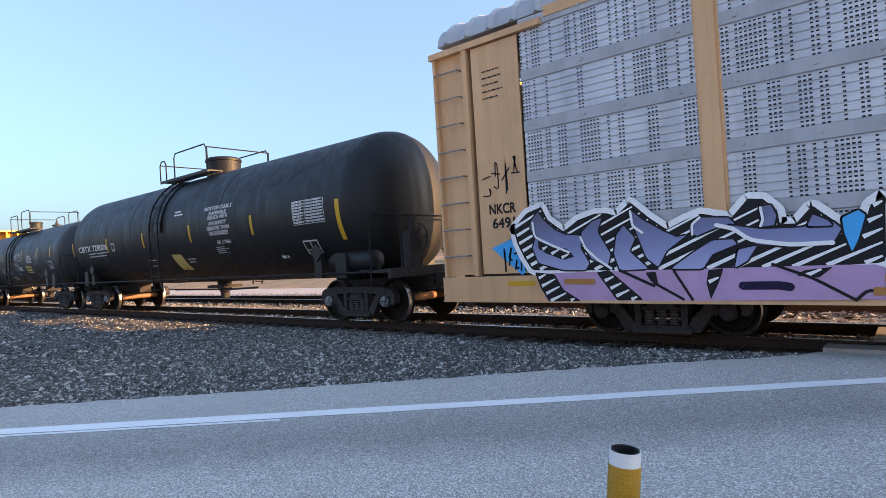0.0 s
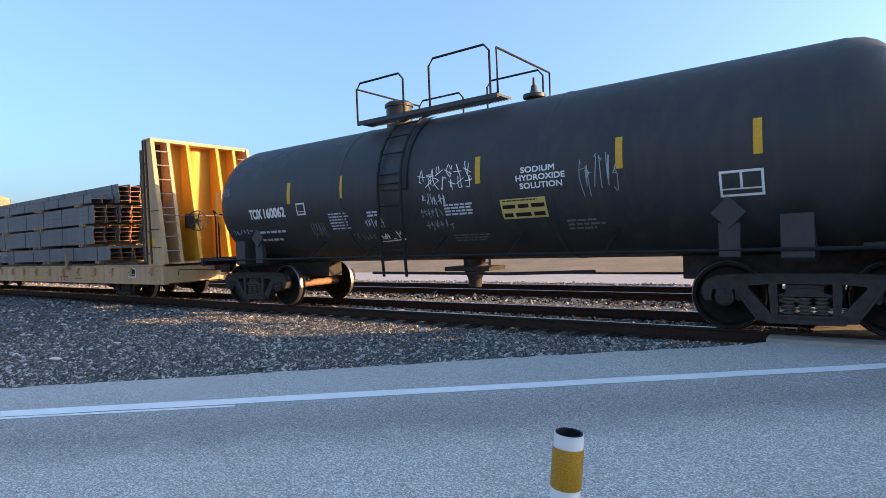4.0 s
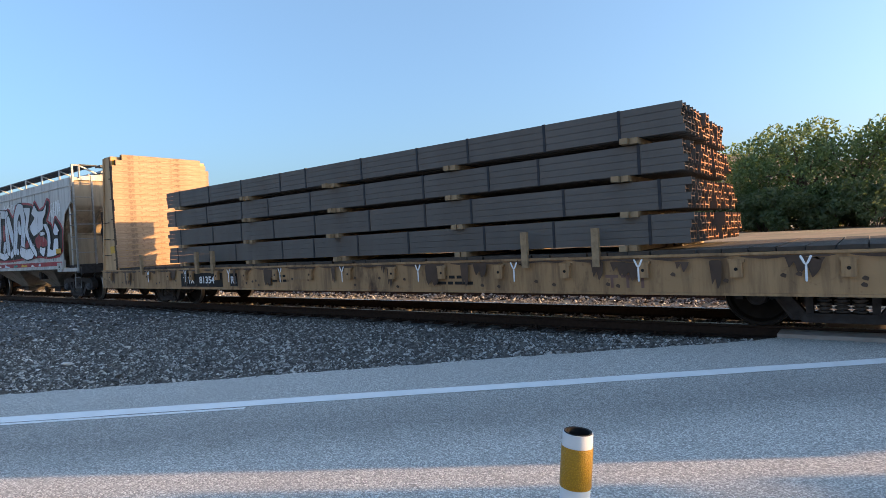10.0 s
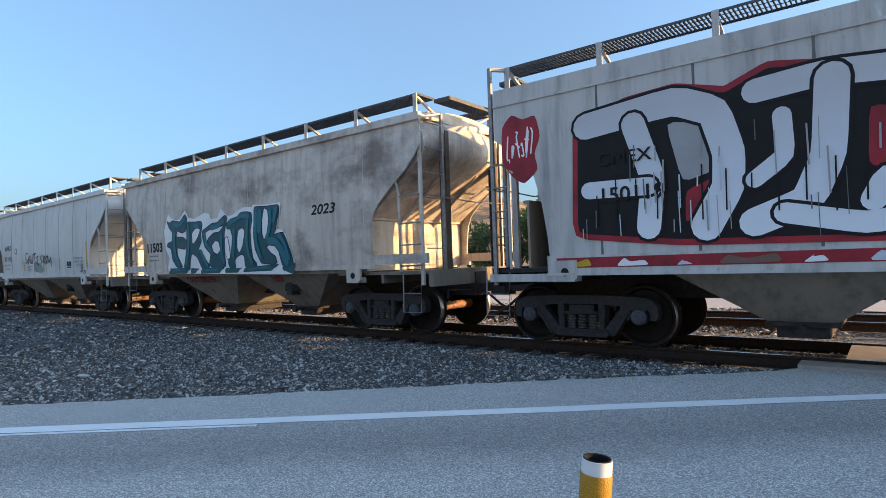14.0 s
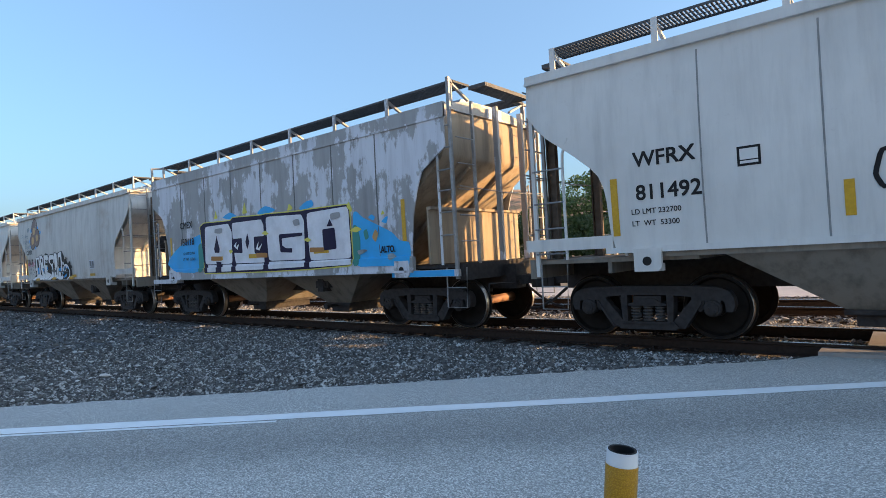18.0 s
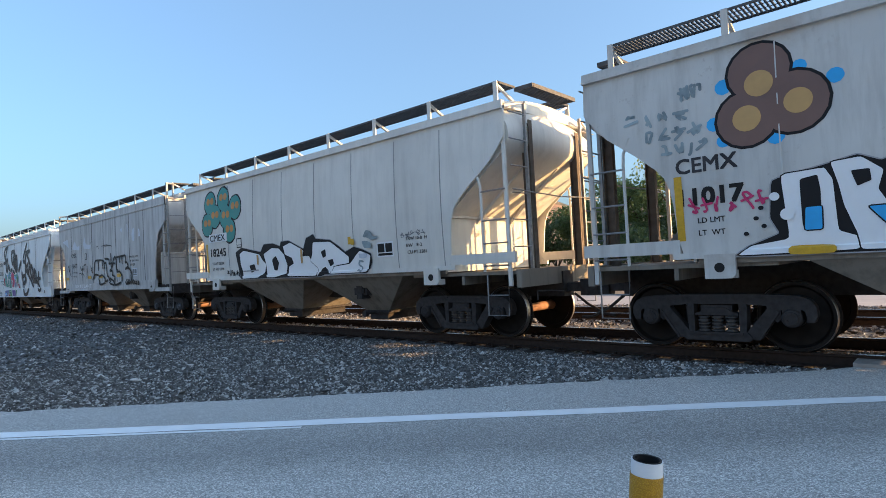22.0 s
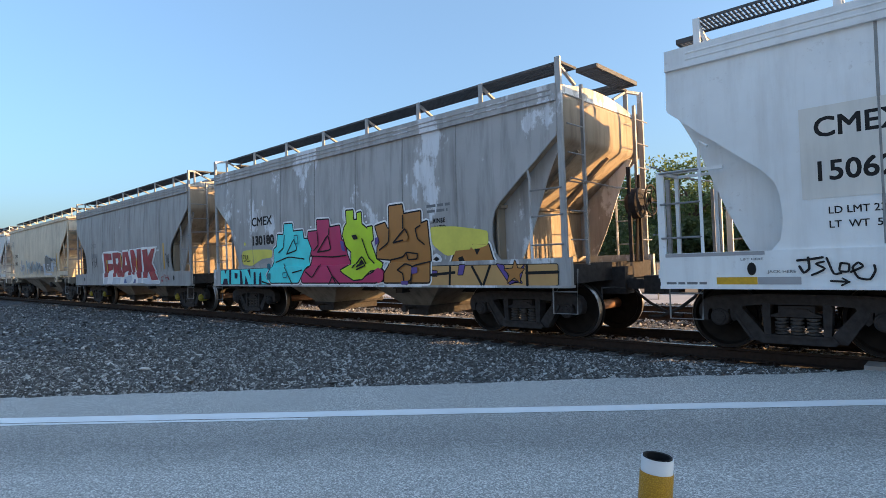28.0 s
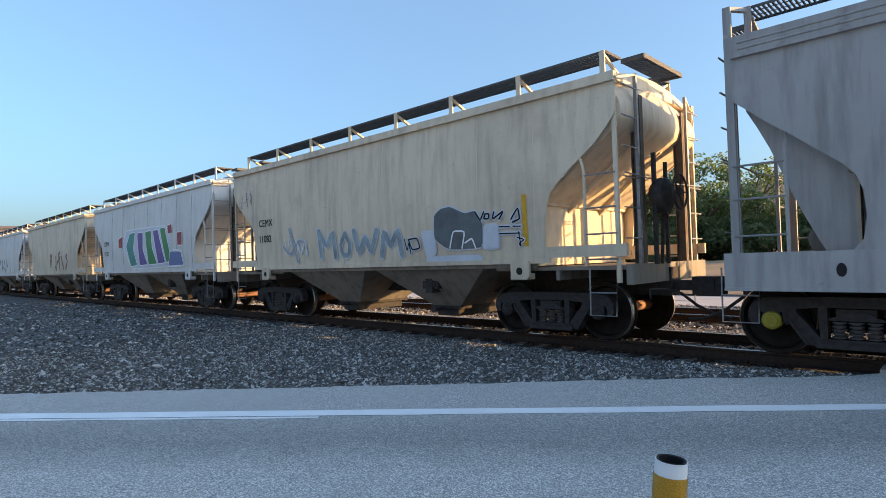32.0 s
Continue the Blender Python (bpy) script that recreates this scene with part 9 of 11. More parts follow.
draw(LAT3, [
    ("P", "night", 0, [(-2.88, 2.49), (-2.67, 2.57), (-1.37, 2.53), (-1.25, 2.6), (-0.0, 2.55), (0.14, 2.56), (1.53, 2.51), (1.68, 2.52), (3.02, 2.5), (3.1, 2.45), (3.12, 1.28), (1.75, 1.24), (0.27, 1.23), (-1.36, 1.24), (-2.71, 1.25), (-2.76, 1.49)]),
], edge=None, halo=('lemon', 0.05), base=0.001, soft=0.08)
draw(LAT3, [
    ("P", "pewter", 0, [(-2.61, 2.47), (-1.46, 2.47), (-1.31, 2.25), (-1.36, 1.46), (-2.69, 1.48)]),
    ("P", "pewter", 0, [(-1.28, 2.47), (-0.01, 2.46), (0.08, 2.32), (0.08, 2.06), (-0.35, 2.07), (-0.35, 1.67), (0.04, 1.6), (0.04, 1.44), (-1.2, 1.46), (-1.25, 1.73), (-0.87, 1.7), (-0.87, 2.07), (-1.28, 2.07)]),
    ("P", "pewter", 0, [(0.18, 2.5), (1.53, 2.44), (1.62, 2.3), (1.59, 1.45), (0.22, 1.47)]),
    ("P", "pewter", 0, [(1.72, 2.45), (3.02, 2.47), (3.08, 2.39), (3.09, 1.42), (1.76, 1.42)]),
    ("P", "pewter", 0, [(-2.56, 1.46), (-2.13, 1.45), (-2.13, 1.27), (-2.55, 1.27)]),
    ("P", "pewter", 0, [(-1.83, 1.45), (-1.37, 1.44), (-1.38, 1.27), (-1.85, 1.27)]),
    ("P", "pewter", 0, [(-1.18, 1.44), (0.03, 1.42), (0.03, 1.28), (-1.17, 1.28)]),
    ("P", "pewter", 0, [(0.22, 1.45), (1.58, 1.43), (1.58, 1.29), (0.23, 1.28)]),
    ("P", "pewter", 0, [(1.77, 1.41), (3.09, 1.41), (3.11, 1.29), (1.76, 1.27)]),
    ("P", "night", 0, [(-2.04, 2.21), (-1.98, 2.02), (-1.92, 1.86), (-1.95, 1.76), (-2.17, 1.77), (-2.19, 1.88), (-2.11, 2.03)]),
    ("P", "night", 0, [(-0.61, 2.18), (-0.54, 1.95), (-0.65, 1.77), (-0.71, 1.97)]),
    ("P", "night", 0, [(0.67, 2.06), (1.55, 2.04), (1.54, 1.97), (0.79, 1.96), (0.78, 1.8), (0.92, 1.73), (1.15, 1.72), (1.14, 1.62), (0.7, 1.65)]),
    ("P", "night", 0, [(2.23, 2.06), (2.63, 2.07), (2.66, 1.63), (2.24, 1.61)]),
    ("P", "night", 0, [(2.49, 2.26), (2.38, 2.11), (2.58, 2.11)]),
    ("P", "night", 0, [(-2.12, 1.54), (-1.87, 1.52), (-1.88, 1.44), (-2.11, 1.45)]),
    ("P", "ochre", 0, [(-2.36, 1.68), (-1.84, 1.66), (-1.85, 1.55), (-2.37, 1.57)]),
    ("P", "ochre", 0, [(-0.26, 1.68), (0.19, 1.66), (0.18, 1.55), (-0.27, 1.57)]),
    ("P", "ochre", 0, [(1.78, 1.7), (2.26, 1.68), (2.25, 1.59), (1.77, 1.6)]),
    ("P", "white", 0, [(-1.24, 1.89), (-1.09, 2.0), (-1.15, 1.85), (-0.99, 1.94), (-1.07, 1.79)]),
    ("P", "white", 0, [(-0.28, 1.77), (-0.14, 1.95), (-0.18, 1.78), (0.01, 1.89), (-0.12, 1.73)]),
    ("P", "lemon", 0, [(-1.48, 1.79), (-1.35, 1.82), (-1.29, 1.76), (-1.41, 1.71)]),
    ("P", "lemon", 0, [(0.0, 2.13), (0.16, 2.18), (0.3, 2.1), (0.15, 2.07)]),
    ("P", "lemon", 0, [(1.58, 1.88), (1.73, 1.92), (1.86, 1.86), (1.73, 1.82)]),
], edge=None, halo=None, base=0.006, soft=0.1)
draw(LAT3, [
    ("P", "ash_fill", 0, [(-2.1, 2.38), (-1.71, 2.38), (-1.77, 2.24), (-2.13, 2.27)]),
    ("P", "ash_fill", 0, [(1.21, 2.33), (1.45, 2.36), (1.48, 2.21), (1.28, 2.2)]),
    ("P", "ash_fill", 0, [(2.51, 2.37), (2.83, 2.38), (2.83, 2.26), (2.52, 2.23)]),
], edge=None, halo=None, base=0.016, soft=0.3)
draw(ARC4, [
    ("P", "black", 0, [(-3.48, 2.16), (-2.9, 2.27), (-2.63, 2.33), (-2.42, 2.23), (-2.12, 2.36), (-1.8, 2.29), (-1.72, 2.18), (-1.6, 2.29), (-1.19, 2.29), (-1.08, 2.35), (-0.74, 2.3), (-0.64, 2.32), (-0.23, 2.36), (-0.01, 2.15), (0.0, 2.03), (0.19, 2.04), (0.37, 1.85), (0.5, 1.95), (0.62, 1.91), (0.63, 1.77), (0.69, 1.59), (0.68, 1.4), (0.53, 1.38), (0.43, 1.29), (-0.18, 1.28), (-0.63, 1.25), (-3.94, 1.27), (-3.79, 1.38), (-3.43, 1.52), (-3.52, 1.71)]),
], edge=None, halo=('ash_fill', 0.03), base=0.002, soft=0.12)
draw(ARC4, [
    ("P", "white", 0, [(-3.38, 2.21), (-2.94, 2.23), (-2.87, 2.09), (-2.85, 1.51), (-2.66, 1.43), (-2.67, 1.29), (-3.9, 1.28), (-3.75, 1.39), (-3.33, 1.45)]),
    ("P", "white", 0, [(-2.88, 2.28), (-2.6, 2.3), (-2.41, 2.13), (-2.47, 1.93), (-2.38, 1.75), (-2.37, 1.51), (-2.25, 1.45), (-2.3, 1.28), (-2.65, 1.29), (-2.68, 1.47), (-2.78, 1.78), (-2.82, 2.03)]),
    ("P", "white", 0, [(-2.34, 2.28), (-1.85, 2.28), (-1.83, 2.09), (-1.99, 2.05), (-2.17, 2.11), (-2.2, 1.88), (-1.92, 1.85), (-1.89, 1.68), (-2.07, 1.6), (-1.52, 1.49), (-1.58, 1.4), (-2.18, 1.28), (-2.39, 1.31), (-2.3, 1.57), (-2.37, 1.87)]),
    ("P", "white", 0, [(-1.75, 2.15), (-1.6, 2.26), (-1.19, 2.26), (-1.12, 2.17), (-1.16, 1.97), (-1.3, 1.88), (-1.3, 1.39), (-1.65, 1.28), (-2.06, 1.28), (-1.52, 1.49), (-1.44, 1.78), (-1.65, 1.94), (-1.76, 1.98)]),
    ("P", "white", 0, [(-1.11, 2.32), (-0.79, 2.29), (-0.79, 1.88), (-0.78, 1.31), (-1.27, 1.3), (-1.26, 1.42), (-1.09, 1.75)]),
    ("P", "white", 0, [(-0.73, 1.87), (-0.64, 2.29), (-0.28, 2.34), (-0.24, 1.82), (-0.32, 1.72), (-0.31, 1.43), (-0.17, 1.33), (-0.22, 1.27), (-0.63, 1.27), (-0.79, 1.31), (-0.74, 1.57)]),
    ("P", "black", 0, [(-3.19, 2.13), (-3.01, 2.16), (-2.99, 1.98), (-3.0, 1.57), (-3.19, 1.57)]),
    ("P", "black", 0, [(-2.7, 2.16), (-2.53, 2.16), (-2.52, 2.03), (-2.65, 1.98)]),
    ("P", "black", 0, [(-1.61, 2.06), (-1.42, 2.08), (-1.21, 2.08), (-1.24, 1.93), (-1.43, 1.89), (-1.58, 1.95)]),
    ("P", "black", 0, [(-0.57, 2.13), (-0.38, 2.15), (-0.37, 1.83), (-0.49, 1.66), (-0.63, 1.7), (-0.69, 1.82)]),
    ("P", "black", 0, [(-0.98, 1.74), (-0.9, 1.76), (-0.89, 1.45), (-0.98, 1.43)]),
    ("P", "black", 0, [(-0.47, 1.54), (-0.35, 1.59), (-0.33, 1.41), (-0.46, 1.4)]),
    ("P", "sky", 0, [(-3.15, 1.8), (-2.99, 1.8), (-3.0, 1.54), (-3.17, 1.54)]),
    ("P", "sky", 0, [(-2.56, 1.75), (-2.4, 1.75), (-2.39, 1.53), (-2.47, 1.63)]),
    ("P", "sky", 0, [(-2.01, 1.8), (-1.92, 1.81), (-1.9, 1.7), (-2.01, 1.69)]),
    ("P", "sky", 0, [(-0.67, 1.67), (-0.4, 1.75), (-0.44, 1.59), (-0.55, 1.55)]),
    ("P", "sky", 0, [(-0.13, 1.4), (0.21, 1.49), (0.17, 1.4), (-0.05, 1.31)]),
], edge=('black', 0.03), halo=None, base=0.007, soft=0.12)
draw(ARC4, [
    ("S", "white", 0.07, [(-0.31, 1.53), (-0.15, 1.61), (-0.01, 1.79), (0.24, 1.83), (0.46, 1.7), (0.53, 1.54), (0.44, 1.35), (0.32, 1.28)]),
    ("S", "white", 0.04, [(-0.28, 1.73), (-0.11, 1.59), (0.06, 1.58), (0.19, 1.68)]),
    ("S", "white", 0.04, [(-2.11, 2.01), (-1.88, 1.99)]),
    ("S", "white", 0.04, [(-2.19, 1.79), (-2.16, 1.61), (-1.97, 1.55)]),
    ("S", "sky", 0.04, [(-0.16, 1.5), (0.0, 1.7), (0.23, 1.77), (0.42, 1.66)]),
    ("S", "white", 0.14, [(-0.1, 1.88), (-0.09, 1.88)]),
    ("S", "white", 0.14, [(-0.28, 1.75), (-0.27, 1.75)]),
    ("S", "white", 0.14, [(-3.34, 1.74), (-3.33, 1.74)]),
    ("S", "white", 0.1, [(0.23, 1.74), (0.24, 1.74)]),
    ("S", "white", 0.1, [(-3.46, 1.96), (-3.45, 1.96)]),
    ("S", "black", 0.13, [(0.74, 1.73), (0.75, 1.73)]),
    ("S", "black", 0.13, [(0.27, 2.05), (0.28, 2.05)]),
    ("S", "black", 0.05, [(-3.61, 1.84), (-3.6, 1.84)]),
    ("S", "black", 0.05, [(-3.67, 1.72), (-3.66, 1.72)]),
    ("S", "black", 0.05, [(-3.59, 1.62), (-3.58, 1.62)]),
    ("S", "black", 0.05, [(-3.79, 1.54), (-3.78, 1.54)]),
    ("S", "slate_fill", 0.05, [(-1.37, 1.66), (-0.84, 1.62)]),
    ("S", "slate_fill", 0.05, [(-1.35, 1.61), (-0.87, 1.58)]),
    ("S", "slate_fill", 0.05, [(-0.56, 1.58), (0.39, 1.56)]),
    ("P", "tape", 0, [(-3.34, 1.37), (-2.87, 1.36), (-2.88, 1.26), (-3.35, 1.26)]),
    ("P", "tape", 0, [(-1.36, 1.37), (-0.9, 1.37), (-0.91, 1.28), (-1.37, 1.27)]),
    ("P", "tape", 0, [(0.53, 1.38), (0.99, 1.37), (0.98, 1.27), (0.52, 1.27)]),
], edge=None, halo=None, base=0.02, soft=0.3)
draw(ARC5, [
    ("P", "black", 0, [(-2.97, 1.98), (-2.65, 2.09), (-1.72, 1.93), (-1.56, 2.11), (-1.14, 2.11), (-0.83, 2.02), (-0.78, 2.13), (-0.44, 2.13), (0.13, 1.9), (0.26, 2.14), (0.54, 2.21), (0.63, 2.1), (1.15, 2.04), (1.45, 1.88), (1.65, 1.75), (1.94, 1.84), (2.19, 1.78), (2.47, 1.67), (2.49, 1.5), (2.35, 1.28), (0.89, 1.29), (0.75, 1.25), (-2.79, 1.27)]),
], edge=None, halo=('ash_fill', 0.03), base=0.002, soft=0.1)
draw(ARC5, [
    ("P", "white", 0, [(-2.75, 1.93), (-2.54, 2.01), (-1.77, 1.87), (-1.66, 1.73), (-1.49, 1.61), (-1.58, 1.41), (-1.89, 1.29), (-2.65, 1.28), (-2.65, 1.47), (-2.73, 1.66)]),
    ("P", "white", 0, [(-1.58, 1.87), (-1.19, 2.0), (-0.88, 1.97), (-0.68, 1.82), (-0.56, 1.55), (-0.63, 1.35), (-1.13, 1.28), (-1.48, 1.29), (-1.49, 1.61)]),
    ("P", "white", 0, [(-0.69, 2.01), (-0.38, 2.08), (0.13, 1.87), (0.08, 1.73), (0.34, 1.73), (0.45, 1.57), (0.61, 1.56), (0.68, 1.43), (0.58, 1.27), (-0.56, 1.29), (-0.49, 1.52), (-0.29, 1.58), (-0.35, 1.72), (-0.63, 1.81)]),
    ("P", "white", 0, [(0.52, 2.03), (1.15, 2.0), (1.48, 1.81), (1.76, 1.64), (1.75, 1.51), (1.36, 1.48), (1.18, 1.45), (1.41, 1.35), (1.09, 1.3), (0.92, 1.46), (0.8, 1.42), (0.63, 1.26), (0.66, 1.43), (0.39, 1.61), (0.47, 1.77)]),
    ("P", "white", 0, [(1.78, 1.49), (2.12, 1.75), (2.46, 1.64), (2.34, 1.3), (1.09, 1.3), (1.24, 1.45)]),
    ("P", "black", 0, [(-2.3, 1.61), (-2.05, 1.64), (-1.98, 1.48), (-2.22, 1.42)]),
    ("P", "black", 0, [(-1.21, 1.71), (-1.03, 1.8), (-0.91, 1.62), (-1.0, 1.44), (-1.14, 1.45)]),
    ("P", "black", 0, [(0.8, 1.8), (0.97, 1.85), (0.98, 1.69), (0.86, 1.66)]),
    ("P", "black", 0, [(1.03, 1.6), (1.21, 1.62), (1.24, 1.51), (1.1, 1.46)]),
], edge=('black', 0.025), halo=None, base=0.007, soft=0.12)
draw(ARC5, [
    ("P", "sand", 0, [(0.02, 1.9), (0.1, 1.91), (0.1, 1.58), (0.02, 1.56)]),
    ("P", "sand", 0, [(-1.9, 1.87), (-1.82, 1.86), (-1.83, 1.59), (-1.9, 1.62)]),
    ("S", "fade", 0.04, [(2.22, 1.52), (2.11, 1.54), (2.08, 1.46), (2.2, 1.4), (2.16, 1.32), (2.06, 1.35)]),
    ("S", "ash_fill", 0.03, [(2.12, 1.67), (2.36, 1.67)]),
    ("S", "ash_fill", 0.03, [(-2.6, 1.47), (-1.86, 1.48)]),
    ("P", "fade", 0, [(2.26, 2.02), (2.37, 2.16), (2.52, 2.13), (2.59, 2.01), (2.74, 2.02), (2.71, 1.97), (2.53, 1.94), (2.41, 2.0)]),
    ("P", "fade", 0, [(2.22, 1.94), (2.38, 1.94), (2.53, 1.88), (2.5, 1.78), (2.29, 1.79)]),
    ("P", "silver", 0, [(2.11, 1.69), (2.36, 1.68), (2.35, 1.59), (2.11, 1.59)]),
    ("P", "tape", 0, [(1.88, 2.01), (1.98, 2.01), (1.99, 1.88), (1.88, 1.88)]),
], edge=None, halo=None, base=0.02, soft=0.3)
draw(LAT6, [
    ("P", "silver", 0, [(2.85, 3.03), (3.0, 3.23), (3.12, 3.23), (3.1, 2.76), (2.89, 2.8)]),
    ("P", "silver", 0, [(3.45, 3.19), (3.58, 3.13), (3.61, 2.9), (3.46, 2.9), (3.49, 3.03)]),
    ("P", "silver", 0, [(1.75, 3.36), (1.83, 3.27), (1.95, 3.35), (1.98, 3.15), (1.83, 3.21)]),
    ("P", "silver", 0, [(-5.15, 3.25), (-4.39, 3.34), (-4.26, 2.94), (-4.58, 3.09)]),
    ("P", "silver", 0, [(-3.85, 2.87), (-3.44, 3.21), (-3.13, 2.91), (-2.82, 2.99), (-2.83, 2.77)]),
    ("P", "silver", 0, [(-2.36, 2.97), (-2.17, 3.33), (-2.03, 2.97), (-1.41, 2.92), (-1.49, 2.76), (-2.25, 2.8)]),
    ("P", "silver", 0, [(2.43, 3.44), (2.53, 3.36), (2.5, 3.11), (2.44, 3.21)]),
], edge=None, halo=None, base=-0.006, soft=0.2)
draw(LAT6, [
    ("S", "black", 0.075, [(-1.14, 1.63), (-1.06, 2.1), (-0.94, 2.27), (-0.01, 2.24), (0.1, 1.92)]),
    ("S", "black", 0.075, [(-0.6, 2.21), (-0.62, 1.88)]),
    ("S", "black", 0.075, [(-0.17, 2.23), (-0.11, 1.93)]),
    ("S", "black", 0.075, [(0.15, 2.29), (0.57, 2.26), (0.62, 2.07)]),
    ("S", "black", 0.075, [(0.02, 2.1), (0.26, 2.15), (0.33, 1.62)]),
    ("S", "black", 0.075, [(0.79, 2.44), (0.8, 1.88), (0.65, 1.82)]),
    ("S", "black", 0.075, [(0.56, 2.09), (1.15, 2.07)]),
    ("S", "black", 0.075, [(0.89, 1.94), (1.06, 2.24), (1.2, 2.32), (1.28, 2.27)]),
    ("S", "black", 0.075, [(1.29, 2.28), (1.79, 2.3), (2.25, 2.32), (2.27, 2.19), (2.18, 2.05), (2.37, 2.06), (2.47, 1.93), (2.22, 1.82)]),
    ("S", "black", 0.075, [(2.25, 1.87), (2.54, 1.84), (2.72, 1.74), (2.79, 1.56), (2.65, 1.31), (2.31, 1.29)]),
    ("S", "black", 0.075, [(1.32, 2.24), (1.3, 1.82), (1.43, 1.81)]),
    ("S", "black", 0.075, [(1.67, 2.3), (1.66, 2.1)]),
    ("S", "black", 0.075, [(1.91, 2.28), (1.92, 2.04)]),
    ("S", "black", 0.075, [(1.36, 1.75), (1.64, 1.76), (1.85, 1.59), (1.8, 1.35), (1.24, 1.26), (1.05, 1.44), (1.14, 1.58), (0.86, 1.65)]),
    ("S", "black", 0.075, [(0.71, 1.8), (0.9, 1.82), (0.89, 1.64)]),
    ("S", "black", 0.075, [(-1.29, 1.53), (-0.99, 1.73), (-0.61, 1.68)]),
    ("S", "black", 0.075, [(-0.6, 1.53), (-0.39, 1.3), (-0.02, 1.34), (0.35, 1.46)]),
    ("S", "black", 0.075, [(-0.55, 1.62), (-0.2, 1.68), (0.08, 1.56), (0.15, 1.35)]),
    ("S", "black", 0.075, [(0.46, 1.61), (0.7, 1.33), (1.11, 1.27)]),
    ("S", "black", 0.075, [(0.64, 1.53), (1.0, 1.41)]),
    ("S", "black", 0.05, [(2.27, 1.45), (2.27, 1.33), (2.33, 1.29), (2.39, 1.35), (2.39, 1.45)]),
    ("S", "black", 0.05, [(2.44, 1.29), (2.45, 1.44), (2.56, 1.42), (2.55, 1.35), (2.46, 1.34)]),
    ("S", "black", 0.05, [(2.83, 1.28), (2.86, 1.43), (2.96, 1.4), (2.87, 1.35), (2.96, 1.28)]),
    ("S", "black", 0.05, [(3.0, 1.28), (3.07, 1.41), (3.11, 1.27)]),
    ("S", "black", 0.05, [(3.15, 1.41), (3.16, 1.28), (3.24, 1.28)]),
    ("S", "black", 0.05, [(3.33, 1.39), (3.26, 1.35), (3.34, 1.31), (3.27, 1.27)]),
    ("S", "black", 0.05, [(3.39, 1.26), (3.45, 1.39), (3.5, 1.26), (3.38, 1.26)]),
    ("S", "black", 0.05, [(-2.73, 2.09), (-2.64, 1.91), (-2.52, 2.05), (-2.44, 1.91), (-2.38, 2.09)]),
    ("S", "black", 0.05, [(-2.28, 1.89), (-2.27, 2.14), (-2.05, 2.15)]),
    ("S", "black", 0.05, [(-1.43, 2.07), (-1.41, 1.83)]),
    ("S", "black", 0.05, [(-1.28, 2.01), (-1.4, 1.94), (-1.27, 1.8)]),
    ("S", "black", 0.05, [(-4.44, 1.88), (-4.33, 2.22), (-4.18, 1.87), (-4.08, 2.22)]),
    ("S", "black", 0.05, [(-4.18, 1.96), (-3.98, 1.71)]),
], edge=None, halo=None, base=0.004, soft=0.28)
draw(LAT6, [
    ("P", "ash_fill", 0, [(-1.5, 3.06), (-1.21, 2.97), (-1.23, 2.93), (-1.48, 2.98)]),
    ("S", "smoke", 0.03, [(-0.15, 2.78), (0.17, 2.81), (0.48, 2.8)]),
    ("S", "smoke", 0.03, [(0.17, 2.77), (0.84, 2.76), (0.91, 2.7)]),
    ("S", "smoke", 0.03, [(-0.75, 2.79), (-0.57, 2.8), (-0.51, 2.72)]),
    ("S", "black", 0.03, [(-2.95, 1.8), (-2.74, 1.82), (-2.65, 1.73), (-2.53, 1.81), (-2.31, 1.69)]),
    ("S", "black", 0.03, [(-1.96, 2.08), (-2.05, 1.58)]),
    ("S", "black", 0.03, [(-1.91, 2.09), (-1.89, 1.61)]),
], edge=None, halo=None, base=0.003, soft=0.2)
draw(HOP[2], [
    ("P", "fade", 0, [(-0.68, 1.84), (-0.48, 1.9), (-0.16, 1.84), (0.07, 1.8), (0.3, 1.57), (0.27, 1.46), (-0.04, 1.45), (-0.7, 1.5)]),
    ("P", "fade", 0, [(0.07, 1.77), (0.2, 1.72), (0.15, 1.62), (0.04, 1.66)]),
], edge=None, halo=None, base=-0.004, soft=0.2)
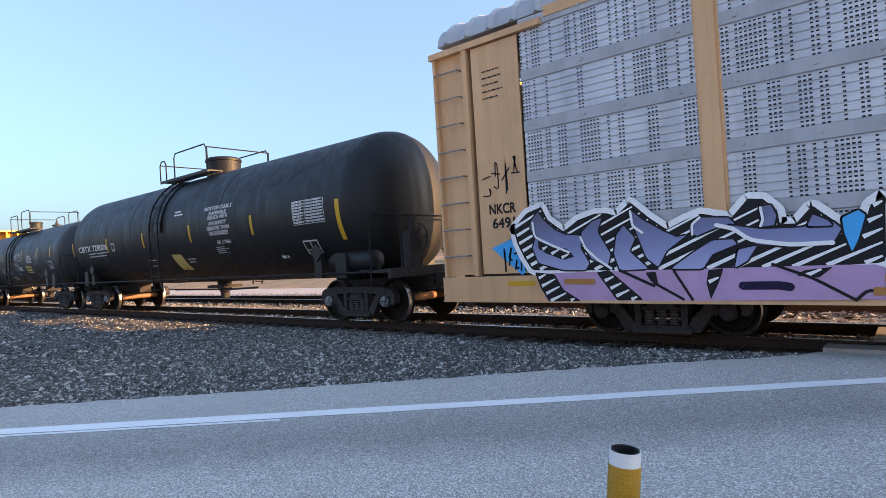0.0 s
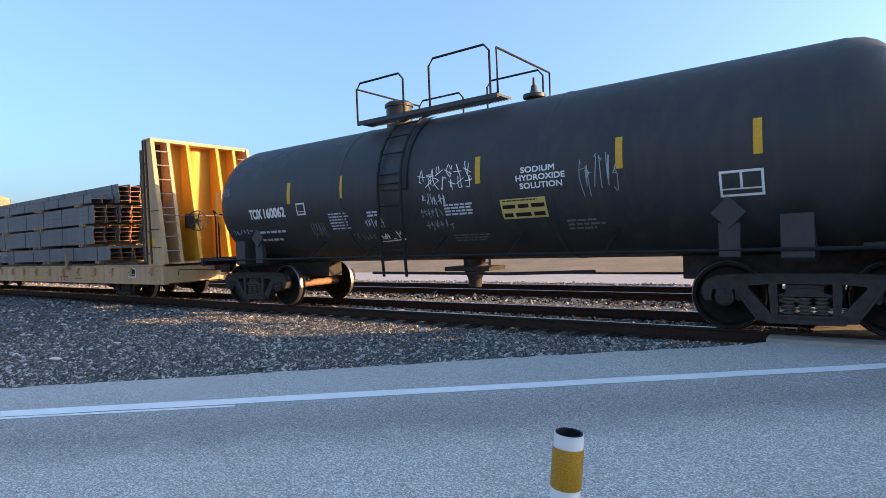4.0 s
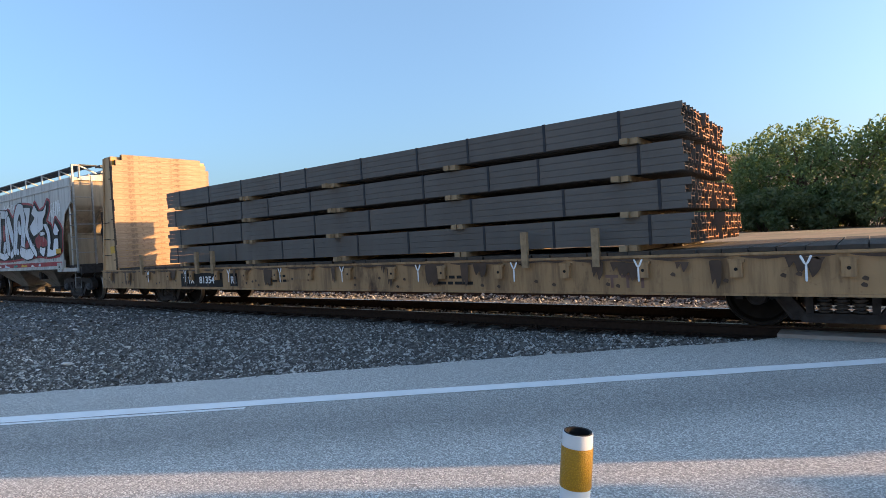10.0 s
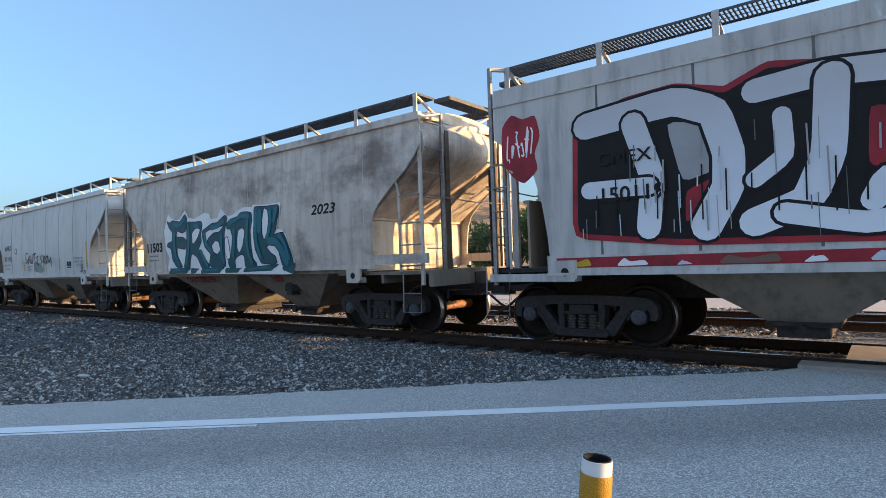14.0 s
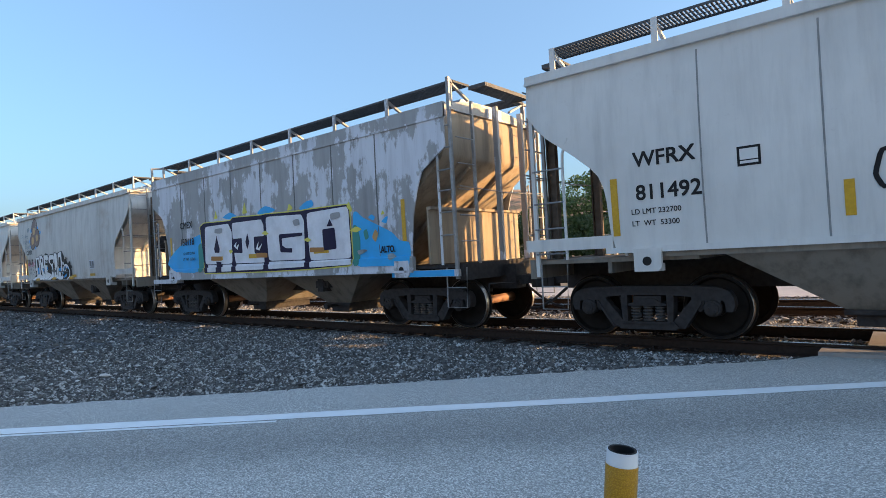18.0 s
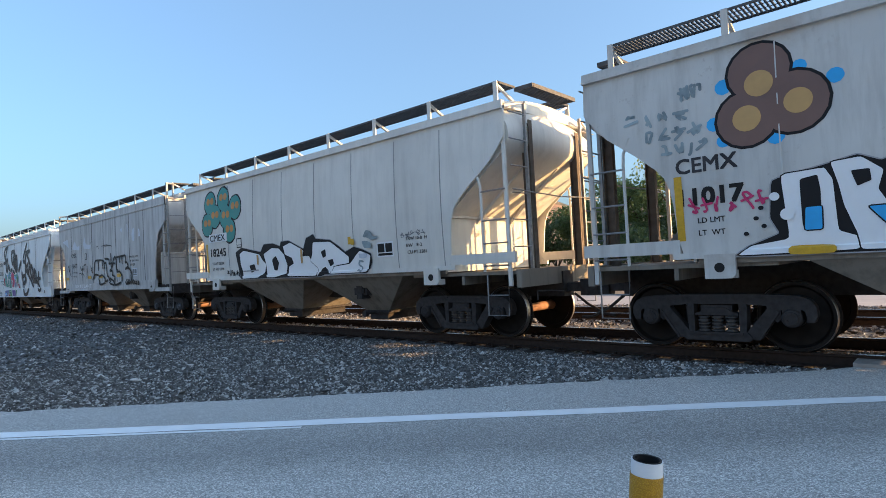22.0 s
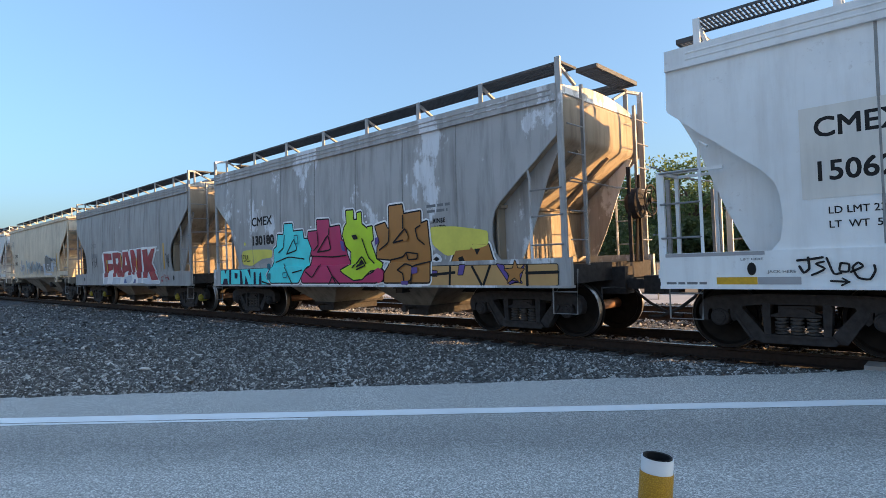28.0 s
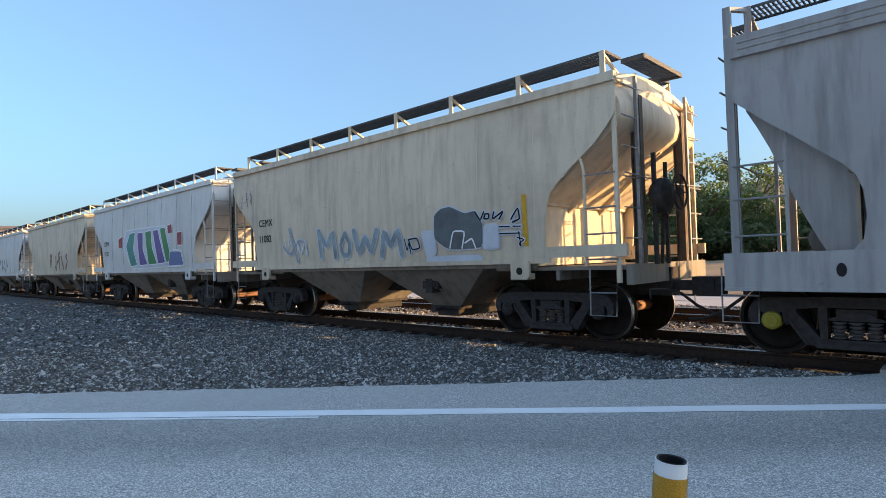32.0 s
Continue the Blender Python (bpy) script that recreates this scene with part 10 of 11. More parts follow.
draw(HOP[2], [
    ("S", "black", 0.05, [(-1.39, 2.23), (-1.55, 2.25), (-1.62, 1.98), (-1.55, 1.83), (-1.39, 1.92), (-1.48, 1.99)]),
    ("S", "black", 0.05, [(-1.32, 1.82), (-1.26, 2.05), (-1.12, 2.15), (-1.08, 1.85)]),
    ("S", "black", 0.04, [(-1.28, 1.97), (-1.08, 1.98)]),
    ("S", "black", 0.05, [(-1, 2.11), (-0.97, 1.83), (-0.82, 1.84), (-0.76, 2.17)]),
    ("S", "black", 0.05, [(-0.71, 2.17), (-0.42, 2.21)]),
    ("S", "black", 0.05, [(-0.57, 2.18), (-0.56, 1.8)]),
    ("S", "black", 0.05, [(-0.19, 2.08), (-0.36, 2.04), (-0.26, 1.92), (-0.39, 1.84), (-0.16, 1.75)]),
    ("S", "black", 0.05, [(0.18, 2.11), (0.07, 1.99), (0.24, 1.88), (0.09, 1.81)]),
    ("S", "black", 0.05, [(0.38, 2.11), (0.38, 1.83), (0.51, 1.86), (0.42, 1.96), (0.55, 2.06)]),
    ("S", "black", 0.05, [(0.74, 2.05), (0.59, 1.98), (0.73, 1.85), (0.58, 1.8)]),
    ("S", "black", 0.05, [(0.75, 1.78), (0.83, 2.13), (0.95, 1.79), (1.16, 2.02), (1.18, 1.68)]),
    ("S", "black", 0.035, [(3.95, 1.64), (3.92, 1.4), (3.86, 1.45)]),
    ("S", "black", 0.035, [(3.96, 1.71), (4.09, 1.66), (4.06, 1.56), (3.97, 1.56), (4.08, 1.39)]),
    ("S", "black", 0.03, [(4.13, 1.39), (4.21, 1.35), (4.29, 1.44), (4.23, 1.5), (4.16, 1.42)]),
    ("S", "silver", 0.04, [(1.22, 1.95), (1.27, 1.83), (1.37, 1.99), (1.28, 1.67)]),
    ("S", "silver", 0.04, [(1.42, 1.92), (1.4, 1.78), (1.51, 1.76), (1.54, 1.91), (1.42, 1.95)]),
    ("S", "silver", 0.04, [(1.59, 1.97), (1.56, 1.75), (1.72, 1.74), (1.75, 1.94), (1.61, 1.98)]),
    ("S", "silver", 0.03, [(0.88, 1.68), (1.22, 1.73), (1.77, 1.63)]),
    ("S", "grey", 0.012, [(-1.53, 1.75), (-1.1, 1.74)]),
    ("S", "grey", 0.012, [(-1.53, 1.69), (-1.1, 1.68)]),
    ("S", "grey", 0.012, [(-1.53, 1.62), (-1.1, 1.62)]),
    ("S", "grey", 0.012, [(-1.54, 1.56), (-1.11, 1.56)]),
], edge=None, halo=None, base=-0.003, soft=0.25)
draw(SILL7, [
    ("S", "black", 0.028, [(-4.43, 1.2), (-4.3, 1.21), (-4.18, 1.23)]),
    ("S", "black", 0.028, [(-4.32, 1.23), (-4.31, 1.1), (-4.37, 1.05), (-4.41, 1.13)]),
    ("S", "black", 0.024, [(-4.17, 1.18), (-4.26, 1.16), (-4.15, 1.1), (-4.24, 1.05), (-4.29, 1.03)]),
    ("S", "black", 0.024, [(-4.14, 1.22), (-4.08, 1.03), (-4.01, 1.05)]),
    ("S", "black", 0.024, [(-4.01, 1.16), (-4.03, 1.07), (-3.94, 1.06), (-3.93, 1.15), (-4.0, 1.16)]),
    ("S", "black", 0.024, [(-3.92, 1.06), (-3.8, 1.12), (-3.85, 1.17), (-3.91, 1.11), (-3.86, 0.99), (-3.75, 0.97), (-3.7, 1.07), (-3.71, 1.13)]),
    ("S", "black", 0.024, [(-4.11, 0.96), (-3.94, 0.95)]),
    ("S", "black", 0.02, [(-4.0, 0.99), (-3.94, 0.95), (-4.01, 0.91)]),
], edge=None, halo=None, base=0.006, soft=0.3)
draw(HOP[7], [
    ("S", "smoke", 0.19, [(-2.35, 3.66), (-2.87, 3.57), (-3.02, 3.31), (-2.61, 2.93), (-2.72, 2.79), (-3.07, 2.77)]),
    ("S", "smoke", 0.16, [(-2.38, 3.64), (-2.6, 3.2)]),
    ("S", "smoke", 0.2, [(-2.33, 2.98), (-2.54, 2.76), (-2.51, 2.38), (-2.29, 2.25), (-2.11, 2.6), (-2.16, 2.92), (-2.33, 2.98)]),
    ("S", "smoke", 0.28, [(-2.13, 2.53), (-1.9, 2.56), (-1.69, 2.28)]),
    ("S", "smoke", 0.22, [(-0.66, 3.34), (-1, 3.35), (-1.29, 3.34), (-1.25, 3.01), (-1.1, 2.69), (-0.87, 2.69), (-0.72, 2.94)]),
    ("S", "smoke", 0.24, [(-0.67, 3.19), (-0.77, 3.04), (-0.75, 2.56), (-0.56, 2.45), (-0.43, 2.76), (-0.47, 3.1), (-0.67, 3.23)]),
    ("S", "smoke", 0.24, [(-0.17, 3.03), (-0.4, 3), (-0.47, 2.68), (-0.4, 2.3), (-0.18, 2.23), (-0.06, 2.61), (-0.14, 3.03)]),
    ("S", "smoke", 0.2, [(-1.4, 2.31), (-1.17, 2.36)]),
    ("S", "smoke", 0.18, [(-1.04, 2.22), (-0.82, 2.27), (-0.64, 2.12)]),
], edge=None, halo=None, base=0.003, soft=0.33)
draw(HOP[7], [
    ("S", "smoke", 0.2, [(1.83, 3.57), (1.47, 3.16), (1.18, 2.74), (1.54, 2.63), (1.83, 3.13)]),
    ("S", "smoke", 0.2, [(2.43, 3.19), (1.8, 3.13), (1.65, 2.57), (1.88, 2.41)]),
    ("S", "smoke", 0.2, [(2.03, 3.01), (2.41, 2.7), (2.56, 2.44), (2.21, 2.09), (1.93, 2.36), (2.23, 2.59)]),
    ("S", "smoke", 0.18, [(1.65, 2.57), (1.62, 2.03)]),
    ("S", "smoke", 0.2, [(2.77, 2.43), (2.59, 2.07), (2.94, 1.69), (3.1, 2.16), (2.83, 2.42)]),
    ("S", "smoke", 0.2, [(3.38, 2.21), (3.15, 1.69), (3.56, 1.73), (3.62, 2.07), (3.38, 2.18)]),
    ("S", "smoke", 0.2, [(1.75, 2.25), (2.52, 1.77), (2.93, 1.37)]),
    ("S", "smoke", 0.16, [(3.85, 1.77), (4.27, 1.76)]),
    ("S", "smoke", 0.16, [(4.07, 2.05), (3.97, 1.66)]),
    ("S", "smoke", 0.2, [(0.95, 2.1), (1.06, 1.4)]),
    ("S", "smoke", 0.2, [(1, 1.9), (1.5, 2), (1.67, 1.74), (1.23, 1.56)]),
    ("S", "smoke", 0.2, [(3.05, 1.63), (3.75, 1.61), (4.06, 1.34)]),
    ("S", "smoke", 0.22, [(0.31, 2.27), (0.79, 2.7)]),
], edge=None, halo=None, base=0.0035, soft=0.33)
draw(SILL7, [
    ("S", "smoke", 0.2, [(1.15, 1.21), (1.32, 0.95), (1.8, 1.01), (2.07, 1.23)]),
    ("S", "smoke", 0.16, [(3.92, 1.23), (4.19, 1.14), (4.38, 1.25)]),
], edge=None, halo=None, base=0.004, soft=0.33)
draw(HOP[7], [
    ("P", "red", 0, [(-3.19, 1.9), (-2.86, 1.98), (-2.91, 1.51), (-3.21, 1.47)]),
    ("P", "meadow", 0, [(-2.86, 2.28), (-2.64, 2.11), (-2.44, 2.09), (-2.53, 1.8), (-2.44, 1.59), (-2.24, 1.68), (-2.16, 2.01), (-1.96, 2.25), (-2.02, 1.91), (-1.97, 1.47), (-2.68, 1.4), (-2.93, 1.72)]),
    ("P", "meadow", 0, [(-2.18, 1.92), (-1.96, 2.21), (-1.69, 2.28), (-1.42, 2.17), (-1.35, 1.98), (-1.47, 1.63), (-1.56, 1.36), (-2.04, 1.38), (-1.9, 1.56), (-1.76, 1.84), (-2.02, 1.86)]),
    ("P", "magenta", 0, [(-1.41, 2.08), (-1.2, 2.28), (-0.75, 2.09), (-0.72, 1.66), (-1.12, 1.38), (-1.35, 1.44), (-1.47, 1.63)]),
    ("P", "meadow", 0, [(-0.75, 2.09), (-0.44, 2.08), (-0.18, 2.13), (-0.08, 2.13), (-0.16, 1.86), (-0.45, 1.81), (-0.56, 1.65), (-0.73, 1.84)]),
    ("P", "blue", 0, [(-0.73, 1.81), (-0.56, 1.69), (-0.5, 1.4), (-0.67, 1.41)]),
    ("P", "red", 0, [(-0.37, 1.64), (-0.2, 1.67), (-0.21, 1.39)]),
    ("P", "green", 0, [(-0.22, 1.87), (-0.08, 2.07), (0.05, 1.88), (0.01, 1.61), (-0.14, 1.58)]),
    ("P", "red", 0, [(-0.04, 1.54), (0.17, 1.6), (0.3, 1.36), (0.07, 1.31)]),
    ("S", "sky", 0.05, [(-0.76, 1.92), (-0.62, 1.95), (-0.41, 1.89), (-0.55, 1.82), (-0.69, 1.85)]),
    ("S", "sky", 0.1, [(-2.25, 2.07), (-2.24, 2.07)]),
    ("S", "sky", 0.1, [(-1.88, 2.09), (-1.87, 2.09)]),
    ("S", "sky", 0.12, [(-1.53, 2.06), (-1.52, 2.05)]),
    ("S", "pine", 0.1, [(-2.62, 2.06), (-2.61, 2.05)]),
    ("S", "pine", 0.08, [(-2.13, 1.53), (-2.12, 1.52)]),
    ("S", "fade", 0.04, [(-1.34, 1.76), (-1.1, 1.74), (-1.31, 1.53)]),
], edge=('white', 0.045), halo=None, base=0.007, soft=0.12)
draw(SILL7, [
    ("P", "blue", 0, [(-3.12, 1.1), (-2.89, 1.23), (-2, 1.25), (-2.3, 0.88), (-3.02, 0.88)]),
    ("P", "meadow", 0, [(-1.96, 1.25), (-1.5, 1.25), (-1.41, 1.08), (-1.38, 0.89), (-2.25, 0.88)]),
    ("P", "violet", 0, [(-1.36, 1.24), (-0.61, 1.24), (-0.53, 1.07), (-0.66, 0.89), (-1.1, 0.89)]),
    ("P", "green", 0, [(-0.49, 1.23), (-0.24, 1.23), (-0.49, 0.9), (-0.61, 0.89), (-0.52, 1.07)]),
    ("P", "red", 0, [(-2.13, 0.89), (-1.96, 1.11), (-1.82, 0.89)]),
    ("S", "pine", 0.12, [(-1.7, 1.11), (-1.69, 1.1)]),
    ("S", "pine", 0.1, [(-2.39, 1.04), (-2.38, 1.04)]),
    ("S", "sky", 0.04, [(-3.09, 1.1), (-2.54, 1.04), (-3.07, 0.97)]),
], edge=('white', 0.04), halo=None, base=0.004, soft=0.08)
draw(HOP[8], [
    ("P", "lemon", 0, [(2.92, 1.99), (3.54, 1.96), (4.29, 1.84), (4.28, 1.58), (3.3, 1.42), (2.96, 1.65)]),
], edge=None, halo=None, base=0.003, soft=0.2)
draw(HOP[8], [
    ("P", "ash_fill", 0, [(-4.23, 1.9), (-3.12, 1.91), (-2.53, 1.85), (-2.62, 1.61), (-3.14, 1.43), (-3.42, 1.49), (-3.81, 1.37), (-4.23, 1.38)]),
    ("P", "lemon", 0, [(-4.16, 1.8), (-3.7, 1.83), (-2.61, 1.79), (-2.69, 1.58), (-3.14, 1.57), (-3.71, 1.39), (-4.2, 1.44)]),
    ("P", "lemon", 0, [(-3.94, 1.98), (-3.95, 1.96), (-3.97, 1.95), (-3.99, 1.94), (-4.02, 1.95), (-4.04, 1.97), (-4.04, 1.99), (-4.04, 2.01), (-4.02, 2.03), (-3.99, 2.03), (-3.96, 2.02), (-3.95, 2.01)]),
], edge=None, halo=None, base=-0.006, soft=0.25)
draw(HOP[8], [
    ("S", "black", 0.025, [(-4.19, 1.7), (-4.18, 1.52)]),
    ("S", "black", 0.025, [(-4.13, 1.67), (-4.05, 1.69), (-4.09, 1.6)]),
    ("S", "black", 0.025, [(-4, 1.69), (-3.99, 1.58), (-3.91, 1.59), (-3.9, 1.69)]),
    ("S", "black", 0.025, [(-3.86, 1.68), (-3.87, 1.57)]),
    ("S", "black", 0.025, [(-4.09, 1.53), (-3.96, 1.54)]),
    ("S", "black", 0.025, [(-3.91, 1.52), (-3.76, 1.53)]),
], edge=None, halo=None, base=0.002, soft=0.1)
draw(HOP[8], [
    ("P", "ochre", 0, [(3.4, 1.3), (3.52, 1.52), (3.86, 1.53), (3.92, 1.62), (4.28, 1.6), (4.34, 1.38), (4.39, 1.28)]),
    ("P", "black", 0, [(2.95, 1.38), (3.04, 1.43), (3.12, 1.38), (3.04, 1.34)]),
    ("P", "black", 0, [(3.96, 1.54), (4.09, 1.53), (4.01, 1.42)]),
    ("P", "black", 0, [(3.57, 1.39), (3.68, 1.42), (3.72, 1.33), (3.59, 1.32)]),
], edge=('black', 0.05), halo=('white', 0.12), base=0.003, soft=0.06)
draw(SILL8, [
    ("P", "aqua", 0, [(-5.38, 1.3), (-2.9, 1.32), (-2.6, 1.2), (-2.5, 0.91), (-5.4, 0.91)]),
    ("P", "sand", 0, [(1.67, 1.25), (3.29, 1.25), (4.41, 1.24), (5.63, 1.23), (5.62, 0.9), (1.65, 0.89)]),
    ("P", "violet", 0, [(2.48, 1.23), (2.64, 1.24), (2.63, 1.11), (2.51, 1.09)]),
    ("P", "violet", 0, [(2.91, 1.17), (3.07, 1.16), (3.06, 1.07), (2.91, 1.07)]),
    ("P", "violet", 0, [(3.62, 1.26), (3.75, 1.26), (3.69, 1.09), (3.58, 1.09)]),
    ("P", "violet", 0, [(4.45, 1.26), (4.59, 1.24), (4.71, 0.99), (4.96, 0.94), (4.84, 1.08), (5.01, 1.23), (4.92, 0.99), (4.71, 0.92)]),
    ("P", "ochre", 0, [(4.61, 1.17), (4.78, 1.18), (4.83, 1.31), (4.88, 1.18), (5.01, 1.17), (4.91, 1.08), (4.92, 0.94), (4.81, 1.03), (4.66, 0.94), (4.71, 1.08)]),
    ("S", "black", 0.05, [(3.4, 1.23), (3.37, 0.9)]),
    ("S", "black", 0.05, [(3.92, 1.22), (4.11, 0.92)]),
    ("S", "black", 0.05, [(4.31, 1.23), (4.16, 0.92)]),
    ("S", "black", 0.05, [(5.05, 1.1), (5.63, 1.11)]),
    ("S", "black", 0.05, [(5.06, 1.22), (5.06, 0.91)]),
    ("S", "black", 0.05, [(2.12, 1.27), (2.24, 0.92)]),
    ("S", "black", 0.05, [(2.44, 1.06), (3.5, 1.13)]),
], edge=('black', 0.03), halo=None, base=0.004, soft=0.04)
draw(DEEP8, [
    ("P", "magenta", 0, [(-1.0, 2.13), (-0.64, 2.13), (-0.65, 2.38), (-0.2, 2.36), (-0.18, 2.18), (0.19, 2.2), (0.24, 1.87), (0.36, 1.86), (0.4, 1.56), (0.51, 1.33), (0.42, 1.21), (0.67, 1.04), (1.06, 1.09), (1.52, 1.24), (1.61, 1.16), (1.58, 1.0), (1.31, 0.955), (-1.32, 0.955), (-1.39, 1.18), (-1.0, 1.31), (-0.89, 1.53), (-0.99, 1.77), (-1.05, 1.9)]),
    ("P", "aqua", 0, [(-2.32, 2.14), (-2.06, 2.12), (-2.01, 2.38), (-1.66, 2.37), (-1.63, 2.18), (-1.23, 2.18), (-1.2, 1.98), (-1.05, 1.97), (-0.92, 1.73), (-1.04, 1.51), (-1.02, 1.37), (-1.23, 1.25), (-1.48, 0.955), (-2.7, 0.955), (-2.89, 1.13), (-2.56, 1.46), (-2.53, 1.79), (-2.39, 1.85)]),
    ("P", "ochre", 0, [(1.38, 2.1), (1.68, 2.15), (1.74, 2.04), (1.81, 2.01), (1.82, 2.47), (2.2, 2.47), (2.23, 2.28), (2.7, 2.3), (2.69, 2.06), (2.86, 2.1), (2.88, 1.71), (2.9, 1.53), (2.87, 0.955), (1.6, 0.955), (1.61, 1.13), (1.76, 1.29), (1.8, 1.41), (1.37, 1.45), (1.41, 1.67), (1.49, 1.77)]),
    ("P", "lime", 0, [(0.44, 2.5), (0.68, 2.49), (0.68, 2.28), (0.81, 2.28), (0.81, 2.42), (0.94, 2.43), (0.95, 2.18), (1.13, 2.06), (1.13, 2.1), (1.28, 2.11), (1.29, 1.84), (1.21, 1.79), (1.3, 1.57), (1.35, 1.43), (1.57, 1.32), (1.52, 1.24), (1.17, 1.2), (0.9, 1.03), (0.62, 1.01), (0.27, 1.16), (0.18, 1.22), (0.51, 1.33), (0.55, 1.61), (0.38, 1.74), (0.29, 1.98), (0.36, 2.15), (0.45, 2.23)]),
], edge=('black', 0.06), halo=('white', 0.13), base=0.009, soft=0.05, label='bright block letters edged in black and white')
draw(DEEP8, [
    ("S", "black", 0.03, [(-1.96, 1.65), (-1.6, 2.01), (-1.49, 1.73), (-1.96, 1.65)]),
    ("S", "black", 0.03, [(-2.47, 1.46), (-1.88, 1.58), (-1.23, 1.51)]),
    ("S", "black", 0.03, [(-2.01, 2.11), (-2.08, 1.8), (-2.31, 1.7)]),
    ("S", "black", 0.03, [(-2.11, 1.41), (-1.73, 0.91)]),
    ("S", "black", 0.03, [(-1.71, 1.19), (-1.31, 1.25)]),
    ("S", "black", 0.035, [(-0.67, 1.65), (-0.23, 2.03), (-0.15, 1.68), (-0.67, 1.65)]),
    ("S", "black", 0.03, [(-0.96, 1.57), (-0.1, 1.52), (0.37, 1.54)]),
    ("S", "black", 0.03, [(-0.64, 2.1), (-0.62, 1.81), (-0.81, 1.69)]),
    ("S", "black", 0.03, [(-1.16, 1.21), (-0.9, 1.06), (-0.58, 1.36)]),
    ("S", "black", 0.03, [(-0.29, 1.32), (0.01, 0.93)]),
    ("S", "black", 0.03, [(-0.25, 0.92), (-0.11, 1.1), (0.14, 0.92)]),
    ("S", "black", 0.03, [(-0.18, 2.15), (-0.2, 2.03)]),
    ("S", "black", 0.035, [(0.6, 1.27), (0.91, 1.51), (1.04, 1.31), (0.74, 1.23)]),
    ("S", "black", 0.03, [(0.95, 1.87), (1.12, 1.47), (1.29, 1.35)]),
    ("S", "black", 0.035, [(1.91, 1.74), (2.27, 2.01), (2.36, 1.8), (1.91, 1.74)]),
    ("S", "black", 0.03, [(1.81, 2.0), (1.77, 1.75), (1.48, 1.61)]),
    ("S", "black", 0.03, [(2.22, 2.26), (2.21, 2.01)]),
    ("S", "black", 0.03, [(2.69, 2.03), (2.55, 1.98), (2.6, 1.78), (2.77, 1.67)]),
    ("S", "black", 0.03, [(1.8, 1.4), (2.16, 1.45), (2.27, 1.54), (2.57, 1.5)]),
    ("S", "black", 0.03, [(2.02, 1.2), (2.24, 1.32), (2.44, 1.27), (2.39, 1.0), (2.2, 0.93), (2.17, 1.13), (2.02, 1.2)]),
    ("S", "black", 0.03, [(2.27, 1.52), (2.3, 1.39), (2.55, 1.4), (2.57, 1.5)]),
    ("S", "black", 0.03, [(2.39, 0.93), (2.44, 1.27), (2.89, 1.34)]),
    ("P", "black", 0, [(0.61, 1.96), (0.77, 1.97), (0.83, 1.88), (0.68, 1.86)]),
    ("P", "black", 0, [(0.71, 1.26), (0.9, 1.45), (0.99, 1.34)]),
    ("P", "violet", 0, [(2.42, 1.24), (2.58, 1.25), (2.58, 1.13), (2.42, 1.12)]),
    ("P", "violet", 0, [(2.12, 0.98), (2.31, 0.99), (2.31, 0.91), (2.12, 0.91)]),
    ("P", "violet", 0, [(1.37, 1.86), (1.47, 1.88), (1.49, 1.8), (1.38, 1.7)]),
    ("P", "violet", 0, [(0.21, 1.87), (0.33, 1.85), (0.37, 1.62), (0.25, 1.66)]),
    ("S", "ochre", 0.16, [(2.27, 1.84), (2.27, 1.83)]),
    ("S", "magenta", 0.3, [(1.45, 1.1), (1.46, 1.1)]),
    ("S", "white", 0.05, [(1.1, 2.33), (1.11, 2.33)]),
    ("S", "white", 0.05, [(1.13, 2.21), (1.14, 2.21)]),
    ("S", "white", 0.05, [(1.68, 2.25), (1.68, 2.25)]),
    ("S", "white", 0.05, [(-0.85, 2.24), (-0.84, 2.24)]),
    ("S", "petrol", 0.025, [(-1.55, 2.08), (-1.41, 2.08), (-1.41, 1.89), (-1.56, 1.88), (-1.55, 2.08)]),
    ("S", "petrol", 0.025, [(-2.1, 1.19), (-1.92, 1.21), (-1.92, 1.09), (-2.09, 1.07), (-2.1, 1.19)]),
], edge=None, halo=None, base=0.018, soft=0.15)
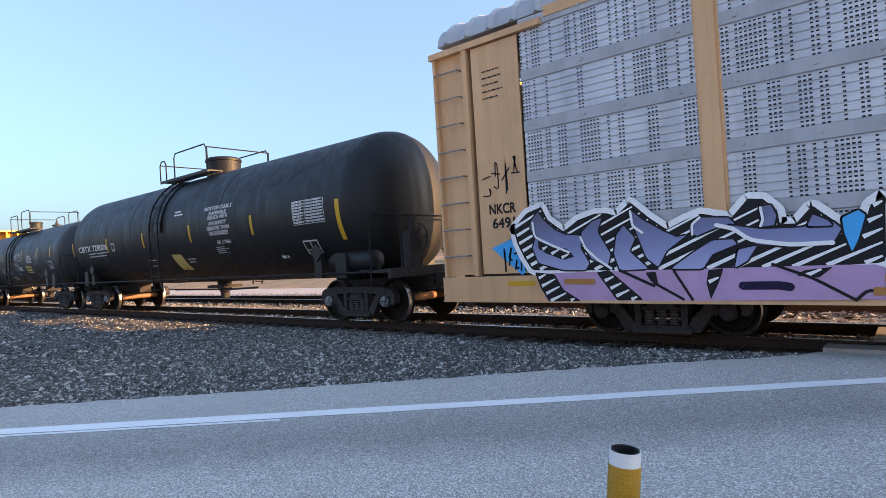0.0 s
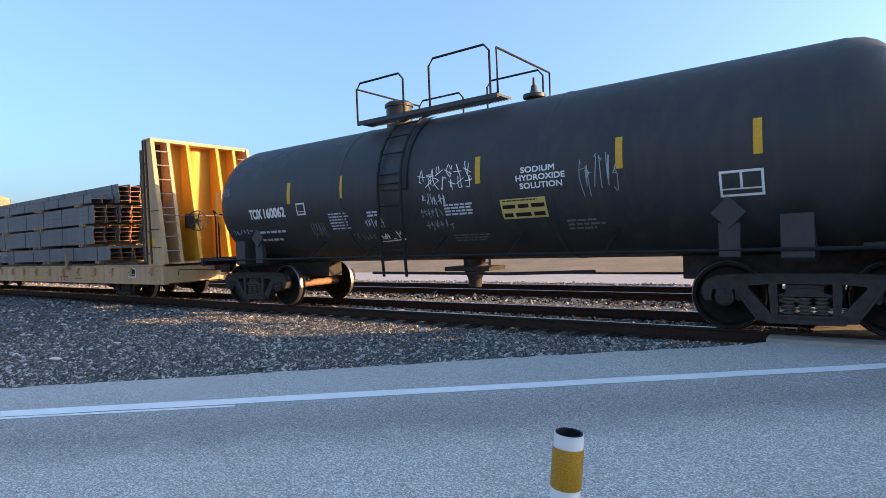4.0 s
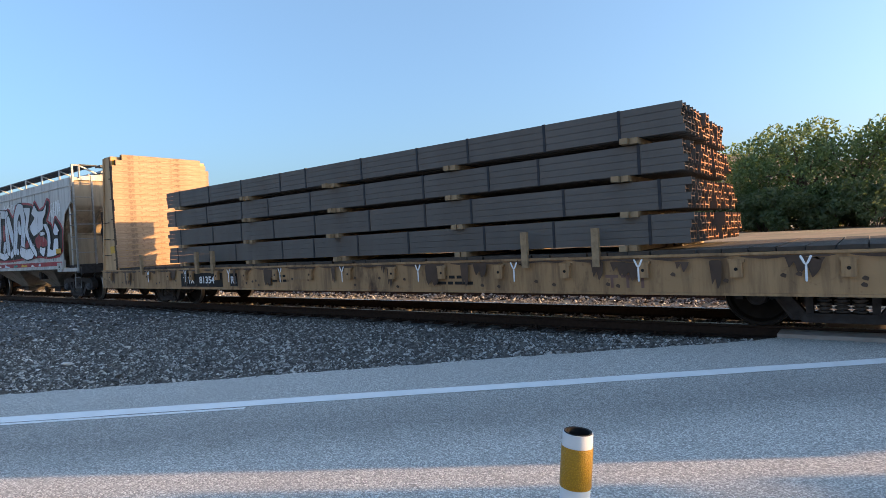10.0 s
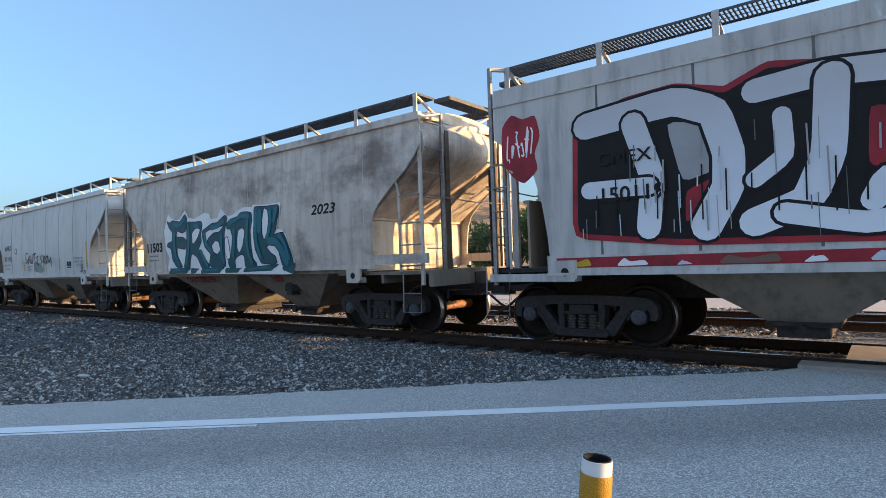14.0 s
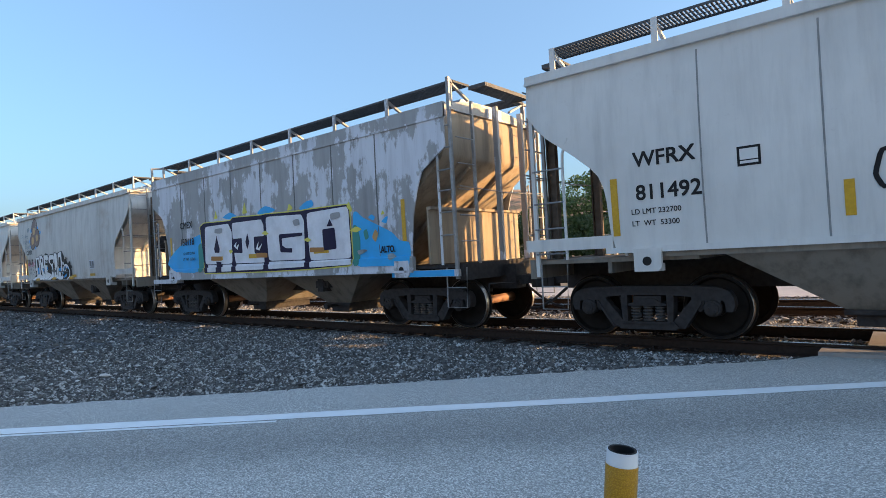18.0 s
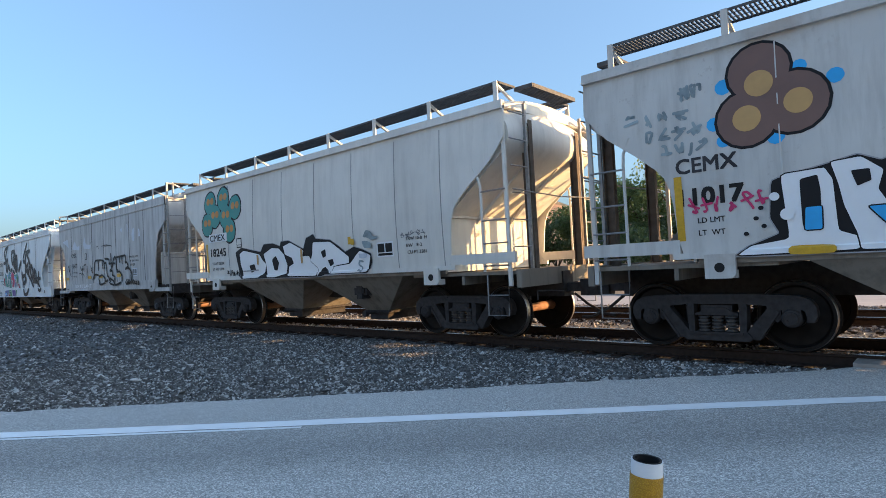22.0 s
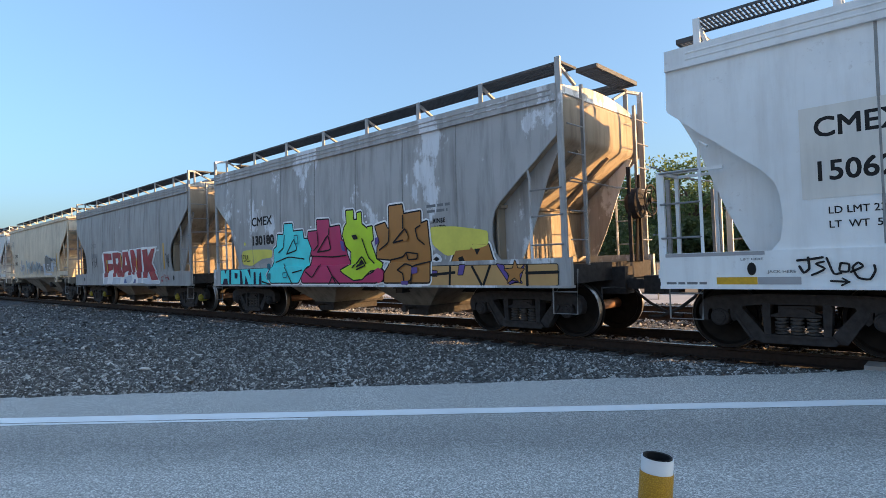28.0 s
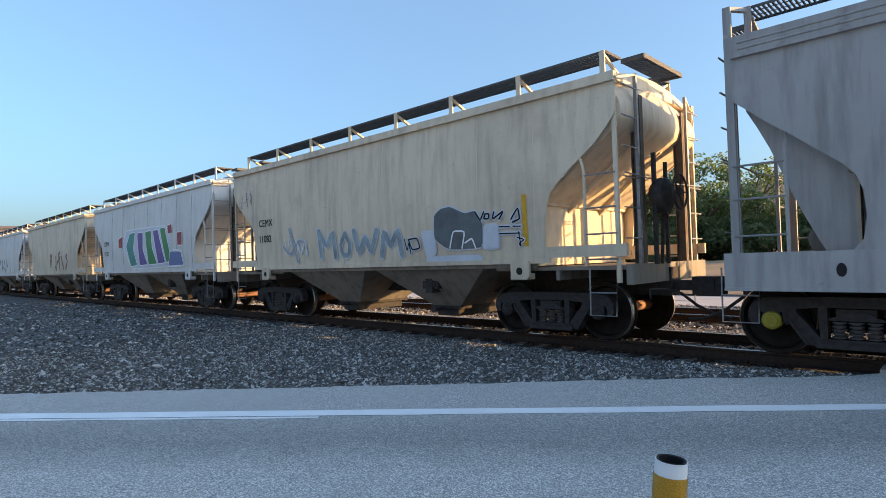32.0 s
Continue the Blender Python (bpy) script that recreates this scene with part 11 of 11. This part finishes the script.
draw(SILL8, [
    ("P", "night", 0, [(-4.87, 1.31), (-4.76, 1.31), (-4.79, 0.92), (-4.89, 0.92)]),
    ("P", "night", 0, [(-4.57, 1.22), (-4.4, 1.21), (-4.43, 1.07), (-4.57, 1.07)]),
    ("P", "night", 0, [(-4.28, 1.31), (-4.18, 1.26), (-4.13, 0.9), (-4.27, 0.9)]),
    ("P", "night", 0, [(-4.03, 0.9), (-3.97, 1.15), (-3.83, 0.91)]),
    ("P", "night", 0, [(-3.87, 1.3), (-3.72, 1.31), (-3.7, 1.08)]),
    ("P", "night", 0, [(-3.54, 1.23), (-3.45, 1.23), (-3.44, 0.91), (-3.56, 0.91)]),
    ("P", "night", 0, [(-5.16, 1.32), (-5.08, 1.2), (-5, 1.32)]),
    ("P", "night", 0, [(-5.28, 0.9), (-5.18, 1.07), (-4.99, 1.07), (-4.95, 0.9)]),
    ("P", "night", 0, [(-3.25, 1.18), (-3.17, 1.23), (-3.16, 0.91), (-3.28, 0.91)]),
    ("S", "black", 0.04, [(-3.12, 0.98), (-2.73, 0.91)]),
    ("P", "petrol", 0, [(-2.89, 1.19), (-2.7, 1.19), (-2.71, 1.03), (-2.9, 1.03)]),
    ("P", "aqua", 0, [(-3.24, 1.14), (-3.25, 1.11), (-3.28, 1.08), (-3.32, 1.07), (-3.37, 1.08), (-3.4, 1.11), (-3.41, 1.15), (-3.39, 1.18), (-3.36, 1.21), (-3.32, 1.22), (-3.28, 1.21), (-3.25, 1.18)]),
    ("P", "petrol", 0, [(-2.69, 1.36), (-2.71, 1.32), (-2.74, 1.29), (-2.78, 1.28), (-2.82, 1.29), (-2.85, 1.33), (-2.86, 1.37), (-2.85, 1.41), (-2.82, 1.43), (-2.78, 1.44), (-2.73, 1.43), (-2.7, 1.4)]),
], edge=None, halo=None, base=0.012, soft=0.05)
draw(HOP[10], [
    ("S", "fade", 0.13, [(-1.62, 2.12), (-1.55, 1.53)]),
    ("S", "fade", 0.13, [(-1.62, 2.1), (-1.33, 1.75), (-1.06, 2.1), (-1.0, 1.52)]),
    ("S", "fade", 0.11, [(-0.62, 2.02), (-0.79, 1.78), (-0.73, 1.54), (-0.5, 1.54), (-0.44, 1.8), (-0.62, 2.02)]),
    ("S", "fade", 0.13, [(-0.29, 2.05), (-0.14, 1.53), (0.1, 1.94), (0.28, 1.54), (0.48, 2.02)]),
    ("S", "fade", 0.13, [(0.62, 1.5), (0.72, 2.02), (0.91, 1.66), (1.15, 2.02), (1.24, 1.5)]),
    ("S", "ash_fill", 0.07, [(-2.89, 2.25), (-2.72, 1.8), (-2.58, 1.45)]),
    ("S", "ash_fill", 0.06, [(-3.2, 1.83), (-2.9, 1.6), (-2.5, 1.95), (-2.2, 1.9)]),
    ("S", "white", 0.025, [(-2.6, 1.95), (-2.4, 1.6), (-2.2, 1.98), (-2.15, 1.6)]),
    ("P", "silver", 0, [(1.82, 1.93), (2.16, 1.9), (2.2, 1.5), (1.95, 1.4)]),
    ("P", "silver", 0, [(1.92, 1.42), (3.3, 1.42), (3.3, 1.3), (1.95, 1.29)]),
    ("S", "black", 0.025, [(1.34, 1.8), (1.4, 1.55), (1.46, 1.75), (1.5, 1.5)]),
    ("S", "black", 0.02, [(4.09, 1.7), (4.24, 1.66), (4.12, 1.6), (4.16, 1.54), (4.13, 1.79)]),
    ("S", "black", 0.02, [(3.73, 1.9), (3.95, 1.89)]),
    ("S", "black", 0.02, [(4.02, 1.89), (4.17, 1.88)]),
    ("S", "black", 0.02, [(3.73, 1.78), (4.15, 1.77)]),
    ("P", "slate_fill", 0, [(2.19, 2.21), (2.38, 2.32), (2.6, 2.34), (2.97, 2.18), (3.21, 2.22), (3.36, 2), (3.34, 1.55), (2.52, 1.55), (2.17, 1.76)]),
    ("S", "white", 0.03, [(2.56, 1.58), (2.66, 1.89), (2.95, 1.87), (2.86, 1.57)]),
    ("S", "white", 0.03, [(2.94, 1.66), (3.11, 1.74), (3.18, 1.56)]),
    ("P", "silver", 0, [(3.39, 1.94), (3.7, 1.95), (3.72, 1.54), (3.34, 1.53)]),
    ("S", "black", 0.03, [(3.21, 2.19), (3.32, 2.03), (3.41, 2.18)]),
    ("S", "black", 0.03, [(3.44, 2.14), (3.4, 2.06), (3.51, 2.05), (3.52, 2.14), (3.44, 2.14)]),
    ("S", "black", 0.03, [(3.63, 2.16), (3.59, 2.03), (3.85, 2.17), (3.74, 2.03)]),
    ("S", "black", 0.03, [(3.99, 2.01), (4.14, 2.2), (4.17, 2), (4.02, 1.96)]),
    ("S", "black", 0.03, [(1.46, 1.79), (1.71, 1.81), (1.78, 1.61), (1.55, 1.58), (1.46, 1.79)]),
], edge=None, halo=('silver', 0.05), base=0.006, soft=0.25)
draw(HOP[11], [
    ("P", "silver", 0, [(-2.01, 2.39), (-1.58, 2.91), (2.4, 2.86), (2.94, 2.01), (3.65, 1.96), (3.84, 1.47), (-1.09, 1.42)]),
    ("P", "jade", 0, [(-1.61, 2.31), (-1.2, 2.76), (-0.63, 2.79), (-0.86, 2.14), (-0.52, 1.55), (-1.2, 1.52)]),
    ("P", "violet", 0, [(-0.37, 2.75), (0.2, 2.74), (0.16, 2.11), (0.55, 1.56), (-0.23, 1.54)]),
    ("P", "green", 0, [(0.44, 2.75), (1.02, 2.76), (1.08, 2.14), (1.48, 1.57), (0.68, 1.56)]),
    ("P", "violet", 0, [(1.22, 2.75), (1.67, 2.76), (1.9, 2.29), (2.23, 1.6), (1.6, 1.57)]),
    ("P", "green", 0, [(1.87, 2.79), (2.3, 2.8), (2.83, 1.64), (2.35, 1.61)]),
    ("P", "blue", 0, [(2.73, 1.96), (3.59, 1.93), (3.76, 1.49), (2.53, 1.48)]),
    ("P", "red", 0, [(-2.49, 2.62), (-1.99, 2.7), (-2.1, 2.26), (-2.51, 2.27)]),
    ("P", "red", 0, [(2.55, 2.85), (2.9, 2.88), (2.95, 2.59), (2.59, 2.58)]),
    ("P", "red", 0, [(3.35, 2.57), (3.74, 2.57), (3.72, 2.15), (3.38, 2.16)]),
], edge=('white', 0.06), halo=None, base=0.004, soft=0.1)
def motions():
    for car, s in CARS:
        walk(car, [(t, pose(s + SPEED * t, TRACK, RAIL)) for t in (0.0, 8.0, 16.0, 24.0, 32.0)])
    # wheels roll while they can be seen, in steps of a tenth of a second or less
    for ws, s, x, r in WHEELS:
        t0 = max(0.0, (-62 - s - x) / SPEED)
        t1 = min(32.0, (6 - s - x) / SPEED)
        if t1 <= t0 + 0.1:
            t0, t1 = 0.0, 0.2
        n = int((t1 - t0) / 0.0667) + 1
        times = sorted({0.0, 32.0, *(round((t0 + i / 15.0) * 30) / 30 for i in range(n))})
        turn, rows, last = 0.0, [], None
        for t in times:
            if last is not None and t0 - 0.05 <= last and t <= t1 + 0.05:
                turn += math.degrees(SPEED * (t - last) / r)
            rows.append((t, pose(x, 0, r, 0, turn, 0)))
            last = t
        walk(ws, rows)


motions()
